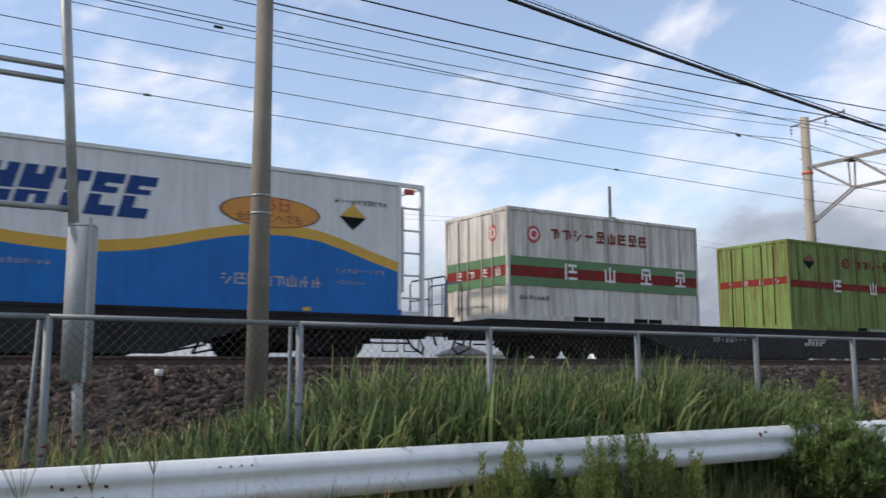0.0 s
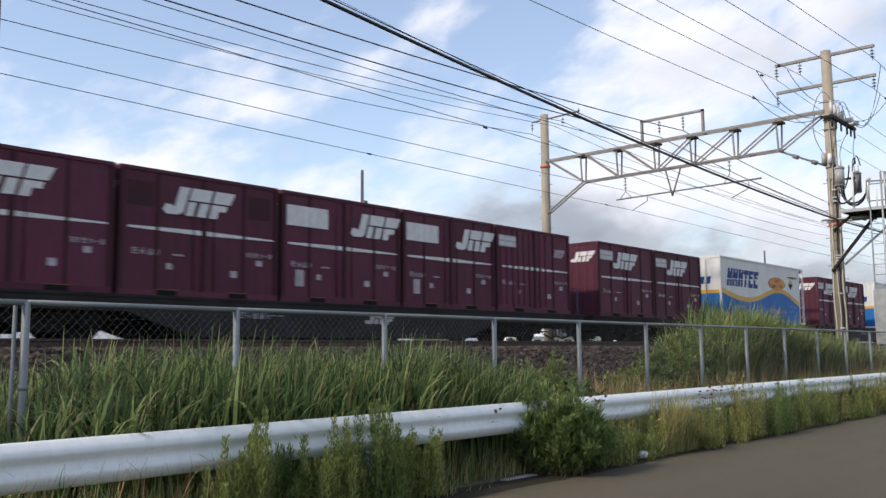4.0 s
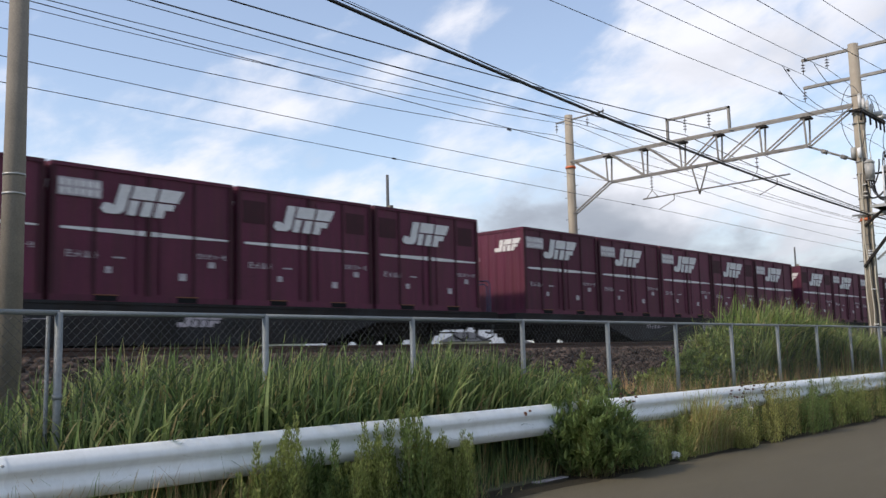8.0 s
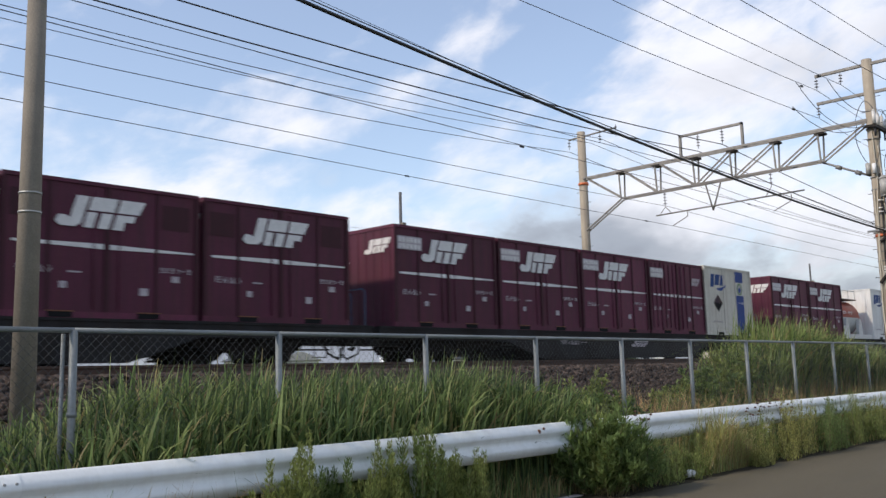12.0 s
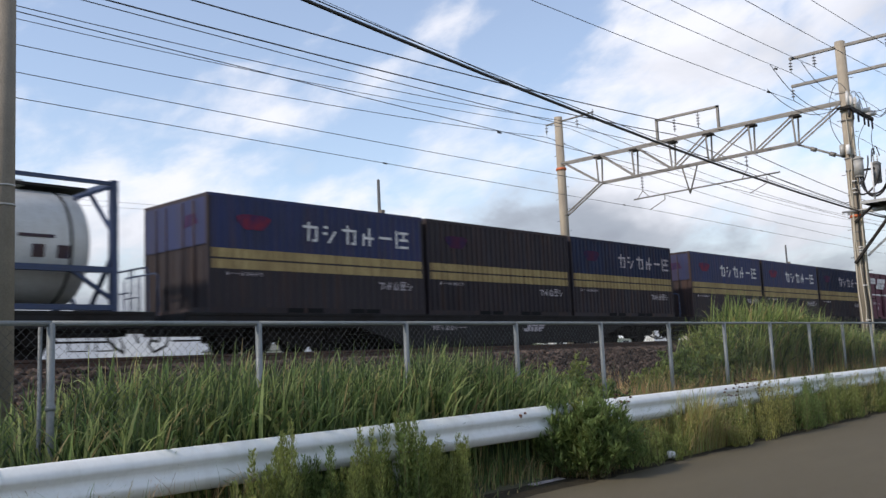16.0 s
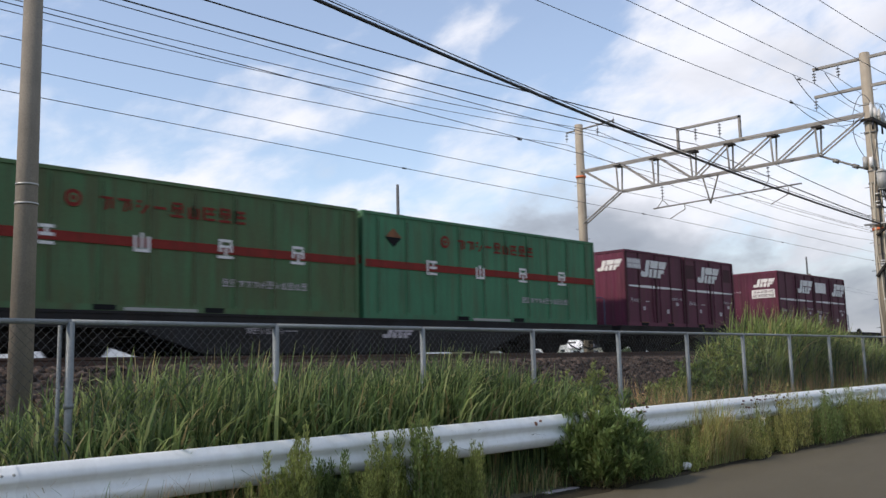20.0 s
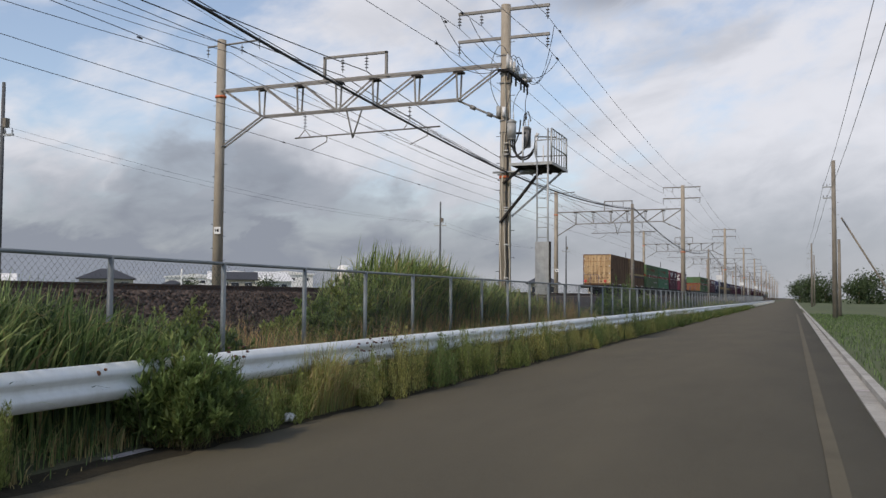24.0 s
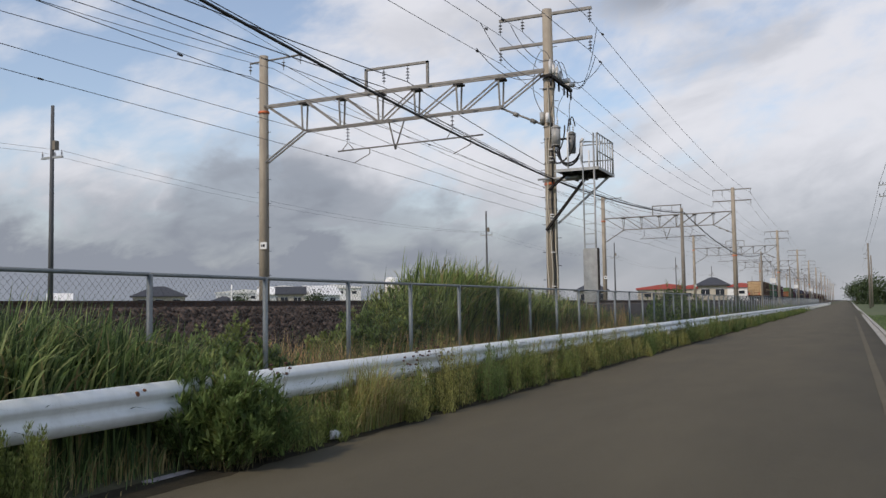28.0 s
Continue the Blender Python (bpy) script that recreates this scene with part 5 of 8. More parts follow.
def build_reefer():
    """31-foot white and blue refrigerated box with a yellow wave and an end frame."""
    c = thing("refrigerated_container", "white and blue refrigerated container with a yellow wave", "container", "white and blue containers")
    body = 8.95
    shell(c, BOXWHITE, "white insulated box", body, RH, end_ribs=2)
    n = len(WAVE)
    a0, a1 = 0.07, body - 0.07
    ys = [a0 + (a1 - a0) * s for s, _ in WAVE]
    for j, (name, material, lo, hi, label) in enumerate((("blue_field", BLUE, None, -0.075, "blue painted lower side"), ("yellow_wave", YELLOW, -0.075, 0.0, "yellow wave band"))):
        crest = [(y, (q + hi) * RH) for y, (_, q) in zip(ys, WAVE)]
        foot = [(ys[0], 0.112), (ys[-1], 0.112)] if lo is None else [(y, (q + lo) * RH) for y, (_, q) in zip(ys, WAVE)]
        part(name, plate(bmesh.new(), foot + crest[::-1], x=-0.028, thick=0.008 + 0.002 * j), material, c, label)
    part("blue_sill", boxes((0.0, 0.006, 0.0, body, 0.0, 0.11)), BLUE, c)
    part("end_blue", rect(bmesh.new(), 0.07, WIDE - 0.07, 0.12, 1.16, face="end", x=-0.006), BLUE, c, "blue lower end doors")
    part("end_wave", rect(bmesh.new(), 0.07, WIDE - 0.07, 1.16, 1.30, face="end", x=-0.006), YELLOW, c, "yellow band on the end doors")
    z0, z1, lean = 1.50, 2.24, 0.20
    for k in range(6):          # heavy leaning blocks with small notches, split by one rising gap
        a = 0.62 + 0.55 * k
        cut = 0.36 + 0.03 * k

        def lean_block(*pts):
            part("emblem_block", plate(bmesh.new(), [(a + 0.50 * q + lean * r, z0 + (z1 - z0) * r) for q, r in pts], x=-0.028), LOGOBLUE, c, "leaning dark blue block")
        n0, n1 = ((0.40, 0.56), (0.38, 0.60), (0.44, 0.62), (0.0, 0.28), (0.50, 1.0), (0.55, 1.0))[k]
        if k < 3:
            lean_block((0.0, 0.0), (n0, 0.0), (n0, cut * 0.8), (n1, cut * 0.8), (n1, 0.0), (0.98, 0.0), (0.98, cut), (0.0, cut))
            lean_block((0.0, cut + 0.05), (0.98, cut + 0.05), (0.98, 1.0), (0.60, 1.0), (0.60, 0.80), (0.42, 0.80), (0.42, 1.0), (0.0, 1.0))
        elif k == 3:
            lean_block((0.30, 0.0), (0.68, 0.0), (0.68, cut), (0.30, cut))
            lean_block((0.30, cut + 0.05), (0.68, cut + 0.05), (0.68, 0.74), (0.98, 0.74), (0.98, 1.0), (0.0, 1.0), (0.0, 0.74), (0.30, 0.74))
        else:
            lean_block((0.0, 0.0), (0.96, 0.0), (0.96, 0.24), (0.42, 0.24), (0.42, cut), (0.0, cut))
            lean_block((0.0, cut + 0.05), (0.86, cut + 0.05), (0.86, 0.68), (0.42, 0.68), (0.42, 0.77), (0.98, 0.77), (0.98, 1.0), (0.0, 1.0))
    for k in range(6):
        a = WIDE - 0.42 - 0.27 * k
        part("end_emblem", rect(bmesh.new(), a - 0.21, a, 1.56, 1.86, slant=-0.06, face="end", x=-0.006), LOGOBLUE, c, "dark blue block on the end doors")
    for j, (mt, r, d) in enumerate(((BROWNINK, 1.0, 0.010), (LABELORANGE, 0.95, 0.013))):
        pts = [(6.15 + 1.0 * r * math.cos(t), 1.83 + 0.29 * r * math.sin(t)) for t in (2 * math.pi * k / 28 for k in range(28))]
        part("oval_label" if j else "oval_rim", plate(bmesh.new(), pts, x=-0.026, thick=d), mt, c, "orange oval slogan label" if j else "")
    for text, size, y, z, mt in (("365日", 0.30, 5.80, 1.87, REDPAINT), ("全国どこへでも", 0.19, 5.46, 1.65, BROWNINK)):
        cu = bpy.data.curves.new("slogan", "FONT")
        cu.body, cu.size, cu.extrude = text, size, 0.003
        cu.materials.append(mt)
        o = new("slogan", cu)
        o.parent = c
        o.matrix_basis = Matrix(((0, 0, 1, -0.009), (1, 0, 0, y), (0, 1, 0, z), (0, 0, 0, 1)))
    for pts, mt in ((((7.86, 1.63), (8.15, 1.89), (7.86, 1.89), (7.57, 1.89)), BLACK), (((7.86, 2.15), (7.57, 1.895), (8.15, 1.895)), YELLOW)):
        part("hazard_diamond", plate(bmesh.new(), list(pts), x=-0.026), mt, c, "small diamond mark")
    mark_row("name_mark", c, DULLWHITE, "white block mark on the blue field", 5.22, 0.46, 0.22, 8, 0.03, 3, x=-0.016)
    bm = strokes(bmesh.new(), 7.5, 0.78, 0.09, 9, 0.03, 4, x=-0.016)
    strokes(bm, 7.5, 0.56, 0.08, 6, 0.03, 9, x=-0.016)
    strokes(bm, 1.4, 0.62, 0.08, 9, 0.03, 14, x=-0.016)
    part("name_bar", bm, DULLWHITE, c, "white bars on the blue field")
    part("side_mark", strokes(bmesh.new(), 7.45, 2.15, 0.10, 10, 0.02, 7, x=-0.026), FADEDNAVY, c)
    # open end frame with ladder
    bm = bmesh.new()
    for x in (-WIDE, -0.08):
        box(bm, x, x + 0.08, RL - 0.08, RL, 0, RH)
        box(bm, x, x + 0.08, body, RL - 0.08, RH - 0.08, RH)
        box(bm, x, x + 0.08, body, RL - 0.08, 0, 0.08)
    box(bm, -WIDE + 0.08, -0.08, RL - 0.08, RL, RH - 0.08, RH)
    box(bm, -WIDE + 0.08, -0.08, RL - 0.08, RL, 0, 0.1)
    part("end_frame", bm, BOXWHITE, c, "white open steel end frame")
    for k in range(5):
        part("rung", tubes(((-0.04, body, 0.35 + 0.46 * k), (-0.04, RL - 0.08, 0.35 + 0.46 * k), 0.022)), BOXWHITE, c)
    part("cooling_unit", boxes((-WIDE + 0.4, -0.4, body, body + 0.3, 0.5, 2.3)), OLDWHITE, c, "grey cooling unit")
    part("corner_lamp", boxes((-0.06, 0.01, body + 0.1, body + 0.3, RH - 0.22, RH - 0.12)), REDPAINT, c)
    rods(c, (-0.62, -0.95, -1.5, -1.85), RH, STEEL)
    for y in (0.25, 6.8):
        part("twist_lock", boxes((0.0, 0.02, y, y + 0.16, 0.02, 0.09)), YELLOW, c)
    part("seal_tab", boxes((0.0, 0.02, 2.6, 2.7, 0.03, 0.12)), REDPAINT, c)
    return c


def build_green(length, material, label, high=2.52, mix=0, drawn=0.0, size=0.28):
    c = thing("haulage_container", label, "container", "green containers")
    nr = 9 if length > 8 else 6
    shell(c, material, "green painted ribbed steel box", length, high, end_ribs=5)
    ribs_on(c, length, nr + 1, high, material, 0.022, 0.020)
    # thin strip at each rib's edge: streaky grime with the rib's shadow painted in
    rib_line = mesh_of("rib_seam", boxes((-0.031, -0.006, 0.0, 0.020, 0.16, high - 0.16)), RIBGRIMESHADE)
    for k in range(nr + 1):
        part("rib_seam", rib_line, RIBGRIMESHADE, c, "dark grime and painted shadow line beside the rib").location = (0, length * (k + 0.5) / (nr + 1) + 0.021, 0)
    part("red_stripe", rect(bmesh.new(), 0.07, length - 0.07, 1.20, 1.38, x=-0.014, thick=0.008), STRIPERED, c, "dull red stripe")
    part("end_stripe", rect(bmesh.new(), 0.07, WIDE - 0.07, 1.27, 1.47, face="end", x=-0.008), STRIPERED, c, "dull red stripe on the end doors")
    tagged(part("end_mark", strokes(bmesh.new(), 0.3, 1.30, 0.15, 4, 0.38, 3, face="end", x=0.0), DULLWHITE, c), kind="stuff")
    part("end_lower", rect(bmesh.new(), 0.07, WIDE - 0.07, 0.12, 1.27, face="end", x=-0.008), material if mix == 0 else RUSTDOOR, c, "lower end doors" if mix == 0 else "rust-orange lower end doors")
    for k, form in enumerate((4, 5, 6, 6)):
        part("name_mark", strokes(bmesh.new(), length * (0.222 - drawn + 0.192 * k), 1.11, 0.38, 1, 0, 1, x=-0.005, weight=0.15, kinds=(form,)), WHITE, c, "white block mark on the stripe")
    mark_row("brand_mark", c, STRIPERED, "dull red block mark", length * (0.345 - 1.6 * drawn), 1.84, size, 9 if length > 8 else 5, 0.08, 21, (0, 0, 1, 3, 6, 5, 4, 6, 4), x=-0.014, weight=0.17)
    pts = [(length * (0.295 - 1.4 * drawn) + 0.16 * math.cos(t), 1.99 + 0.16 * math.sin(t)) for t in (2 * math.pi * k / 20 for k in range(20))]
    part("round_mark", plate(bmesh.new(), pts, x=-0.014), STRIPERED, c, "round red mark")
    pts = [(length * (0.295 - 1.4 * drawn) + 0.09 * math.cos(t), 1.99 + 0.09 * math.sin(t)) for t in (2 * math.pi * k / 16 for k in range(16))]
    part("round_centre", plate(bmesh.new(), pts, x=-0.008), material, c)
    pts = [(length * (0.295 - 1.4 * drawn) + 0.05 * math.cos(t), 1.99 + 0.05 * math.sin(t)) for t in (2 * math.pi * k / 12 for k in range(12))]
    part("round_dot", plate(bmesh.new(), pts, x=-0.002), STRIPERED, c)
    d = length * 0.105
    part("hazard_diamond", plate(bmesh.new(), [(d, 1.72), (d + 0.26, 1.95), (d, 1.95), (d - 0.26, 1.95)], x=-0.014), BLACK, c, "dark half diamond mark")
    part("hazard_diamond", plate(bmesh.new(), [(d, 2.18), (d - 0.26, 1.955), (d + 0.26, 1.955)], x=-0.014), RUSTDOOR, c, "faded rusty half diamond mark")
    part("slogan_bar", strokes(bmesh.new(), length * 0.62, 0.55, 0.15, 12 if length > 8 else 6, 0.03, 2, x=-0.014), DULLWHITE, c, "faded white bars")
    rods(c, (-0.5, -0.9, -1.55, -1.95), high, material)
    fork_pockets(c, length, (length * 0.36, length * 0.60))
    part("sill_strip", boxes((0.002, 0.010, length * 0.40, length * 0.56, 0.01, 0.07)), GREYTANK, c)
    return c


def build_whitegreen():
    length, high = 6.1, 2.5
    c = thing("haulage_container", "stained white container with green and red stripes", "container")
    shell(c, OLDWHITE, "stained white steel box", length, high, end_ribs=3)
    ribs_on(c, length, 5, high, OLDWHITE, 0.022)
    for name, z0, z1, mt in (("green_stripe", 1.20, 1.40, STRIPEGREEN), ("red_stripe", 0.96, 1.195, STRIPERED), ("green_stripe", 0.76, 0.955, STRIPEGREEN)):
        part(name, rect(bmesh.new(), 0.07, length - 0.07, z0, z1, x=-0.009, thick=0.006), mt, c)
        part(name, rect(bmesh.new(), 0.07, WIDE - 0.07, z0, z1, face="end", x=-0.008, thick=0.006), mt, c)
    for k, form in enumerate((4, 5, 6, 6)):
        part("name_mark", strokes(bmesh.new(), 1.64 + 1.2 * k, 0.94, 0.38, 1, 0, 1, x=-0.002, weight=0.15, kinds=(form,)), WHITE, c, "white block mark on the stripe")
    part("end_mark", strokes(bmesh.new(), 0.25, 0.98, 0.2, 4, 0.3, 37, face="end", x=-0.001), WHITE, c)
    mark_row("brand_mark", c, STRIPERED, "dark red block mark", 1.24, 1.86, 0.26, 9, 0.09, 33, (0, 0, 1, 3, 6, 5, 4, 6, 4), x=-0.009, weight=0.16)
    for r, mt, x in ((0.19, REDPAINT, -0.009), (0.13, WHITE, -0.006), (0.08, REDPAINT, -0.003)):
        pts = [(0.75 + r * math.cos(t), 1.92 + r * math.sin(t)) for t in (2 * math.pi * k / 20 for k in range(20))]
        part("round_mark", plate(bmesh.new(), pts, x=x), mt, c)
        pts = [(0.55 + r * 0.8 * math.cos(t), 1.95 + r * math.sin(t)) for t in (2 * math.pi * k / 20 for k in range(20))]
        part("end_round_mark", plate(bmesh.new(), pts, x=x, face="end"), mt, c)
    tagged(part("small_mark", strokes(bmesh.new(), 0.35, 0.45, 0.09, 7, 0.03, 35, x=-0.009), FADEDNAVY, c), kind="stuff")
    rods(c, (-0.55, -0.95, -1.5, -1.9), high, OLDWHITE)
    fork_pockets(c, length, (2.1, 2.6, 4.0, 4.5))
    return c


def build_banded(top, low, label, worn=False, marked=True):
    """20-foot corrugated box: navy above, yellow band, slate below."""
    length, high = 6.3, 2.45
    c = thing("corrugated_container", label, "container", "navy containers")
    shell(c, low, "dark steel box frame", length, high, end_ribs=8)
    waves = 30
    for name, z0, z1, mt, label in (("lower_side", 0.11, 0.90, low, "dark corrugated lower side"), ("yellow_band", 0.90, 1.09, BAND, "dull yellow band"), ("dark_line", 1.09, 1.13, low, ""), ("yellow_band", 1.13, 1.32, BAND, "dull yellow band"), ("upper_side", 1.32, high - 0.07, top, "navy corrugated upper side")):
        part(name, corrugated(0.07, length - 0.07, waves, z0, z1, *((-0.026, 0.012) if worn else (-0.004, 0.010))), mt, c, label)
    part("top_rail_paint", boxes((-0.002, 0.004, 0.0, length, high - 0.07, high)), top, c)
    part("end_upper", rect(bmesh.new(), 0.07, WIDE - 0.07, 1.4, high - 0.08, face="end", x=-0.004), top, c)
    rods(c, (-0.5, -0.9, -1.55, -1.95), high, low)
    if marked:
        mark_row("brand_mark", c, WHITE if not worn else DULLWHITE, "white block mark on navy", 2.42 if not worn else 2.70, 1.60, 0.45, 6, 0.13, 43, (7, 1, 7, 2, 3, 4), x=0.013, weight=0.13)
    part("name_bar", strokes(bmesh.new(), 4.7, 0.58, 0.20, 5, 0.04, 43, x=0.013), DULLWHITE, c, "white block marks")
    pts = [(1.12 + (0.40 + 0.08 * math.sin(3 * t)) * math.cos(t), 1.90 + (0.21 + 0.05 * math.cos(2 * t)) * math.sin(t)) for t in (2 * math.pi * k / 22 for k in range(22))]
    part("red_emblem", plate(bmesh.new(), pts, x=0.013, thick=0.003), FADEDRED if worn else EMBLEMRED, c, "faded dark red emblem")
    part("end_emblem", plate(bmesh.new(), [(0.35, 1.85), (0.85, 1.80), (0.80, 2.05), (0.45, 2.08)], x=0.002, face="end"), FADEDRED, c)
    tagged(part("small_mark", strokes(bmesh.new(), 0.4, 0.76, 0.09, 8, 0.03, 45, x=0.013), DULLWHITE, c), kind="stuff")
    fork_pockets(c, length, (2.2, 2.75, 4.0, 4.5))
    return c


def build_brown(banded):
    length, high = 9.5, 2.70
    c = thing("haulage_container", "dirty brown ribbed container" + (" with a faded yellow and navy band" if banded else " with tan end doors"), "container", "brown containers")
    shell(c, BROWN, "dirty brown steel box", length, high, end_ribs=4)
    rib = mesh_of("rib", boxes((-0.031, -0.004, -0.020, 0.020, 0.11, high - 0.07)), RIBGRIMESHADE)
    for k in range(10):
        part("rib", rib, RIBGRIMESHADE, c, "dark grimy side rib").location = (0, 0.25 + (length - 0.5) * k / 9, 0)
    part("hazard_diamond", plate(bmesh.new(), [(0.80, 1.20), (1.02, 1.42), (0.58, 1.42)], x=-0.026), BLACK, c, "dark half of the diamond mark")
    part("hazard_diamond", plate(bmesh.new(), [(0.58, 1.424), (1.02, 1.424), (0.80, 1.64)], x=-0.026), RUSTDOOR, c, "faded ochre half of the diamond mark")
    part("end_door", boxes((-WIDE + 0.08, -0.08, -0.004, 0.02, 0.13, high - 0.09)), TAN, c, "tan weathered end doors")
    part("door_gap", boxes((-WIDE / 2 - 0.012, -WIDE / 2 + 0.012, -0.007, -0.004, 0.13, high - 0.09)), RIBGRIMESHADE, c, "dark gap between the end doors")
    for x in (-0.42, -0.86, -1.56, -2.02):
        part("door_rod", tube(bmesh.new(), (x, -0.034, 0.1), (x, -0.034, high - 0.1), 0.024, seg=8), TAN, c, "tan door lock rod")
        for z in (0.25, 0.85, 1.55, 2.30):
            part("rod_bracket", boxes((x - 0.07, x + 0.07, -0.030, -0.004, z, z + 0.06)), RIBGRIMESHADE, c)
        part("rod_handle", boxes((x - 0.05, x + 0.28, -0.060, -0.045, 1.02, 1.06)), RIBGRIMESHADE, c)
    for x in (-0.10, -WIDE + 0.10):
        for z in (0.30, 0.95, 1.60, 2.25):
            part("hinge", boxes((x - 0.05, x + 0.05, -0.035, -0.004, z, z + 0.10)), OLDWHITE, c, "pale door hinge")
    for z in (0.55, 2.05):
        part("door_rib", boxes((-WIDE + 0.12, -0.12, -0.012, -0.004, z, z + 0.025)), RUSTDOOR, c)
    part("end_name_bar", strokes(bmesh.new(), 0.22, 0.52, 0.17, 9, 0.07, 57, face="end", x=0.006), FADEDNAVY, c, "dark bars low on the end doors")
    part("corner_post", boxes((-0.08, 0.003, -0.004, 0.10, 0.0, high)), TAN, c)
    if banded:
        part("yellow_band", rect(bmesh.new(), 0.10, length - 0.1, 1.10, 1.28, x=-0.003, thick=0.006), BAND, c, "faded yellow band")
        part("navy_band", rect(bmesh.new(), 0.10, length - 0.1, 0.90, 1.095, x=-0.003, thick=0.006), FADEDNAVY, c, "faded navy band")
        part("brand_mark", strokes(bmesh.new(), 3.6, 1.62, 0.40, 6, 0.21, 43, x=-0.003, kinds=(7, 1, 7, 2, 3, 4)), FADEDNAVY, c, "faded dark block marks")
    else:
        part("name_bar", strokes(bmesh.new(), 2.4, 0.52, 0.16, 12, 0.06, 53, x=-0.003), FADEDNAVY, c, "faded dark bars")
    for s in (1.3, 4.6, 7.9):
        bm = bmesh.new()
        for k in range(7):
            rect(bm, s - 0.6 + 0.18 * k, s - 0.5 + 0.18 * k, 0.02, 0.10, slant=0.05, x=0.0)
        part("warning_stripe", bm, BOXWHITE, c, "pale slanted warning stripes")
    return c


def build_plain_white(mark):
    """12-foot white box with blue upright panels."""
    length, high = 3.78, 2.52
    paint = CREAMBOX if mark else BOXWHITE
    c = thing("refrigerated_container", ("cream-white" if mark else "clean white") + " refrigerated container with blue upright panels", "container", "white containers")
    shell(c, paint, "cream-white insulated box" if mark else "white insulated box", length, high, end_ribs=4)
    for a, b in ((1.45, 1.50), (2.42, 2.46)):
        part("door_seam", boxes((-0.028, -0.016, a, b, 0.12, high - 0.08)), OLDWHITE, c)
    part("blue_panel", rect(bmesh.new(), 2.50, 3.12, 2.02, 2.42, x=-0.028), PANELBLUE, c, "dark blue panel")
    part("blue_panel", rect(bmesh.new(), 2.50, 3.12, 0.12, 1.52, x=-0.028), PANELBLUE, c, "dark blue panel")

    def disc(name, r, material, label, x, a=2.82, z=1.77):
        pts = [(a + r * math.cos(t), z + r * math.sin(t)) for t in (2 * math.pi * k / 22 for k in range(22))]
        part(name, plate(bmesh.new(), pts, x=x, thick=0.003), material, c, label)
    disc("round_mark", 0.23, STRIPEGREEN, "round green mark", -0.029)
    disc("round_centre", 0.17, GREYTANK, "pale centre of the mark", -0.027)
    disc("round_dot", 0.10, PANELBLUE, "blue dot in the mark", -0.025, z=1.73)
    # emblem: three leaning blocks over a curved tail
    for a, b, z0 in ((0.46, 0.72, 1.76), (0.80, 1.14, 1.84), (1.22, 1.46, 1.84)):
        part("emblem", plate(bmesh.new(), [(a, z0), (b, z0), (b + 0.11, 2.24), (a + 0.11, 2.24)], x=-0.028), LOGOBLUE, c, "dark blue leaning block")
    tail = [(0.95 + 0.72 * q, 1.68 - 0.05 * math.sin(3.1 * q) + 0.16 * q ** 3) for q in (k / 8 for k in range(9))]
    part("swoosh", plate(bmesh.new(), tail + [(a - 0.02, z + 0.11 * math.sin(0.4 + 2.4 * k / 8)) for k, (a, z) in list(enumerate(tail))[::-1]], x=-0.026), PANELBLUE, c, "blue curved tail")
    if mark:
        part("hazard_diamond", plate(bmesh.new(), [(1.0, 0.86), (1.35, 1.18), (0.65, 1.18)], x=-0.026), BLACK, c, "dark half of the diamond mark")
        part("hazard_diamond", plate(bmesh.new(), [(0.65, 1.184), (1.35, 1.184), (1.0, 1.50)], x=-0.026), FADEDNAVY, c, "faded brown half of the diamond mark")
    tagged(part("small_mark", strokes(bmesh.new(), 0.4, 0.45, 0.08, 8, 0.03, 61, x=-0.028), DULLWHITE, c), kind="stuff")
    part("number_block", strokes(bmesh.new(), 2.66, 1.18, 0.11, 3, 0.02, 63, x=-0.021), WHITE, c)
    fork_pockets(c, length, (1.05, 2.72))
    return c


def revolved(bm, y0, y1, r, cx, cz, seg=24, dome=0.28):
    prof = [(y0, 0.02)] + [(y0 + dome * (1 - math.cos(a)), r * math.sin(a)) for a in (0.45, 0.85, 1.2, 1.5)] + [(y1 - dome * (1 - math.cos(a)), r * math.sin(a)) for a in (1.5, 1.2, 0.85, 0.45)] + [(y1, 0.02)]
    rings = [[bm.verts.new((cx + q * math.cos(t), y, cz + q * math.sin(t))) for t in (2 * math.pi * k / seg for k in range(seg))] for y, q in prof]
    for a, b in zip(rings[:-1], rings[1:]):
        for k in range(seg):
            f = bm.faces.new((a[k - 1], a[k], b[k], b[k - 1]))
            f.smooth = True
    bm.faces.new(rings[0])
    bm.faces.new(rings[-1][::-1])
    return bm


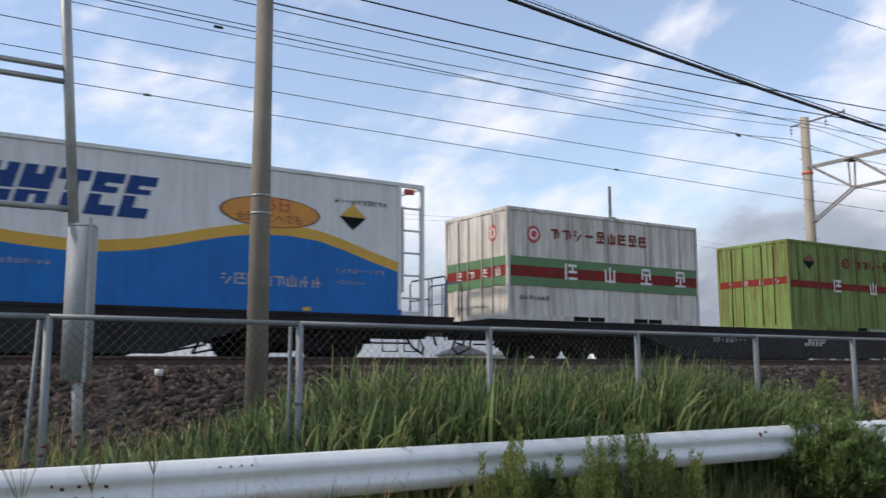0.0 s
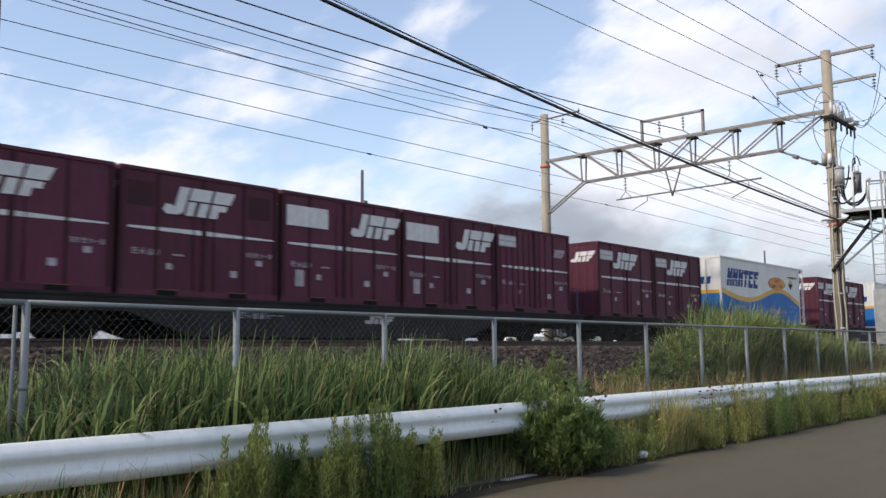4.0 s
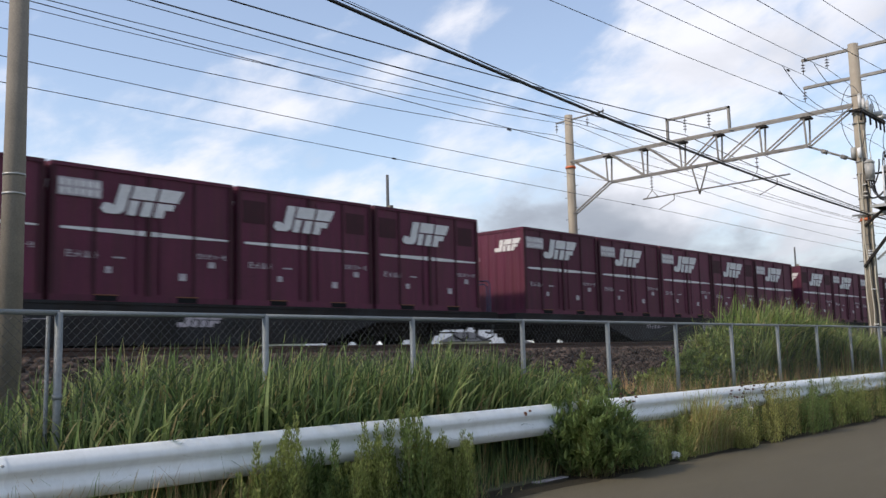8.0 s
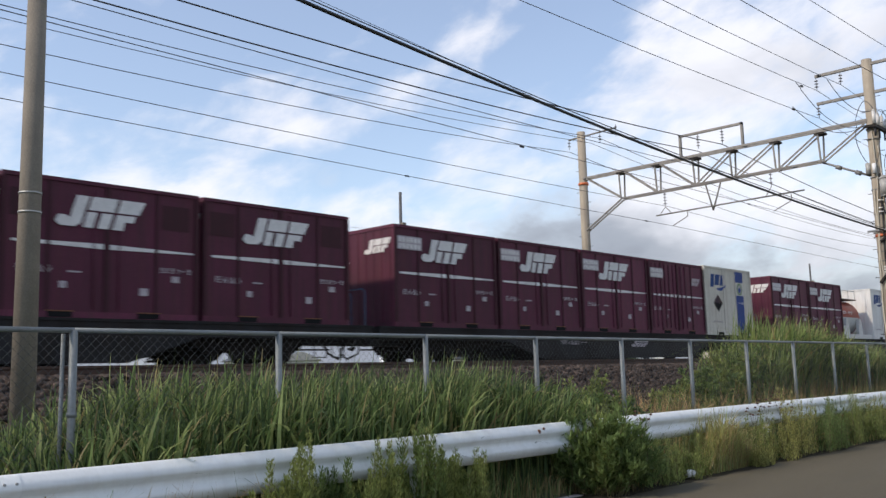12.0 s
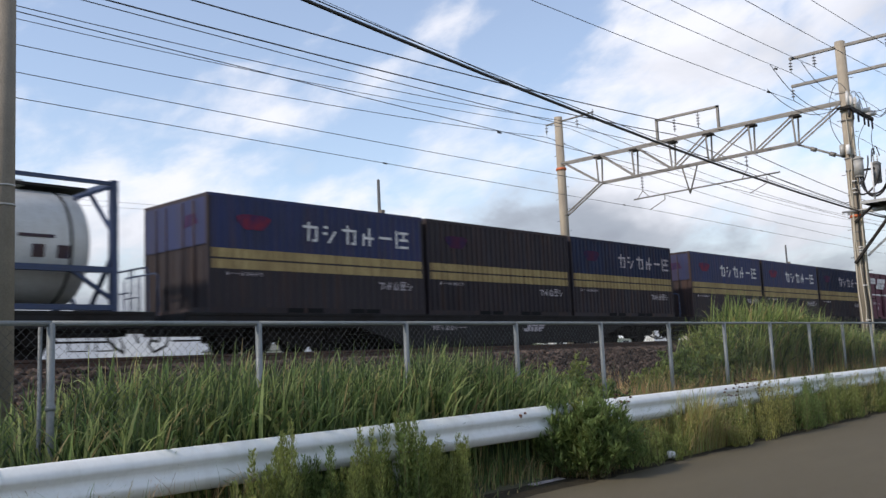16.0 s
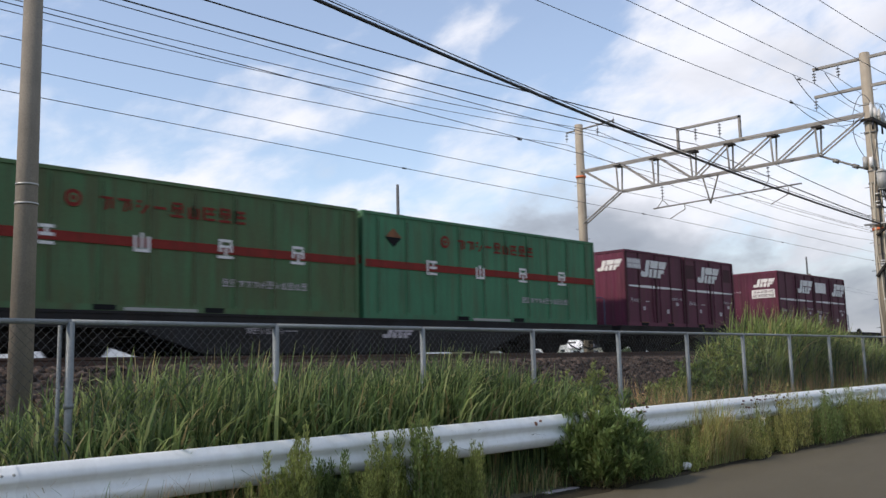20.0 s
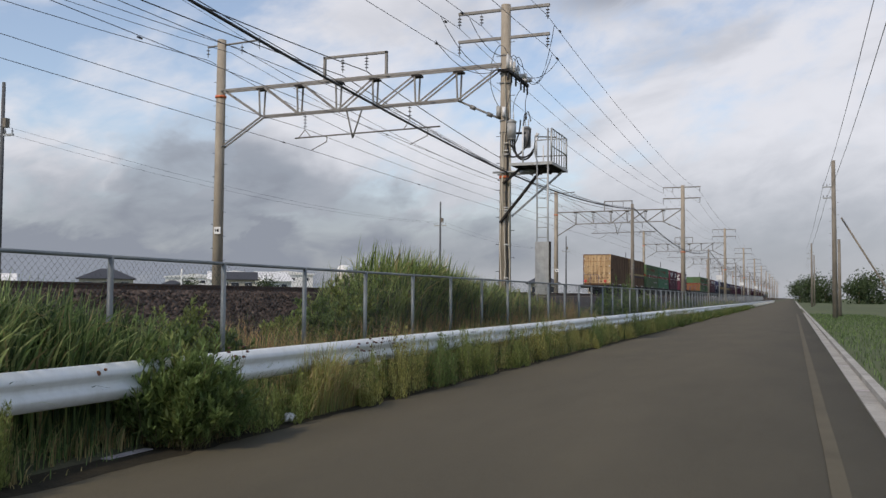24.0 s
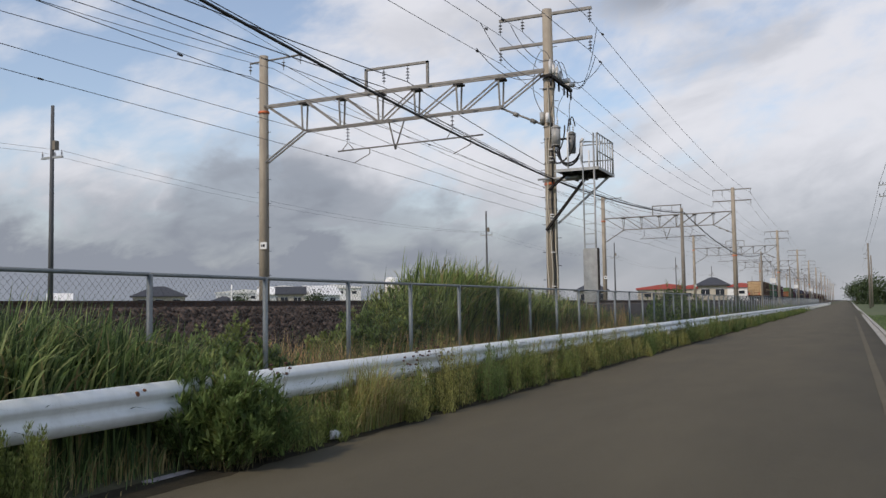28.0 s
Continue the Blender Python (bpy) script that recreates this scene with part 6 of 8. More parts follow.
def build_tank():
    """20-foot tank in an open frame."""
    length, high, mid = 6.06, 2.44, -WIDE / 2
    c = thing("tank_container", "white cylinder tank in a dark blue steel frame", "tank container")
    part("vessel", revolved(bmesh.new(), 0.25, length - 0.25, 1.08, mid, 1.24), TANKWHITE, c, "white insulated tank")
    for y in (0.78, 1.9, 3.02, 4.14, 5.26):
        part("vessel_band", tubes(((mid, y - 0.022, 1.24), (mid, y + 0.022, 1.24), 1.088), seg=32), DARKSTEEL, c, "dark strap round the tank")

    def member(name, *rows):
        for p, q, w in rows:
            part(name, beam(bmesh.new(), p, q, w, w), TANKBLUE, c, "dark blue frame " + name.replace("_", " "))
    for x in (-WIDE + 0.06, -0.06):
        for y, s in ((0.06, 1), (length - 0.06, -1)):
            member("post", ((x, y, 0), (x, y, high), 0.13))
            member("brace", ((x, y, 0.20), (x, y + s * 0.80, 0.74), 0.07), ((x, y, high - 0.1), (x, y + s * 0.75, high - 0.42), 0.06))
        member("side_rail", ((x, 0.1, 0.76), (x, length - 0.1, 0.76), 0.11), ((x, 0.1, high - 0.06), (x, length - 0.1, high - 0.06), 0.07))
        member("bottom_rail", ((x, 0.1, 0.07), (x, length - 0.1, 0.07), 0.10))
    for y in (0.06, length - 0.06):
        member("end_beam", ((-WIDE + 0.1, y, 0.06), (-0.1, y, 0.06), 0.11), ((-WIDE + 0.1, y, high - 0.06), (-0.1, y, high - 0.06), 0.11))
        for a, b in ((0.12, 0.95), (WIDE - 0.12, WIDE - 0.95)):
            member("end_brace", ((-a, y, 1.02), (-b, y, 0.12), 0.07), ((-a, y, high - 0.95), (-b, y, high - 0.12), 0.06))
    part("walkway", boxes((mid - 0.36, mid + 0.40, 0.2, length - 0.2, high - 0.08, high - 0.03)), DARKSTEEL, c, "dark grating walkway")
    part("manhole", tubes(((mid, 3.0, high - 0.12), (mid, 3.0, high + 0.03), 0.26), seg=18), TANKWHITE, c, "white manhole cover")
    for y in (1.6, 4.5):
        part("valve_cover", boxes((mid - 0.2, mid + 0.3, y - 0.2, y + 0.2, high - 0.1, high + 0.02)), TANKWHITE, c)
    # ladder on the rear end
    for x in (-0.42, -0.78):
        part("ladder_rail", tubes(((x, 0.16, 0.15), (x, 0.16, high - 0.1), 0.018), seg=6), STEEL, c)
    for k in range(7):
        part("ladder_rung", tubes(((-0.78, 0.16, 0.35 + 0.29 * k), (-0.42, 0.16, 0.35 + 0.29 * k), 0.013), seg=6), STEEL, c)

    def on_tank(name, y0, y1, z0, z1, material, label):
        """A thin patch that follows the tank's curve."""
        a, b = math.asin((z0 - 1.24) / 1.08), math.asin((z1 - 1.24) / 1.08)
        bm = bmesh.new()
        rows = [[bm.verts.new((mid + q * math.cos(t), y, 1.24 + q * math.sin(t))) for q, y in ((1.086, y0), (1.086, y1), (1.080, y1), (1.080, y0))] for t in (a + (b - a) * k / 5 for k in range(6))]
        for e, f in zip(rows[:-1], rows[1:]):
            for k in range(4):
                bm.faces.new((e[k - 1], e[k], f[k], f[k - 1]))
        bm.faces.new(rows[0])
        bm.faces.new(rows[-1][::-1])
        part(name, bm, material, c, label)
    on_tank("data_panel", 3.32, 4.05, 0.94, 1.36, GREYTANK, "grey data panel")
    for k in range(5):
        y = 2.02 + 0.19 * k
        on_tank("tank_mark", y, y + (0.13 if k % 2 else 0.10), 1.40, 1.68, FADEDNAVY, "dark block mark on the tank")
    for y0, y1, z in ((0.95, 1.7, 1.56), (2.05, 2.75, 1.24), (3.2, 3.95, 1.58), (4.3, 4.95, 1.30)):
        on_tank("text_line", y0, y1, z, z + 0.06, FADEDNAVY, "line of dark lettering")
    for y in (4.55, 5.0):
        on_tank("placard", y, y + 0.22, 0.95, 1.18, FADEDNAVY, "dark placard")
    part("frame_label", boxes((0.002, 0.008, 0.62, 0.78, 0.18, 0.40)), SIGNWHITE, c, "small white label")
    part("warning_sign", plate(bmesh.new(), [(0.62, 1.72), (0.98, 1.72), (0.80, 2.02)], x=0.03, face="end"), YELLOW, c, "yellow warning triangle")
    part("valve_box", boxes((mid - 0.28, mid + 0.28, 0.06, 0.34, 0.3, 0.7)), STEEL, c)
    return c


def build_small_tank():
    length = 3.7
    c = thing("tank_container", "small orange tank on a white cradle with top railing", "tank container")
    part("vessel", revolved(bmesh.new(), 0.15, length - 0.35, 0.86, -WIDE / 2, 1.06), TANKORANGE, c, "orange upper tank")
    mid = -WIDE / 2
    bm = bmesh.new()
    arcs = [[bm.verts.new((mid + 0.875 * math.cos(t), y, 1.06 + 0.875 * math.sin(t))) for t in (math.pi + 0.02 + (math.pi - 0.04) * k / 16 for k in range(17))] for y in (0.55, length - 0.80)]
    for k in range(16):
        bm.faces.new((arcs[0][k], arcs[0][k + 1], arcs[1][k + 1], arcs[1][k])).smooth = True
    part("lower_jacket", bm, TANKWHITE, c, "white lower half of the tank")
    saddle = mesh_of("saddle", plate(bmesh.new(), [(-0.30, 0.16), (0.30, 0.16), (0.13, 0.98), (-0.13, 0.98)], x=0.0, thick=0.14), TANKWHITE)
    for x in (-WIDE + 0.10, -0.36):
        for y in (0.98, length - 0.98):
            part("saddle", saddle, TANKWHITE, c, "white tapered saddle leg").location = (x, y, 0)
    sill = mesh_of("cradle_sill", boxes((-0.10, 0.10, 0.04, length - 0.04, 0.0, 0.20)), TANKWHITE)
    for x in (-WIDE + 0.16, -0.12):
        part("cradle_sill", sill, TANKWHITE, c, "white cradle sill").location = (x, 0, 0)
    cross = mesh_of("cradle_cross", boxes((-WIDE + 0.2, -0.2, -0.10, 0.10, 0.02, 0.18)), TANKWHITE)
    for y in (0.16, 0.98, length - 0.98, length - 0.16):
        part("cradle_cross", cross, TANKWHITE, c).location = (0, y, 0)
    part("valve_box", boxes((-0.62, -0.14, 0.10, 0.50, 0.20, 0.62)), TANKWHITE, c, "white valve box")
    part("deck", boxes((-WIDE + 0.5, -0.5, 0.5, length - 0.5, 1.92, 1.96)), DARKSTEEL, c, "dark grating deck")
    bm = bmesh.new()
    for x in (-WIDE + 0.55, -0.55):
        for y in (0.55, 1.4, 2.3, length - 0.55):
            tube(bm, (x, y, 1.96), (x, y, 2.38), 0.018, seg=6)
        tube(bm, (x, 0.55, 2.38), (x, length - 0.55, 2.38), 0.018, seg=6)
    part("railing", bm, STEEL, c, "thin grey top railing")
    part("name_bar", strokes(bmesh.new(), 0.95, 1.20, 0.14, 7, 0.06, 81, x=-0.36), WHITE, c, "white block marks")
    part("manhole", tubes(((-WIDE / 2, length / 2, 1.90), (-WIDE / 2, length / 2, 2.12), 0.3), seg=14), STEEL, c)
    return c


def build_wagon():
    w = thing("flat_wagon", "grey-blue container flat wagon with fishbelly sills", "freight wagon", "flat wagons")
    cx = -WIDE / 2
    for x in (0.02, -WIDE - 0.10):
        bm = bmesh.new()
        pts = [(-0.6, -0.02), (-0.6, -0.30), (4.0, -0.32), (5.5, -0.80), (13.9, -0.80), (15.4, -0.32), (19.85, -0.30), (19.85, -0.02)]
        plate(bm, pts, x=x, thick=0.08)
        box(bm, x - 0.02, x + 0.10, -0.6, 19.85, -0.06, -0.01)
        part("side_sill", bm, WAGON, w, "grey-blue fishbelly side sill")
    bm = boxes((-WIDE - 0.04, 0.04, -0.60, -0.40, -0.30, -0.02), (-WIDE - 0.04, 0.04, 19.65, 19.85, -0.30, -0.02))
    for k in range(10):
        box(bm, -WIDE - 0.04, 0.04, 0.6 + 1.95 * k, 0.75 + 1.95 * k, -0.20, -0.03)
    box(bm, cx - 0.25, cx + 0.25, -0.6, 19.85, -0.42, -0.05)
    part("underframe", bm, WAGON, w, "grey-blue underframe")
    pad = mesh_of("locking_pad", boxes((-0.30, 0.05, -0.16, 0.16, -0.01, 0.10)), DARKSTEEL)
    for y in (3.82, 7.7, 11.56, 15.45):
        part("locking_pad", pad, DARKSTEEL, w, "dark container locking pad").location = (-0.02, y, -0.10)
    wheel = bmesh.new()
    tube(wheel, (0, 0, 0), (0.10, 0, 0), 0.43, 0.43, 28)
    tube(wheel, (-0.035, 0, 0), (0.0, 0, 0), 0.46, 0.45, 28)
    tube(wheel, (0.10, 0, 0), (0.14, 0, 0), 0.14, 0.12, 14)
    wheelme = mesh_of("wheel", wheel, BOGIE)
    frame = bmesh.new()
    plate(frame, [(-1.35, -0.50), (-1.35, -0.36), (-0.45, -0.22), (0.45, -0.22), (1.35, -0.36), (1.35, -0.50), (0.5, -0.56), (0.35, -0.72), (-0.35, -0.72), (-0.5, -0.56)], x=0.0, thick=0.14)
    for y in (-0.95, 0.95):
        box(frame, 0.02, 0.22, y - 0.18, y + 0.18, -0.62, -0.30)
        tube(frame, (0.22, y, -0.47), (0.27, y, -0.47), 0.11, 0.09, 12)
    for y in (-0.16, 0.16):
        for k in range(4):
            tube(frame, (0.12, y, -0.66 + 0.10 * k), (0.12, y, -0.60 + 0.10 * k), 0.085, 0.085, 10)
    frameme = mesh_of("bogie_frame", frame, BOGIE)
    for yb in (2.55, 16.75):
        b = thing("bogie", "", "")
        b.parent = w
        b.location = (0, yb, 0)
        part("side_frame", frameme, BOGIE, b).location = (cx + 0.80, 0, 0)
        o = part("side_frame", frameme, BOGIE, b)
        o.matrix_basis = pose(cx - 0.80, 0, 0, 0, 0, 180)
        for y in (-0.95, 0.95):
            part("wheel", wheelme, BOGIE, b, "dark steel wheel").location = (cx + 0.53, y, -0.47)
            o = part("wheel", wheelme, BOGIE, b, "dark steel wheel")
            o.matrix_basis = pose(cx - 0.53, y, -0.47, 0, 0, 180)
            part("axle", tubes(((cx - 0.53, y, -0.47), (cx + 0.53, y, -0.47), 0.075)), BOGIE, b)
        part("bolster", boxes((cx - 0.9, cx + 0.9, -0.22, 0.22, -0.50, -0.28)), BOGIE, b)
        for y in (-1.5, 1.42):
            part("brake_rigging", boxes((cx - 0.7, cx + 0.7, y, y + 0.08, -0.56, -0.48)), BOGIE, b)
    for y, s in ((-0.6, -1), (19.85, 1)):
        part("coupler", boxes((cx - 0.14, cx + 0.14, min(y, y + 0.17 * s), max(y, y + 0.17 * s), -0.30, -0.04)), BOGIE, w)
        part("brake_hose", tubes(((cx + 0.5, y, -0.30), (cx + 0.5, y + 0.10 * s, -0.55), 0.025), ((cx + 0.5, y + 0.10 * s, -0.55), (cx + 0.35, y + 0.16 * s, -0.50), 0.025)), CABLE, w)
    # hoop handrails at both ends
    for name, y, xs in (("end_railing", -0.56, (-WIDE + 0.15, -1.75, -1.65, -0.95)), ("end_railing", 19.80, (-1.55, -0.78, -0.66, -0.10))):
        bm = bmesh.new()
        hoop = [(xs[0], y, -0.03), (xs[0], y, 0.78), (xs[0] + 0.08, y, 0.86), (xs[-1] - 0.08, y, 0.86), (xs[-1], y, 0.78), (xs[-1], y, -0.03)]
        hose(bm, hoop, 0.020, 6)
        for x in xs[1:-1]:
            tube(bm, (x, y, -0.03), (x, y, 0.85), 0.016, seg=6)
        tube(bm, (xs[0], y, 0.42), (xs[1], y, 0.42), 0.014, seg=6)
        part(name, bm, TANKBLUE, w, "thin slate-blue end handrail")
    part("brake_cylinder", tubes(((cx + 0.6, 8.2, -0.40), (cx + 0.6, 9.1, -0.40), 0.17), seg=14), BOGIE, w)
    part("air_tank", tubes(((cx + 0.5, 11.2, -0.42), (cx + 0.5, 12.4, -0.42), 0.19), seg=14), BOGIE, w)
    for x, z in ((cx + 0.95, -0.36), (cx + 0.20, -0.52)):
        part("brake_pipe", tubes(((x, -0.2, z), (x, 19.5, z), 0.022), seg=6), BOGIE, w)
    for y, s in ((4.35, 1), (5.0, 1), (14.3, -1), (14.9, -1)):
        part("brake_lever", tubes(((cx + 0.7, y, -0.30), (cx + 0.7, y + 0.30 * s, -0.78), 0.03), ((cx + 0.7, y + 0.30 * s, -0.78), (cx + 0.7, y - 0.55 * s, -0.62), 0.022), seg=6), BOGIE, w)
    for y, s in ((0.25, 1), (0.75, 1), (18.55, -1), (19.05, -1)):
        part("step_iron", hose(bmesh.new(), [(0.02, y, -0.28), (0.02, y, -0.72), (0.02, y + 0.34 * s, -0.72), (0.02, y + 0.34 * s, -0.28)], 0.02, 6), BOGIE, w)
    for y, s in ((-0.3, 1), (19.6, -1)):
        part("drooping_hose", hose(bmesh.new(), [(cx + 0.3, y, -0.25), (cx + 0.35, y - 0.12 * s, -0.62), (cx + 0.1, y - 0.25 * s, -0.74), (cx - 0.2, y - 0.20 * s, -0.60), (cx - 0.3, y, -0.28)], 0.028, 6), CABLE, w)
        part("uncoupling_rod", tubes(((cx - 1.2, y, -0.22), (cx + 1.2, y, -0.22), 0.016), ((cx + 1.2, y, -0.22), (cx + 1.25, y - 0.1 * s, -0.50), 0.016), seg=6), BOGIE, w)
    part("equipment_box", boxes((cx + 0.55, cx + 1.0, 9.7, 10.5, -0.70, -0.28)), BOGIE, w)
    part("brand_mark", slanted_mark(bmesh.new(), 10.2, -0.46, 0.9, 0.26, x=0.10), DULLWHITE, w, "worn white emblem on the sill")
    tagged(part("number_mark", strokes(bmesh.new(), 6.4, -0.40, 0.13, 8, 0.04, 91, x=0.10), DULLWHITE, w, "worn white bars on the sill"), kind="stuff")
    return w


KINDS = {
    "P": lambda: build_maroon("panel"), "N": lambda: build_maroon("plain"), "S": lambda: build_maroon("small"), "Q": lambda: build_maroon("signed"), "E": lambda: build_maroon("wide"),
    "R": build_reefer, "G": lambda: build_green(9.5, GREEN, "green ribbed haulage container with a red stripe"),
    "H": lambda: build_green(9.6, GREEN, "green ribbed haulage container with large red marks and a red stripe", drawn=0.052, size=0.36),
    "J": lambda: build_green(9.5, SEAGREEN, "sea-green ribbed haulage container with a red stripe"),
    "D": lambda: build_green(9.5, OLIVE, "dirty olive green haulage container with a red stripe"),
    "O": lambda: build_green(9.5, OLIVE, "dirty green haulage container with rust-orange lower end doors", mix=1),
    "L": lambda: build_green(9.3, LIME, "lime green haulage container with a red stripe"),
    "F": build_whitegreen, "V": lambda: build_banded(NAVY, NAVYDARK, "navy corrugated container with a dull yellow band"),
    "K": lambda: build_banded(SLATEBLUE, NAVYDARK, "slate corrugated container with a dull yellow band", True),
    "M": lambda: build_banded(NAVYDARK, NAVYDARK, "dark corrugated container with a bare yellow band", True, False),
    "B": lambda: build_brown(False), "C": lambda: build_brown(True),
    "W": lambda: build_plain_white(False), "X": lambda: build_plain_white(True), "T": build_tank, "U": build_small_tank,
}
FIVE = (0.0, 3.87, 7.74, 11.61, 15.48)


def five(kinds):
    return list(zip(kinds, FIVE))


# wagons from the tail forwards: shift of the wagon, then what it carries and where
TRAIN = [
    (0.0, [("B", 0.0), ("C", 9.75)]), (0.06, [("D", 0.05), ("J", 9.7)]), (0.22, [("P", 0.0), ("N", 3.87), ("Q", 11.75), ("E", 15.6)]),
    (0.0, []), (0.0, [("O", 0.1), ("H", 9.75)]), (0.0, [("N", 0.0), ("P", 3.87), ("P", 7.74), ("T", 13.08)]),
    (0.26, [("V", 0.0), ("M", 6.45), ("K", 12.9)]), (0.1, [("V", 0.0), ("V", 6.45), ("K", 12.9)]),
    (-0.25, five("PPPPP")), (-0.1, five("NNPPP")), (-0.06, five("PPPNN")), (-0.2, five("PPPSX")),
    (0.15, [("P", 0.0), ("P", 3.87), ("U", 7.8), ("W", 11.65), ("W", 15.5)]), (-0.28, five("NNPPP")), (-0.15, five("NPPPN")),
    (-0.35, five("PPPNN")), (0.1, five("PPPNP")), (-0.42, five("NPPPS")), (0.0, five("PPPNP")), (0.1, five("PNNPP")),
    (-0.3, five("PNEES")), (-0.12, [("P", 0.0), ("P", 3.87), ("R", 9.5)]), (0.08, [("P", 0.0), ("P", 3.87), ("R", 9.75)]),
    (0.14, [("G", 0.0), ("G", 9.75)]), (-0.03, [("P", 0.0), ("N", 3.87), ("R", 9.7)]), (0.5, [("F", 0.0), ("L", 9.8)]),
]
MOVING = []


def build_train():
    made = {}

    def one(kind, y, z):
        if kind not in made:
            made[kind] = build_wagon() if kind == "wagon" else KINDS[kind]()
            ob = made[kind]
        else:
            ob = copy_thing(made[kind], Matrix())
        MOVING.append((ob, XC, y, z))
        return ob

    for i, (shift, loads) in enumerate(TRAIN):
        y = PITCH * i + shift
        w = one("wagon", y, DECK)
        if not loads:
            for a in (0.4, 3.9, 7.8, 11.6, 15.5, 19.0):
                for x in (-0.16, -WIDE + 0.02):
                    part("container_lock", boxes((x, x + 0.14, a, a + 0.26, -0.01, 0.11), (x + 0.03, x + 0.11, a + 0.05, a + 0.21, 0.11, 0.17)), DARKSTEEL, w, "dark raised container lock")
        for kind, a in loads:
            one(kind, y + a, DECK)
    # red tail discs on the last wagon
    for x in (-0.35, -2.1):
        t = thing("tail_disc", "round red tail disc on a short stalk", "tail disc", "tail discs")
        part("disc", tubes(((0, -0.02, 0.30), (0, 0.02, 0.30), 0.13), seg=20), REDPAINT, t)
        part("stalk", tubes(((0, 0.04, -0.1), (0, 0.04, 0.32), 0.02)), DARKSTEEL, t)
        MOVING.append((t, XC + x, -0.70, DECK))


build_train()


def motions():
    """Everything on the line rolls along +y, a little faster and slower by turns."""
    drift = ((0.0, 0.55), (1.5, 0.38), (2.5, 0.15), (3.5, -0.15), (4.5, -0.26), (6.5, -0.33), (8.0, -0.40), (9.2, -0.48), (11.0, -0.22), (12.5, -0.12), (14.5, 0.25), (16.0, 0.32), (18.0, 0.14), (20.0, 0.0), (21.0, 0.0), (24.5, 0.0), (28.0, 0.0))
    for ob, x, y, z in MOVING:
        walk(ob, [(t, pose(x, TAIL0 + SPEED * (t - 21.0) + e + y, z)) for t, e in drift])
# ---- plants ----
def blades(name, xs, ys, zs, heights, width, lean, seed, materials, weights=None, segs=4, droop=1.0, label="", category="grass", kind="stuff"):
    """Curved, tapering leaves that grow from the given places."""
    rng = np.random.default_rng(seed)
    n = len(xs)
    yaw = rng.uniform(0, 2 * np.pi, n)
    ln = np.abs(rng.normal(lean, lean * 0.6, n))
    wind = np.array([0.15, 0.06])
    out = np.stack([np.cos(yaw), np.sin(yaw)], -1) * ln[:, None] + wind * lean
    face = yaw + np.pi / 2 + rng.normal(0, 0.5, n)
    side = np.stack([np.cos(face), np.sin(face), np.zeros(n)], -1)
    w = width * rng.uniform(0.6, 1.3, n)
    verts = []
    for k in range(segs + 1):
        q = k / segs
        h = heights * (q - 0.26 * droop * ln * q ** 5)
        bend = heights * (0.18 * q + 0.92 * q ** 4)
        c = np.stack([xs + out[:, 0] * bend, ys + out[:, 1] * bend, zs + h], -1)
        ww = w * (0.55 + 0.9 * q - 1.42 * q * q)
        ww = np.maximum(ww, 0.0008)
        verts += [c - side * ww[:, None], c + side * ww[:, None]]
    v = np.stack(verts, 1).reshape(-1, 3)
    base = (np.arange(n) * 2 * (segs + 1))[:, None]
    f = np.concatenate([base + np.array([2 * k, 2 * k + 1, 2 * k + 3, 2 * k + 2]) for k in range(segs)], 1).reshape(-1, 4)
    me = bpy.data.meshes.new(name)
    me.vertices.add(len(v))
    me.vertices.foreach_set("co", v.ravel())
    me.loops.add(f.size)
    me.loops.foreach_set("vertex_index", f.ravel().astype(np.int32))
    me.polygons.add(len(f))
    me.polygons.foreach_set("loop_start", np.arange(len(f), dtype=np.int32) * 4)
    pick = rng.choice(len(materials), n, p=weights)
    for m in materials:
        me.materials.append(m)
    me.polygons.foreach_set("material_index", np.repeat(pick, segs).astype(np.int32))
    me.polygons.foreach_set("use_smooth", np.ones(len(f), bool))
    me.update(calc_edges=True)
    return me


def scatter(n, x0, x1, y0, y1, seed, dens=None, tuft=1):
    """Places in a strip, thinned by dens(x, y) from 0 to 1."""
    rng = np.random.default_rng(seed)
    if tuft > 1:
        k = n // tuft
        cx, cy = np.repeat(rng.uniform(x0, x1, k), tuft), np.repeat(rng.uniform(y0, y1, k), tuft)
        x, y = cx + rng.normal(0, 0.05, k * tuft), cy + rng.normal(0, 0.05, k * tuft)
    else:
        x, y = rng.uniform(x0, x1, n), rng.uniform(y0, y1, n)
    if dens is not None:
        keep = rng.uniform(0, 1, len(x)) < dens(x, y)
        x, y = x[keep], y[keep]
    return x, y


def patch(x, y, s=1.0, seed=0.0):
    return np.array([noise.noise(Vector((a * s, b * s, seed))) for a, b in zip(x, y)])


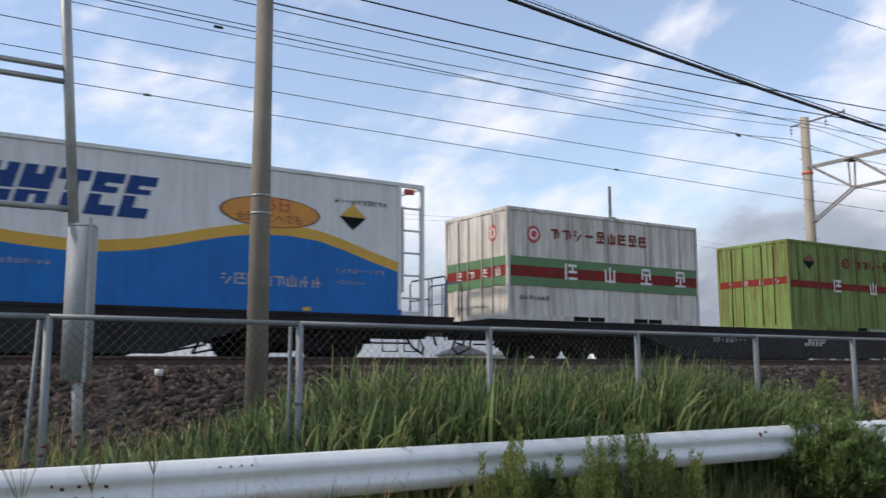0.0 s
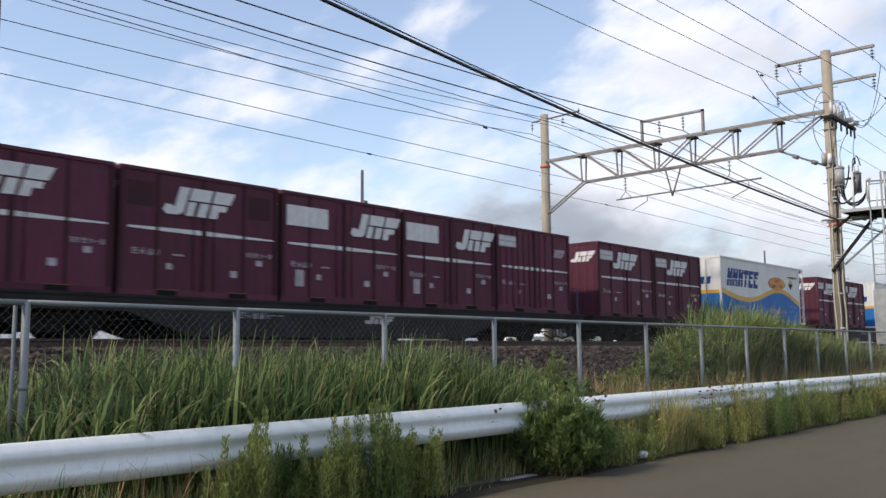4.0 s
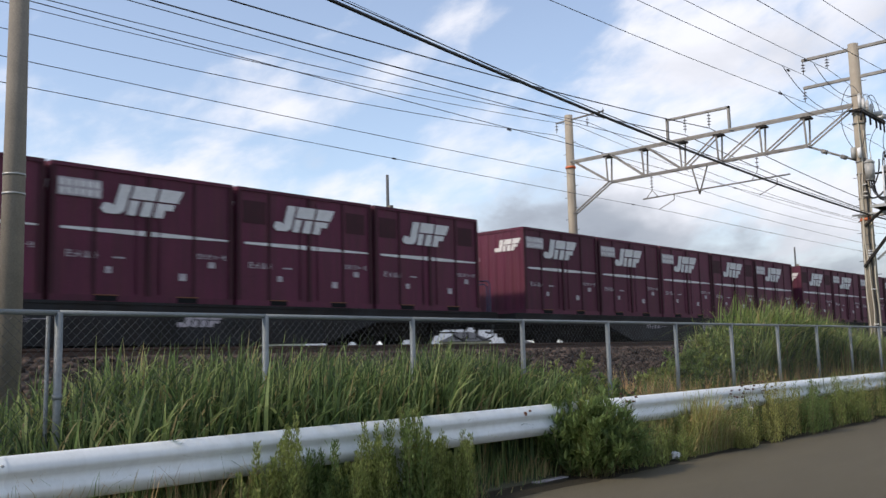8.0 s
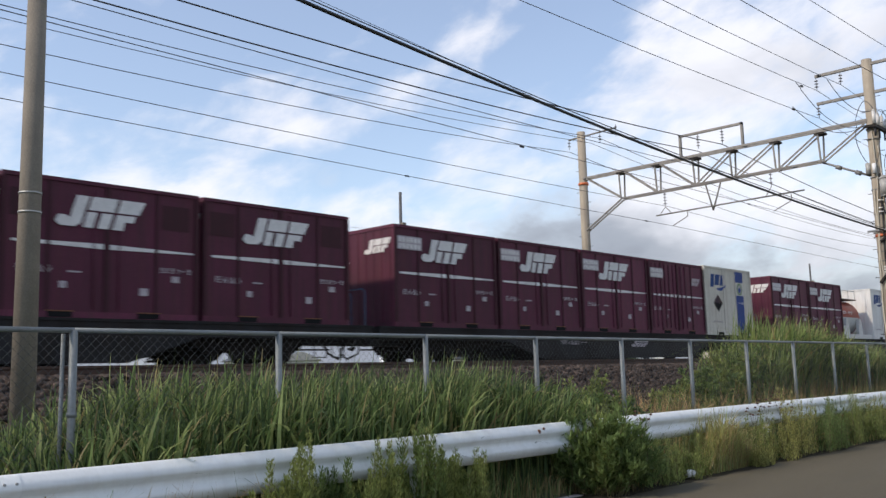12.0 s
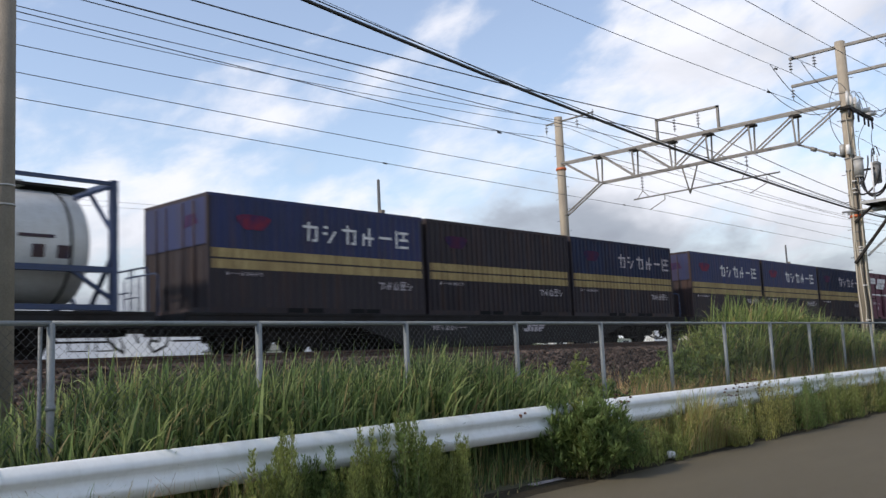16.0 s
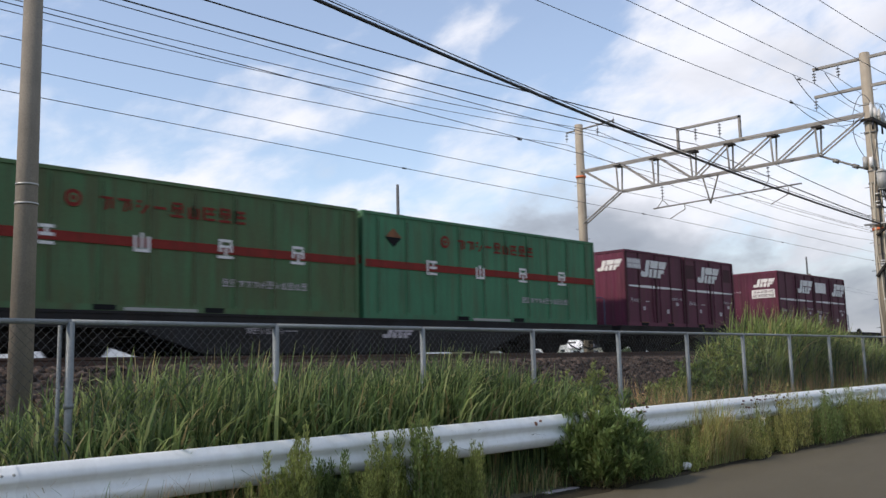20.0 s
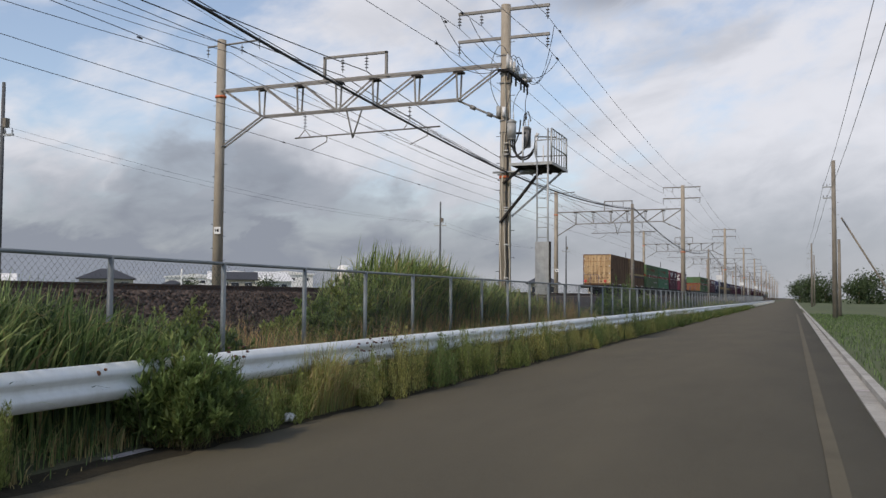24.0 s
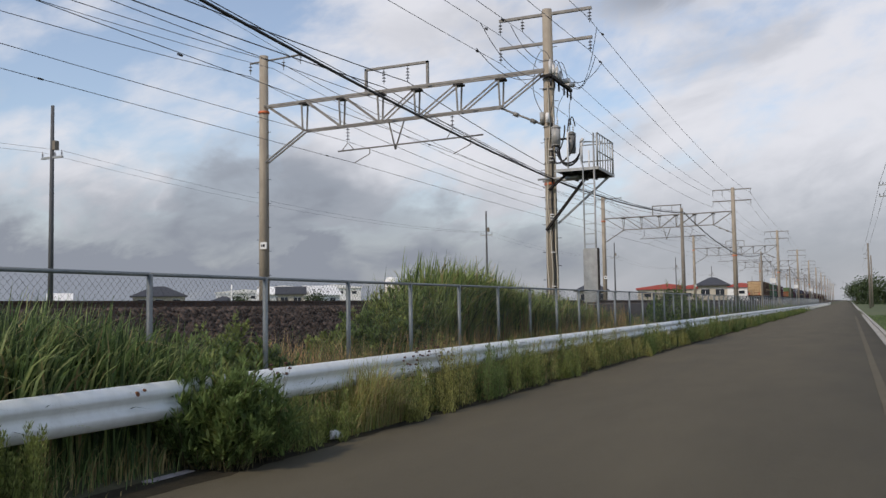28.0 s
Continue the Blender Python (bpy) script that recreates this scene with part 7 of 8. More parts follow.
def build_grass():
    # tall grass between guard rail and embankment
    def thick(x, y):
        edge = np.clip((y - 2.2) / 1.6, 0.10, 1) * np.clip((10.2 - y) / 1.8, 0.05, 1)
        return edge * np.clip(0.75 + 0.6 * patch(x, y, 0.9, 2.0), 0, 1)
    x, y = scatter(54000, -8.9, -6.62, -1.5, 13.5, 11, thick, 12)
    rng = np.random.default_rng(5)
    env = np.interp(y, [-2, 2.2, 3.4, 4.6, 9.0, 10.6, 13.5], [0.50, 0.60, 1.05, 1.36, 1.30, 0.86, 0.50]) * (1 + 0.18 * patch(x, y, 1.3, 5.0))
    h = env * rng.uniform(0.50, 1.08, len(x)) * np.where(x < -8.2, 0.72, 1.0)
    me = blades("tall_grass", x, y, ground_z(x) - 0.03, h, 0.0235, 0.26, 21, [GRASS, GRASSDARK, GRASSLIGHT, STRAW], [0.35, 0.34, 0.25, 0.06], 8, 2.4)
    tagged(new("tall_grass", me), "tall green roadside grass behind the guard rail", "grass", kind="stuff")
    # straw and low growth at the embankment foot
    x, y = scatter(16000, -9.9, -6.6, -2.0, 36, 12, lambda a, b: np.clip(0.35 + 0.7 * patch(a, b, 0.6, 8.0), 0, 1))
    h = np.random.default_rng(6).uniform(0.15, 0.5, len(x))
    me = blades("low_grass", x, y, ground_z(x) - 0.02, h, 0.006, 0.4, 22, [GRASS, STRAW, GRASSDARK], [0.4, 0.4, 0.2], 3)
    tagged(new("low_grass", me), "low mixed green and dry grass at the embankment foot", "grass", kind="stuff")
    # reeds
    def clump(x, y):
        return np.clip(1.15 - ((x + 8.4) / 0.75) ** 2, 0, 1) * np.clip((y - 16.6) / 0.8, 0, 1) * np.clip((31.5 - y) / 4, 0, 1)
    x, y = scatter(26000, -9.2, -7.6, 16.5, 32, 13, clump, 10)
    env = np.interp(y, [16.5, 17.6, 18.4, 19.1, 20.6, 21.8, 23.5, 26, 32], [1.15, 1.62, 2.05, 2.28, 2.24, 1.95, 1.72, 1.5, 1.1])
    h = env * np.random.default_rng(7).uniform(0.55, 1.04, len(x))
    me = blades("reeds", x, y, ground_z(x) - 0.03, h, 0.028, 0.31, 23, [REED, GRASSDARK, GRASSLIGHT, STRAW], [0.50, 0.22, 0.21, 0.07], 8, 2.5)
    tagged(new("reeds", me), "tall clump of bright green reeds behind the fence", "reeds", kind="stuff")
    # dead standing stalks among the reeds' feet
    x, y = scatter(2600, -8.0, -7.45, 16.6, 33, 33, lambda a, b: np.clip(0.6 + 0.8 * patch(a, b, 1.1, 19.0), 0.1, 1), 5)
    h = np.random.default_rng(34).uniform(0.5, 1.35, len(x))
    me = blades("dead_reed_stalks", x, y, ground_z(x) - 0.02, h, 0.0085, 0.10, 35, [DEADSTRAW, STRAW, GRASSDARK], [0.62, 0.14, 0.24], 4)
    tagged(new("dead_reed_stalks", me), "brown dead stalks standing among the reeds", "reeds", kind="stuff")
    # roadside verge grass in front of and under the guard rail
    def verge(x, y):
        bare = np.where((x > -6.36) & (y > 7.3) & (y < 8.9), 0.06, 1.0)
        return bare * np.clip(0.65 + 0.6 * patch(x, y, 0.8, 4.0), 0.1, 1)
    x, y = scatter(60000, -6.75, -6.02, -2.0, 60, 14, verge, 6)
    h = np.random.default_rng(8).uniform(0.2, 0.8, len(x)) * (1 + 0.5 * patch(x, y, 0.7, 6.0)) * np.clip((-5.85 - x) * 2.2, 0.25, 1.1) * np.interp(y, [7.5, 13.0], [0.55, 1.0])
    me = blades("verge_grass", x, y, ground_z(x) - 0.02, h, 0.0075, 0.36, 24, [GRASS, STRAW, GRASSDARK, GRASSLIGHT], [0.30, 0.38, 0.18, 0.14], 5, 1.6)
    tagged(new("verge_grass", me), "thin green and straw grass along the road edge", "grass", kind="stuff")
    # a straw-coloured tuft in front of the beam
    x, y = scatter(2600, -6.42, -5.98, 11.3, 13.1, 15)
    h = np.random.default_rng(9).uniform(0.35, 1.05, len(x)) * np.clip(1.25 - np.abs(y - 12.1) / 0.9, 0.25, 1)
    me = blades("straw_tuft", x, y, ground_z(x) - 0.02, h, 0.0075, 0.36, 25, [STRAW, VERGEWEED, GRASSLIGHT], [0.42, 0.38, 0.20], 7, 2.2)
    tagged(new("straw_tuft", me), "straw-coloured grass tuft leaning over the road edge", "grass", kind="stuff")
    # dry grass and stalks behind the beam, past the tall grass
    x, y = scatter(12000, -9.3, -6.6, 10.6, 19.0, 19, lambda a, b: np.clip(0.5 + 0.8 * patch(a, b, 0.9, 11.0), 0.05, 1), 8)
    h = np.random.default_rng(13).uniform(0.2, 0.85, len(x)) * (1 + 0.5 * patch(x, y, 0.8, 13.0)) * np.where(x < -7.8, 0.62, 0.9)
    me = blades("dry_grass", x, y, ground_z(x) - 0.02, h, 0.008, 0.32, 29, [DEADSTRAW, STRAW, GRASS, GRASSDARK], [0.40, 0.22, 0.22, 0.16], 5, 1.4)
    tagged(new("dry_grass", me), "dry straw-coloured grass below the fence", "grass", kind="stuff")
    # thin dead weeds at the foot of the slope, before the tall grass starts
    x, y = scatter(5200, -9.3, -6.6, -1.5, 4.2, 36, lambda a, b: np.clip(0.5 + 0.9 * patch(a, b, 0.9, 23.0), 0.05, 1) * np.clip((4.4 - b) / 1.6, 0.1, 1), 7)
    h = np.random.default_rng(37).uniform(0.15, 0.62, len(x))
    me = blades("dead_weeds", x, y, ground_z(x) - 0.02, h, 0.0075, 0.38, 38, [DEADSTRAW, GRASSDARK, GRASS], [0.48, 0.30, 0.22], 5, 1.5)
    tagged(new("dead_weeds", me), "thin brown and green weeds below the ballast slope", "grass", kind="stuff")
    # straw along the fence foot, before the reeds
    x, y = scatter(7500, -7.7, -6.65, 12.2, 34.0, 20, lambda a, b: np.clip(0.45 + 0.9 * patch(a, b, 0.8, 15.0), 0.03, 1), 9)
    h = np.random.default_rng(14).uniform(0.3, 0.95, len(x))
    me = blades("fence_straw", x, y, ground_z(x) - 0.02, h, 0.009, 0.25, 30, [DEADSTRAW, STRAW, GRASS], [0.5, 0.25, 0.25], 5, 1.2)
    tagged(new("fence_straw", me), "pale dry straw at the fence foot", "grass", kind="stuff")
    # stray stalks close to the lens side of the beam
    x, y = scatter(1700, -6.52, -5.95, -0.6, 4.6, 16, lambda a, b: np.clip(0.6 + 0.8 * patch(a, b, 1.2, 27.0), 0.1, 1))
    h = np.random.default_rng(10).uniform(0.25, 0.78, len(x))
    me = blades("stray_stalks", x, y, ground_z(x) - 0.02, h, 0.0055, 0.28, 26, [GRASS, STRAW, DEADSTRAW], [0.42, 0.26, 0.32], 5)
    tagged(new("stray_stalks", me), "thin stray grass stalks before the guard rail", "grass", kind="stuff")
    # far verge, both sides of the fence, to the vanishing point
    x, y = scatter(26000, -9.6, -6.0, 32, 150, 17, lambda a, b: np.clip(0.6 + 0.6 * patch(a, b, 0.25, 3.0), 0.05, 1) * np.clip(1.2 - (b - 32) / 140, 0.2, 1))
    h = np.random.default_rng(11).uniform(0.25, 0.75, len(x)) * (1 + 0.6 * patch(x, y, 0.2, 7.0))
    me = blades("far_verge_grass", x, y, ground_z(x) - 0.02, h, 0.02, 0.35, 27, [GRASS, STRAW, GRASSDARK], [0.45, 0.2, 0.35], 3)
    tagged(new("far_verge_grass", me), "shaggy verge grass along the far fence", "grass", kind="stuff")
    # meadow on the other side of the road
    x, y = scatter(16000, 0.8, 6.0, 8, 90, 18)
    h = np.random.default_rng(12).uniform(0.05, 0.22, len(x))
    me = blades("meadow_grass", x, y, ground_z(x) - 0.01, h, 0.012, 0.4, 28, [GRASS, GRASSDARK], [0.6, 0.4], 3)
    tagged(new("meadow_grass", me), "short green meadow grass past the kerb", "grass", kind="stuff")


build_grass()


def weed(name, label, x, y, spread, stems, height, leaf, material, seed, per=34, narrow=0.16, spike=0.55, low=0.1, sway=0.08):
    """A clump of leafy upright weeds: stems, and many small leaves round them."""
    rng = random.Random(seed)
    p = thing(name, label, "weed", "roadside weeds", at=(x, y, float(ground_z(x))))
    sb = bmesh.new()
    lv, lf = [], []
    for s in range(stems):
        a, r = rng.uniform(0, 2 * math.pi), math.sqrt(rng.random())
        bx, by = spread[0] * r * math.cos(a), spread[1] * r * math.sin(a)
        h = height * rng.uniform(0.40, 1.05) * (1.05 - 0.45 * r * r)
        tip = Vector((bx * 1.25 + rng.uniform(-sway, sway) * h, by * 1.10 + rng.uniform(-sway, sway) * 1.3 * h, h))
        root = Vector((bx, by, -0.03))
        mid = root.lerp(tip, 0.5) + Vector((rng.uniform(-0.03, 0.03), rng.uniform(-0.03, 0.03), 0))
        tube(sb, root, mid, 0.006, 0.0045, 5, caps=False)
        tube(sb, mid, tip, 0.0045, 0.0015, 5, caps=False)
        for k in range(per):
            q = rng.uniform(0.12, 1.0)
            c = root.lerp(mid, q * 2) if q < 0.5 else mid.lerp(tip, q * 2 - 1)
            yaw, up = rng.uniform(0, 2 * math.pi), rng.uniform(low, 1.0) + (0.5 if q > spike else 0)
            L = leaf * rng.uniform(0.6, 1.25) * (1.15 - 0.55 * q)
            d = Vector((math.cos(yaw) * math.cos(up), math.sin(yaw) * math.cos(up), math.sin(up)))
            side = d.cross(Vector((0, 0, 1)))
            side = (side.normalized() if side.length > 1e-3 else Vector((1, 0, 0))) * L * narrow
            nrm = side.cross(d).normalized()
            i = len(lv)
            m = c + d * L * 0.5
            lv += [c, m - side + nrm * L * 0.05, c + d * L - nrm * L * 0.12, m + side + nrm * L * 0.05]
            lf += [(i, i + 1, i + 2), (i, i + 2, i + 3)]
    tagged(part("stalk", sb, STEM, p, "thin weed stems"), kind="stuff")
    o = new("foliage", sheet("foliage", lv, lf, material))
    o.parent = p
    return p


def plume(name, label, x, y, spread, stems, height, material, seed, leaf=0.036, per=150, full=0.075):
    """A clump of upright weeds, each stem a tapering plume of fine rising leaves."""
    rng = np.random.default_rng(seed)
    p = thing(name, label, "weed", "roadside weeds", at=(x, y, float(ground_z(x))))
    sb = bmesh.new()
    vs = []
    for s in range(stems):
        a, r = rng.uniform(0, 2 * math.pi), math.sqrt(rng.random())
        h = height * rng.uniform(0.50, 1.06) * (1.05 - 0.30 * r * r)
        root = np.array((spread[0] * r * math.cos(a), spread[1] * r * math.sin(a), -0.03))
        tip = root + np.array((rng.normal(0, 0.06) * h, rng.normal(0, 0.09) * h, h + 0.03))
        tube(sb, Vector(root), Vector(tip), 0.005, 0.0015, 5, caps=False)
        # twigs rise steeply from the stem; leaves sit along them
        q = rng.uniform(0.08, 1.0, per)
        yaw = rng.uniform(0, 2 * math.pi, per)
        out = full * (1.08 - q) ** 0.6 * np.sqrt(rng.random(per)) * min(1.0, 0.5 + h)
        c = root + (tip - root) * q[:, None] + np.stack([np.cos(yaw) * out, np.sin(yaw) * out, out * 0.5], -1)
        up = rng.uniform(0.80, 1.42, per)
        turn = yaw + rng.normal(0, 0.5, per)
        d = np.stack([np.cos(turn) * np.cos(up), np.sin(turn) * np.cos(up), np.sin(up)], -1)
        side = np.stack([-np.sin(turn), np.cos(turn), rng.normal(0, 0.3, per)], -1)
        L = (leaf * rng.uniform(0.6, 1.35, per) * (1.15 - 0.45 * q))[:, None]
        m = c + d * L * 0.5
        w = side * L * 0.15
        vs.append(np.stack([c, m - w, c + d * L, m + w], 1).reshape(-1, 3))
    v = np.concatenate(vs)
    tagged(part("stalk", sb, STEM, p, "thin weed stems"), kind="stuff")
    o = new("foliage", sheet("foliage", v.tolist(), [(k, k + 1, k + 2, k + 3) for k in range(0, len(v), 4)], material))
    o.parent = p
    return p


def bushy(name, label, x, y, spread, stems, height, leaf, material, seed, branches=9, per=9, narrow=0.22, sway=0.22, reach=0.22, category="weed"):
    """A branching weed: stems with side twigs, and small leaves along every twig."""
    rng = random.Random(seed)
    p = thing(name, label, category, "roadside weeds", at=(x, y, float(ground_z(x))))
    sb = bmesh.new()
    lv, lf = [], []

    def leaves(a, d, length, count):
        for k in range(count):
            q = length * (k + rng.random()) / count
            c = a + d * q
            t = Vector((d.x + rng.uniform(-0.9, 0.9), d.y + rng.uniform(-0.9, 0.9), d.z + rng.uniform(-0.5, 0.8))).normalized()
            s = Vector((t.y + rng.uniform(-0.3, 0.3), -t.x, rng.uniform(-0.4, 0.4)))
            L = leaf * rng.uniform(0.55, 1.3)
            s = s * (L * narrow / max(s.length, 0.05))
            i = len(lv)
            m = c + t * (L * 0.45)
            lv.extend((c, m - s, c + t * L, m + s))
            lf.append((i, i + 1, i + 2))
            lf.append((i, i + 2, i + 3))

    for s in range(stems):
        a, r = rng.uniform(0, 2 * math.pi), math.sqrt(rng.random())
        bx, by = spread[0] * r * math.cos(a), spread[1] * r * math.sin(a)
        h = height * rng.uniform(0.45, 1.05) * (1.05 - 0.45 * r * r)
        tip = Vector((bx * 1.35 + rng.uniform(-sway, sway) * h, by * 1.2 + rng.uniform(-sway, sway) * 1.3 * h, h))
        root = Vector((bx * 0.8, by * 0.8, -0.03))
        bend = root.lerp(tip, 0.55) + Vector((-0.06 * (tip.x - bx), -0.06 * (tip.y - by), 0.05 * h))
        hose(sb, (root, bend, tip), 0.0045, 4)
        for b in range(branches):
            q = rng.uniform(0.15, 1.0)
            c = root.lerp(bend, q / 0.55) if q < 0.55 else bend.lerp(tip, (q - 0.55) / 0.45)
            yaw = rng.uniform(0, 2 * math.pi)
            up = rng.uniform(0.25, 1.25)
            d = Vector((math.cos(yaw) * math.cos(up), math.sin(yaw) * math.cos(up), math.sin(up)))
            leaves(c, d, reach * (1.15 - 0.75 * q) * rng.uniform(0.6, 1.2), per)
        leaves(bend.lerp(tip, 0.6), (tip - bend).normalized(), (tip - bend).length * 0.45, per)
    tagged(part("stalk", sb, STEM, p, "thin weed stems"), kind="stuff")
    o = new("foliage", sheet("foliage", lv, lf, material))
    o.parent = p
    return p


def build_weeds():
    rng = random.Random(77)
    y = 4.45
    k = 0
    while y < 6.95:   # feathery weeds before the beam
        plume("feathery_weed", "feathery light green weeds before the guard rail", -6.12 + rng.uniform(-0.08, 0.14), y, (0.18, 0.22), 13, (0.72 + 0.28 * math.sin(y * 2.3) ** 2 + rng.uniform(-0.14, 0.10)), (WEED, WEED, WEEDDARK)[k % 3], 100 + k, 0.050, 330, 0.078)
        y += 0.33
        k += 1
    for k, (y, h) in enumerate(((8.98, 0.80), (9.10, 1.02), (9.30, 1.10), (9.58, 0.88), (8.95, 0.95), (9.35, 1.05), (9.15, 0.8))):
        bushy("leafy_shrub", "dense leafy green shrub growing over the guard rail", -6.14 + 0.1 * (k % 2) - 0.22 * (k > 3), y, (0.28, 0.26), 24, h, 0.100, WEED if k == 5 else WEEDDARK, 200 + k, 12, 10, 0.125, 0.30, 0.28, "shrub")
    for k, (x, y, h) in enumerate(((-6.08, 8.98, 0.52), (-6.00, 9.12, 0.60))):
        bushy("lanceolate_weed", "yellow-green narrow-leaved weed at the foot of a shrub", x, y, (0.13, 0.15), 15, h, 0.10, WEED, 260 + k, 6, 6, 0.09, 0.20, 0.16)
    for k, (x, y, h) in enumerate(((-7.6, 10.4, 0.9), (-7.7, 11.2, 0.95), (-7.8, 11.8, 0.7), (-8.3, 14.9, 0.75), (-8.0, 15.4, 1.1), (-8.1, 16.2, 1.35), (-8.0, 16.9, 1.4))):
        bushy("leafy_shrub", "bright leafy shrub growing behind the fence", x, y, (0.42, 0.45), 46, h, 0.075, WEED if k % 2 else WEEDDARK, 230 + k, 13, 11, 0.26, 0.24, 0.26, "shrub")
    y, k = 10.2, 0
    while y < 46:    # lower weeds along the road edge
        if not 11.6 < y < 12.6:
            near = y < 30
            tall = (0.46 + 0.40 * rng.random() + 0.12 * math.sin(y * 0.9)) * (1.0 if y < 13 else 1.15)
            leafy = (VERGEWEED, VERGEWEED, WEED, WEED, WEEDDARK)[rng.randrange(5)] if y > 12.5 else WEED
            plume("verge_weed", "low feathery weeds along the asphalt edge", -6.14 + rng.uniform(-0.14, 0.16), y, (0.22, 0.34), 16 if near else 12, tall, leafy, 300 + k, 0.048 if near else 0.075, 130 if near else 70, 0.085)
        y += 0.42 + 0.018 * (y - 10)
        k += 1
    y = 47
    while y < 130:
        weed("verge_weed", "low green weeds along the asphalt edge", -6.15 + rng.uniform(-0.15, 0.12), y, (0.3, 0.9), 18, 0.5 + 0.25 * rng.random(), 0.16, WEED if rng.random() < 0.5 else WEEDDARK, 300 + k, 22, 0.22)
        y += 2.4
        k += 1
    for k, (x, y, h) in enumerate(((-7.9, 42.0, 1.9), (-7.9, 44.5, 2.1), (-7.8, 47.5, 1.8), (-7.9, 52, 1.4), (-7.6, 38, 1.2), (-7.9, 66, 1.5), (-7.9, 72, 1.3))):
        weed("leafy_shrub", "dark broad-leaved shrub behind the fence", x, y, (0.7, 1.3), 34, h, 0.20, WEEDDARK, 500 + k, 32, 0.30)
    # dry umbels in front of the beam
    head = mesh_of("seed_head", tube(bmesh.new(), (0, 0, 0), (0, 0, 0.022), 0.024, 0.013, 7), SEED)
    for k, (x, y) in enumerate(((-6.2, 0.95), (-6.15, 1.35), (-6.2, 1.75), (-6.2, 13.3), (-6.2, 13.7), (-6.15, 14.1), (-6.2, 14.5), (-6.22, 10.2))):
        p = thing("dried_umbel", "dry brown umbel stalk", "weed", "dried umbels", at=(x, y, 0.0))
        bm = bmesh.new()
        h = (0.85 if y < 5 else 0.66) + 0.1 * (k % 3)
        tube(bm, (0, 0, -0.03), (0.02, 0.03, h), 0.004, 0.002, 5)
        for j in range(7):
            a = j * 0.9
            e = Vector((0.08 * math.cos(a), 0.14 * math.sin(a), h + 0.04 + 0.05 * (j % 3)))
            tube(bm, (0.015, 0.02, h * 0.75), e, 0.002, 0.0015, 4)
            part("seed_head", head, SEED, p, "dark seed head").location = e
        tagged(part("stalk", bm, STEM, p), kind="stuff")


build_weeds()


# ---- crumpled litter at the asphalt edge ----
def build_litter():
    rng = random.Random(5)
    bm = bmesh.new()
    bmesh.ops.create_icosphere(bm, subdivisions=2, radius=1.0)
    for v in bm.verts:
        k = 0.65 + 0.5 * rng.random()
        v.co = Vector((v.co.x * 0.075 * k, v.co.y * 0.10 * k, v.co.z * 0.06 * k + 0.055))
    solid("crumpled_paper", bm, SIGNWHITE, "crumpled white paper litter in the verge", "litter", at=(-6.05, 11.05, 0.0))


build_litter()
# ---- ballast stones on the near slope ----
def build_stones():
    rng = np.random.default_rng(31)
    n = 26000
    y = rng.uniform(-3, 34, n) * 1.0
    t = rng.random(n)
    x = np.interp(t, [0, 0.2, 1.0], [-12.2, -11.3, -9.3])
    z = np.interp(x, [-12.2, -11.5, -11.15, -9.6, -9.2], [1.50, 1.50, 1.47, 0.78, 0.60])
    size = rng.uniform(0.024, 0.060, n)
    cube = np.array([(a, b, c) for a in (-1, 1) for b in (-1, 1) for c in (-1, 1)], float)
    quads = np.array([(0, 1, 3, 2), (4, 6, 7, 5), (0, 4, 5, 1), (2, 3, 7, 6), (0, 2, 6, 4), (1, 5, 7, 3)])
    jit = cube[None] * rng.uniform(0.5, 1.15, (n, 8, 3))
    a, b = rng.uniform(0, 6.28, n), rng.uniform(0, 6.28, n)
    ca, sa, cb, sb = np.cos(a)[:, None], np.sin(a)[:, None], np.cos(b)[:, None], np.sin(b)[:, None]
    X, Y, Z = jit[..., 0], jit[..., 1], jit[..., 2]
    X, Y = X * ca - Y * sa, X * sa + Y * ca
    Y, Z = Y * cb - Z * sb, Y * sb + Z * cb
    v = np.stack([X * size[:, None] + x[:, None], Y * size[:, None] + y[:, None], Z * size[:, None] * 0.8 + z[:, None]], -1).reshape(-1, 3)
    f = (quads[None] + (np.arange(n) * 8)[:, None, None]).reshape(-1, 4)
    me = bpy.data.meshes.new("ballast_stones")
    me.vertices.add(len(v))
    me.vertices.foreach_set("co", v.ravel())
    me.loops.add(f.size)
    me.loops.foreach_set("vertex_index", f.ravel().astype(np.int32))
    me.polygons.add(len(f))
    me.polygons.foreach_set("loop_start", np.arange(len(f), dtype=np.int32) * 4)
    me.materials.append(STONE)
    me.update(calc_edges=True)
    tagged(new("ballast_stones", me), "loose brown ballast stones on the slope", "ballast", kind="stuff")


build_stones()
# ---- houses and works beyond the tracks ----
def bearing(a, d):
    """The place d metres off in the direction a degrees left of the road."""
    return (-d * math.sin(radians(a)), d * math.cos(radians(a)), 0.2)


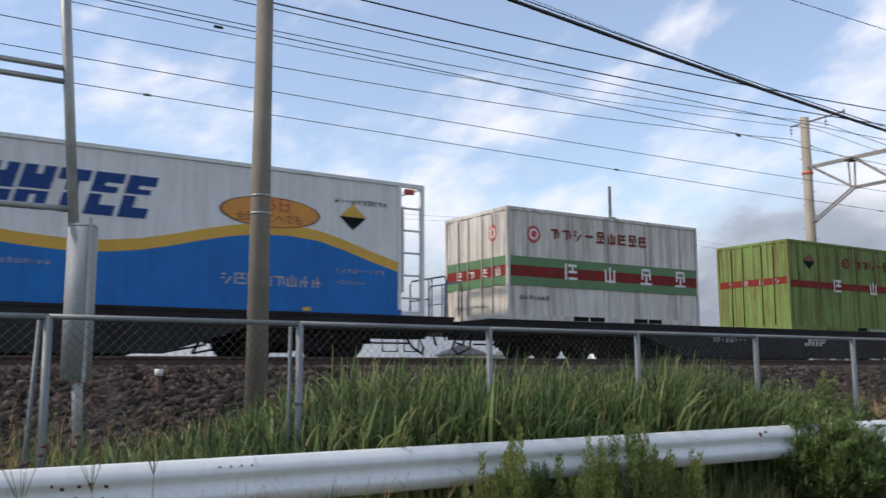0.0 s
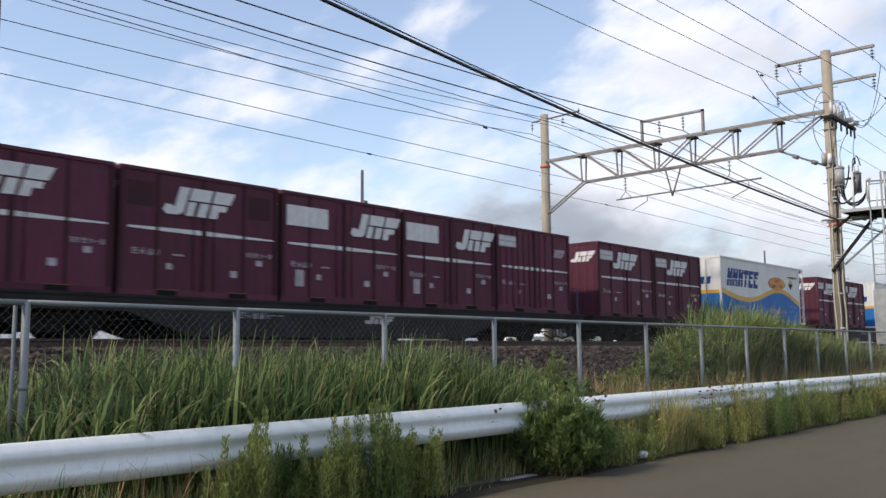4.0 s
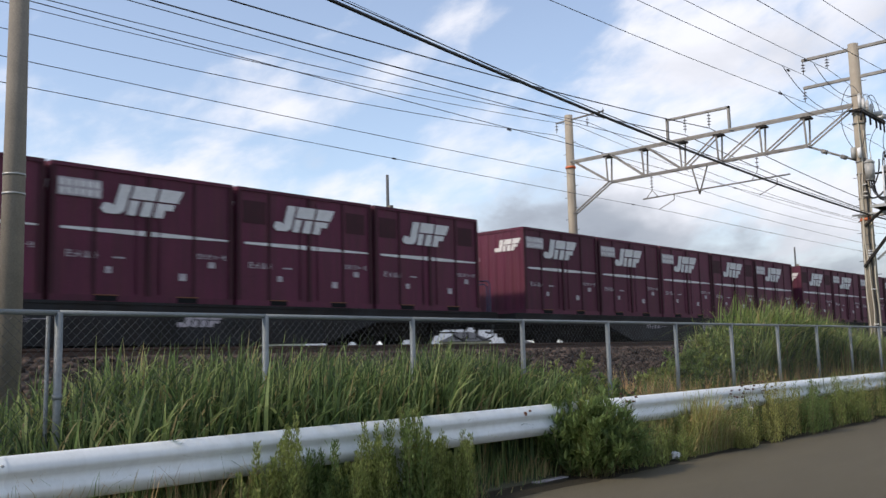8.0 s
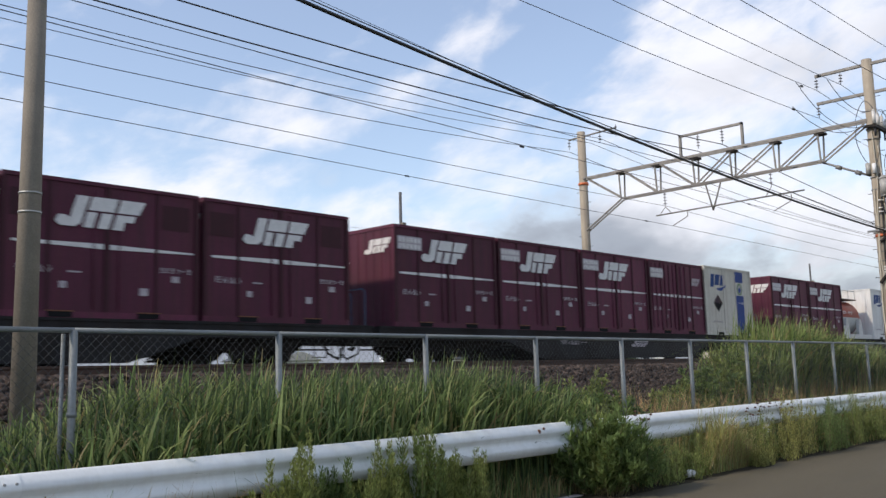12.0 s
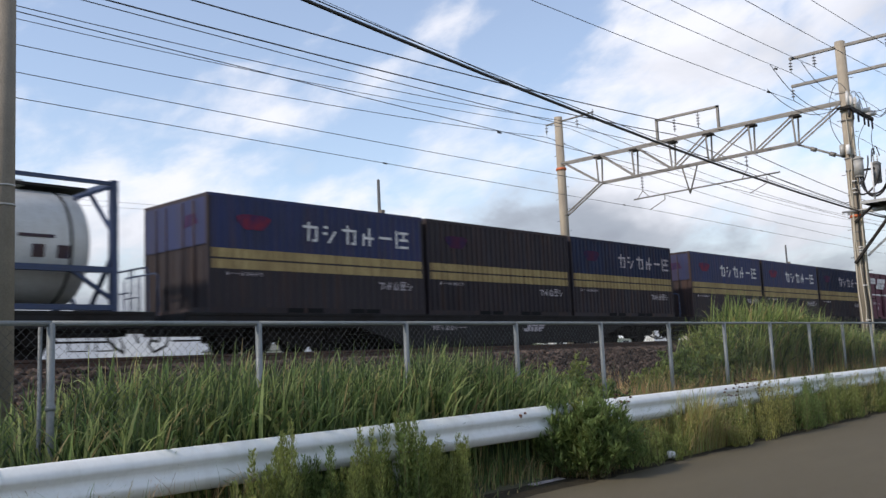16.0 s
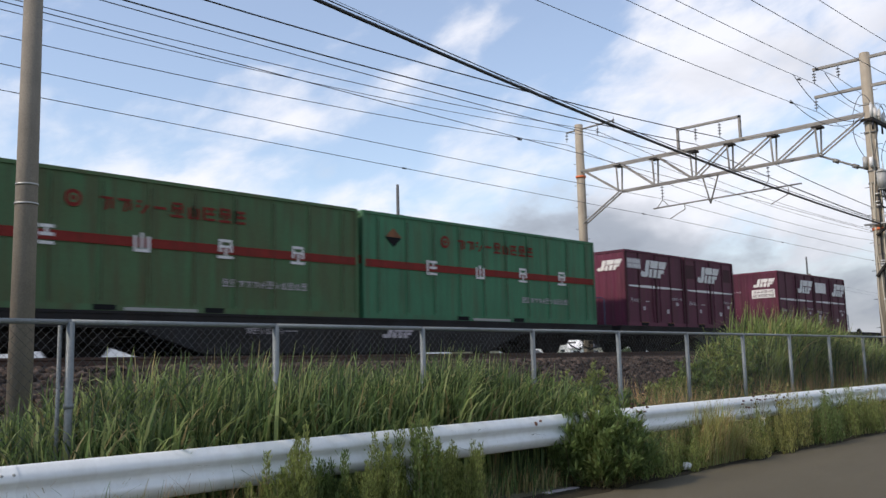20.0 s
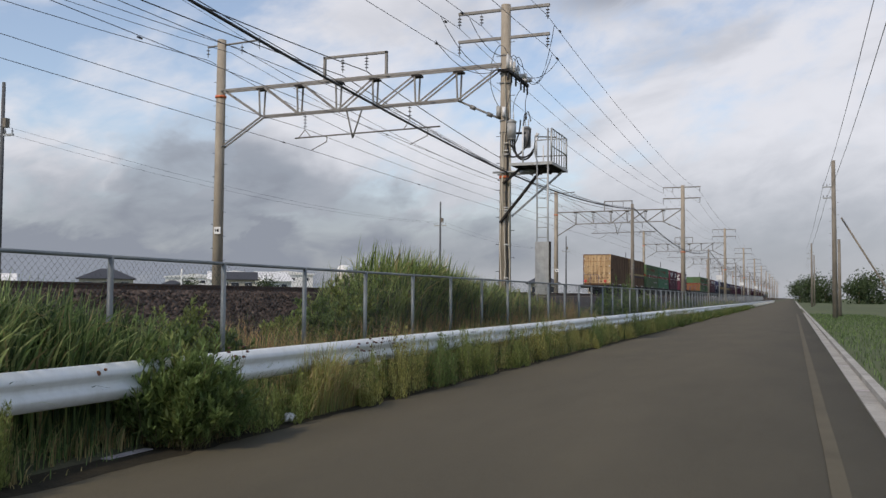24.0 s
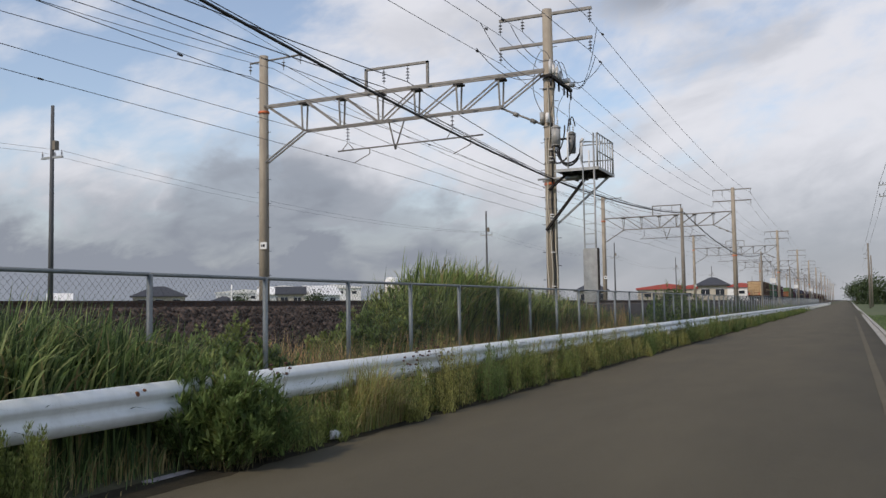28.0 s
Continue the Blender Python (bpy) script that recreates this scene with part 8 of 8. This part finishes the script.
def house(a, d, wide, deep, wall, roof, wall_mat, roof_mat, label, turn=None, hip=True):
    h = thing("house", label, "house", "distant houses", at=bearing(a, d), turn=(a if turn is None else turn))
    w, e = wide / 2, deep / 2
    part("wall", boxes((-w, w, -e, e, 0, wall)), wall_mat, h)
    o = 0.6
    bm = bmesh.new()
    lo = [bm.verts.new(c) for c in ((-w - o, -e - o, wall), (w + o, -e - o, wall), (w + o, e + o, wall), (-w - o, e + o, wall))]
    lo2 = [bm.verts.new((v.co.x, v.co.y, wall - 0.18)) for v in lo]
    r = max(w - e, 0.6) if hip else w + o
    top = [bm.verts.new((-r, 0, wall + roof)), bm.verts.new((r, 0, wall + roof))]
    bm.faces.new((lo[0], lo[1], top[1], top[0]))
    bm.faces.new((lo[2], lo[3], top[0], top[1]))
    bm.faces.new((lo[1], lo[2], top[1]))
    bm.faces.new((lo[3], lo[0], top[0]))
    for i in range(4):
        bm.faces.new((lo2[i], lo2[(i + 1) % 4], lo[(i + 1) % 4], lo[i]))
    bm.faces.new(lo2[::-1])
    part("roof", bm, roof_mat, h)
    n = max(2, int(wide / 3))
    for s in range(2 if wall > 4.5 else 1):
        for k in range(n):
            x = -w + wide * (k + 0.5) / n
            z = wall - 1.9 - 2.7 * s
            win = part("window", boxes((x - 0.75, x + 0.75, -e - 0.05, -e + 0.02, z, z + 1.15)), WINDOW, h, "dark window")
            part("window_frame", boxes((x - 0.82, x + 0.82, -e - 0.04, -e + 0.01, z - 0.07, z), (x - 0.82, x + 0.82, -e - 0.04, -e + 0.01, z + 1.15, z + 1.22), (x - 0.02, x + 0.02, -e - 0.07, -e - 0.05, z, z + 1.15)), WALLWHITE, win)
    return h


house(41.30, 205, 10.5, 8.0, 4.3, 2.1, WALLCREAM, ROOF, "two-storey house with a dark hipped tile roof")
house(55.50, 195, 8.6, 8.0, 4.9, 2.2, WALLCREAM, ROOF, "two-storey house with a broad dark hipped roof", turn=70)
house(52.40, 210, 8.0, 7.0, 4.9, 2.0, WALLWHITE, GREYROOF, "house with a grey-green hipped roof")
house(46.80, 230, 4.5, 6.0, 4.0, 1.6, WALLWHITE, WALLWHITE, "small white gabled shed by the fields", hip=False)
house(34.60, 215, 6.0, 7.0, 4.6, 1.8, WALLWHITE, WALLWHITE, "white house with a pale low gable", hip=False)
house(33.50, 200, 5.5, 6.0, 4.4, 1.6, WALLCREAM, ROOF, "small cream house with a gabled roof", hip=False)
house(31.80, 235, 8.0, 7.0, 4.6, 2.4, WALLWHITE, WALLWHITE, "white house with a steep gable", hip=False, turn=60)
house(14.85, 190, 6.0, 7.0, 4.0, 1.6, WALLCREAM, ROOF, "low house with a dark roof")
house(7.70, 175, 5.0, 7.0, 4.4, 1.4, WALLCREAM, ROOF, "two-storey house with a dark roof")
house(37.60, 260, 6.0, 6.0, 3.6, 1.3, WALLWHITE, ROOF, "small white house by the fields")
house(25.80, 240, 6.0, 6.0, 3.4, 1.4, WALLWHITE, ROOF, "small white house by the fields")


def block(a, d, wide, deep, high, wall_mat, roof_mat, label, turn=None, rows=2):
    b = thing("works_building", label, "building", "distant works", at=bearing(a, d), turn=(a if turn is None else turn))
    w, e = wide / 2, deep / 2
    part("wall", boxes((-w, w, -e, e, 0, high)), wall_mat, b)
    bm = bmesh.new()
    pts = [(-w - 0.4, high), (0, high + 0.9), (w + 0.4, high)]
    v = [[bm.verts.new((x, s * (e + 0.4), z)) for x, z in pts + [(w + 0.4, high - 0.35), (-w - 0.4, high - 0.35)]] for s in (-1, 1)]
    for i in range(5):
        bm.faces.new((v[0][i - 1], v[0][i], v[1][i], v[1][i - 1]))
    bm.faces.new(v[0])
    bm.faces.new(v[1][::-1])
    part("roof", bm, roof_mat, b)
    n = max(3, int(wide / 4))
    for r in range(rows):
        for k in range(n):
            x = -w + wide * (k + 0.5) / n
            z = high - 2.0 - 2.8 * r
            part("window", boxes((x - 0.7, x + 0.7, -e - 0.06, -e + 0.02, z, z + 0.8)), WINDOW, b, "dark window")
    return b


block(30.90, 280, 16, 12, 7.4, WALLWHITE, WALLWHITE, "long white factory block")
block(36.30, 300, 18, 12, 6.6, WALLWHITE, WALLWHITE, "pale flat-roofed office block")
block(34.00, 310, 16, 12, 8.0, WALLWHITE, WALLWHITE, "white office block with rows of windows")
block(10.30, 215, 13, 14, 4.6, WALLCREAM, REDROOF, "low works hall with a red roof")
block(8.00, 240, 12, 14, 5.2, WALLWHITE, REDROOF, "works hall with a red roof")
block(6.00, 260, 9, 14, 5.4, WALLWHITE, REDROOF, "works hall with a red roof")
t = thing("water_tower", "round concrete water tower in the distance", "tower", at=bearing(27.2, 250))
bm = tubes(((0, 0, 0), (0, 0, 7.8), 2.3), seg=20)
part("shaft", bm, WALLCREAM, t)
part("dome", revolved(bmesh.new(), -2.3, 2.3, 1.6, 0, 7.8, 16), WALLWHITE, t)
m = thing("field_mast", "thin white mast beyond the tracks", "mast", at=bearing(37.0, 150))
part("shaft", tubes(((0, 0, 0), (0, 0, 5.2), 0.12)), WALLWHITE, m)


# ---- trees ----
def tree(x, y, high, crown, seed, label="dark distant tree with a rounded leafy crown", low=0.55):
    rng = random.Random(seed)
    p = thing("tree", label, "tree", "distant trees", at=(x, y, 0.1))
    bm = bmesh.new()
    tube(bm, (0, 0, -0.1), (0.1, 0, high * 0.5), 0.22, 0.14, 8)
    tips = []
    for k in range(7):
        a = k * 0.9
        e = Vector((crown * 0.55 * math.cos(a), crown * 0.55 * math.sin(a), high * (low + (0.9 - low) * k / 7)))
        tube(bm, (0.1, 0, high * (0.3 + 0.03 * k)), e, 0.09, 0.03, 6)
        tips.append(e)
    part("trunk", bm, STEM, p)
    v, f = [], []
    for k in range(2600):
        c = rng.choice(tips) + Vector((rng.gauss(0, 0.33), rng.gauss(0, 0.33), rng.gauss(0.05, 0.34))) * crown
        c.z = max(c.z, high * 0.16 * (low / 0.55) ** 2 + 0.1)
        d = Vector((rng.gauss(0, 1), rng.gauss(0, 1), rng.gauss(0, 1))).normalized()
        e = d.orthogonal().normalized()
        g = d.cross(e)
        s = rng.uniform(0.10, 0.24) * crown * 0.42
        i = len(v)
        v += [c - e * s, c + g * s * 0.6, c + e * s, c - g * s * 0.6]
        f += [(i, i + 1, i + 2), (i, i + 2, i + 3)]
    o = new("crown", sheet("crown", v, f, TREELEAF))
    o.parent = p
    return p


for k, (x, y, h, c) in enumerate(((1.5, 330, 7.5, 3.4), (5.0, 315, 8.5, 4.0), (8.5, 300, 7.0, 3.6), (16.0, 270, 7.0, 3.8), (20.0, 280, 8.0, 4.2), (-36, 205, 3.6, 2.6), (-112, 180, 4.0, 3.0), (-127, 172, 3.6, 2.8), (-75, 240, 4.2, 3.0))):
    tree(x, y, h, c, 700 + k, low=0.14)


# ---- right side of the road: kerb, gutter lids and poles ----
def build_right_side():
    k = thing("kerb", "pale concrete kerb and gutter along the road", "kerb", kind="structure")
    edge = mesh_of("kerb_stone", boxes((0.60, 0.75, 0.01, 0.99, -0.10, 0.10)), PAVE)
    lid = mesh_of("gutter_lid", boxes((0.37, 0.595, 0.01, 0.99, -0.10, 0.006)), PAVE)
    for j in range(150):
        part("kerb_stone", edge, PAVE, k).location.y = -6 + 1.0 * j
        if j < 110:
            part("gutter_lid", lid, PAVE, k).location.y = -6 + 1.0 * j
    part("kerb_run", boxes((0.37, 0.75, 144, 900, -0.10, 0.08)), PAVE, k)
    for y in (7.4, 17.9, 23.7, 32.6):
        solid("road_line", boxes((0.375, 0.592, y, y + 0.10, 0.007, 0.013)), DULLWHITE, "worn white mark across the gutter lids", "road marking", kind="structure")
    solid("road_line", boxes((-6.30, -6.20, 8.22, 8.80, 0.010, 0.028)), DULLWHITE, "short worn white mark at the asphalt edge", "road marking", kind="structure")
    ys = [1.0 * k for k in range(-6, 95)]
    verts, faces = [], []
    for k, y in enumerate(ys):
        wear = 0.03 * noise.noise(Vector((y * 0.7, 4, 0)))
        verts += [(-0.29 + wear, y, 0.0103), (-0.15 + 0.6 * wear, y, 0.0090)]
        if k:
            faces.append((2 * k - 2, 2 * k - 1, 2 * k + 1, 2 * k))
    tagged(new("edge_line", sheet("edge_line", verts, faces, FADEDLINE)), "nearly worn-away edge line on the asphalt", "road marking", kind="structure")
    ys = [(2.3, 73.5, 11.6, 0.19), (2.5, 170, 11.0, 0.18), (3.6, 205, 10.5, 0.16), (4.6, 255, 10.5, 0.16)]
    for x, y, h, r in ys:
        p = thing("utility_pole", "weathered grey concrete utility pole by the road", "utility pole", "roadside utility poles", at=(x, y, 0))
        concrete_pole("shaft", p, 0, 0, -0.1, h, r, r * 0.72, GREYCONC)
        part("bracket", boxes((-0.75, 0.0, -0.05, 0.05, h * 0.83, h * 0.83 + 0.08), (-0.75, 0.0, -0.05, 0.05, h * 0.76, h * 0.76 + 0.08)), STEEL, p)
        for z in (h * 0.83 + 0.08, h * 0.76 + 0.08):
            for q in (-0.7, -0.45):
                part("insulator", insulator(bmesh.new(), q, 0, z, z + 0.22, 0.06), PORCELAIN, p)
        part("step_bolt", tubes(*[((-0.2 if j % 2 else 0.2, 0, 2.2 + 0.45 * j), (-0.32 if j % 2 else 0.32, 0, 2.2 + 0.45 * j), 0.012) for j in range(18)], seg=5), DARKSTEEL, p)
    p = thing("stay_pole", "short pole and slanting stay beside the road", "utility pole", at=(2.9, 80, 0))
    concrete_pole("shaft", p, 0, 0, -0.1, 6.2, 0.14, 0.11, GREYCONC)
    part("stay", tubes(((0.0, -4, 7.6), (4.2, -4, 0.2), 0.07)), GREYCONC, p, "slanting timber stay")
    bm = bmesh.new()
    for x, z in ((1.6, 9.75), (1.85, 8.95)):
        stops = [(73.5, z), (20, z + 0.2), (-40, z + 0.2)]
        for (a, za), (b, zb) in zip(stops[:-1], stops[1:]):
            pts = [Vector((x, a + (b - a) * q, za + (zb - za) * q - 4 * 0.5 * q * (1 - q))) for q in (i / 12 for i in range(13))]
            hose(bm, pts, 0.012, 4)
        for (a, b) in ((73.5, 170), (170, 205), (205, 255)):
            hose(bm, [(x + (0.2 if b < 180 else 0.8) * (a > 80), a + (b - a) * q, z - 4 * 0.5 * q * (1 - q)) for q in (i / 8 for i in range(9))], 0.012, 4)
    solid("roadside_wire", bm, WIRE, "thin wires along the roadside poles", "overhead wire")
    # lone mast poles and a signal along the line
    for y, x, h in ((118, -9.0, 6.0), (170, -9.0, 6.0), (225, -8.6, 6.0)):
        s = thing("trackside_post", "thin trackside post with a small white plate", "signal post", "trackside posts", at=(x, y, 0))
        part("shaft", tubes(((0, 0, 0.2), (0, 0, h), 0.07)), STEEL, s)
        part("plate", boxes((-0.35, 0.35, -0.08, -0.04, h * 0.62, h * 0.62 + 0.55)), SIGNWHITE, s, "white square plate")
    s = thing("litter", "crumpled pale litter in the verge", "litter", at=(-6.02, 10.9, 0.02))
    part("wrapper", revolved(bmesh.new(), -0.06, 0.06, 0.05, 0, 0.05, 7, 0.03), WHITE, s)


build_right_side()

motions()
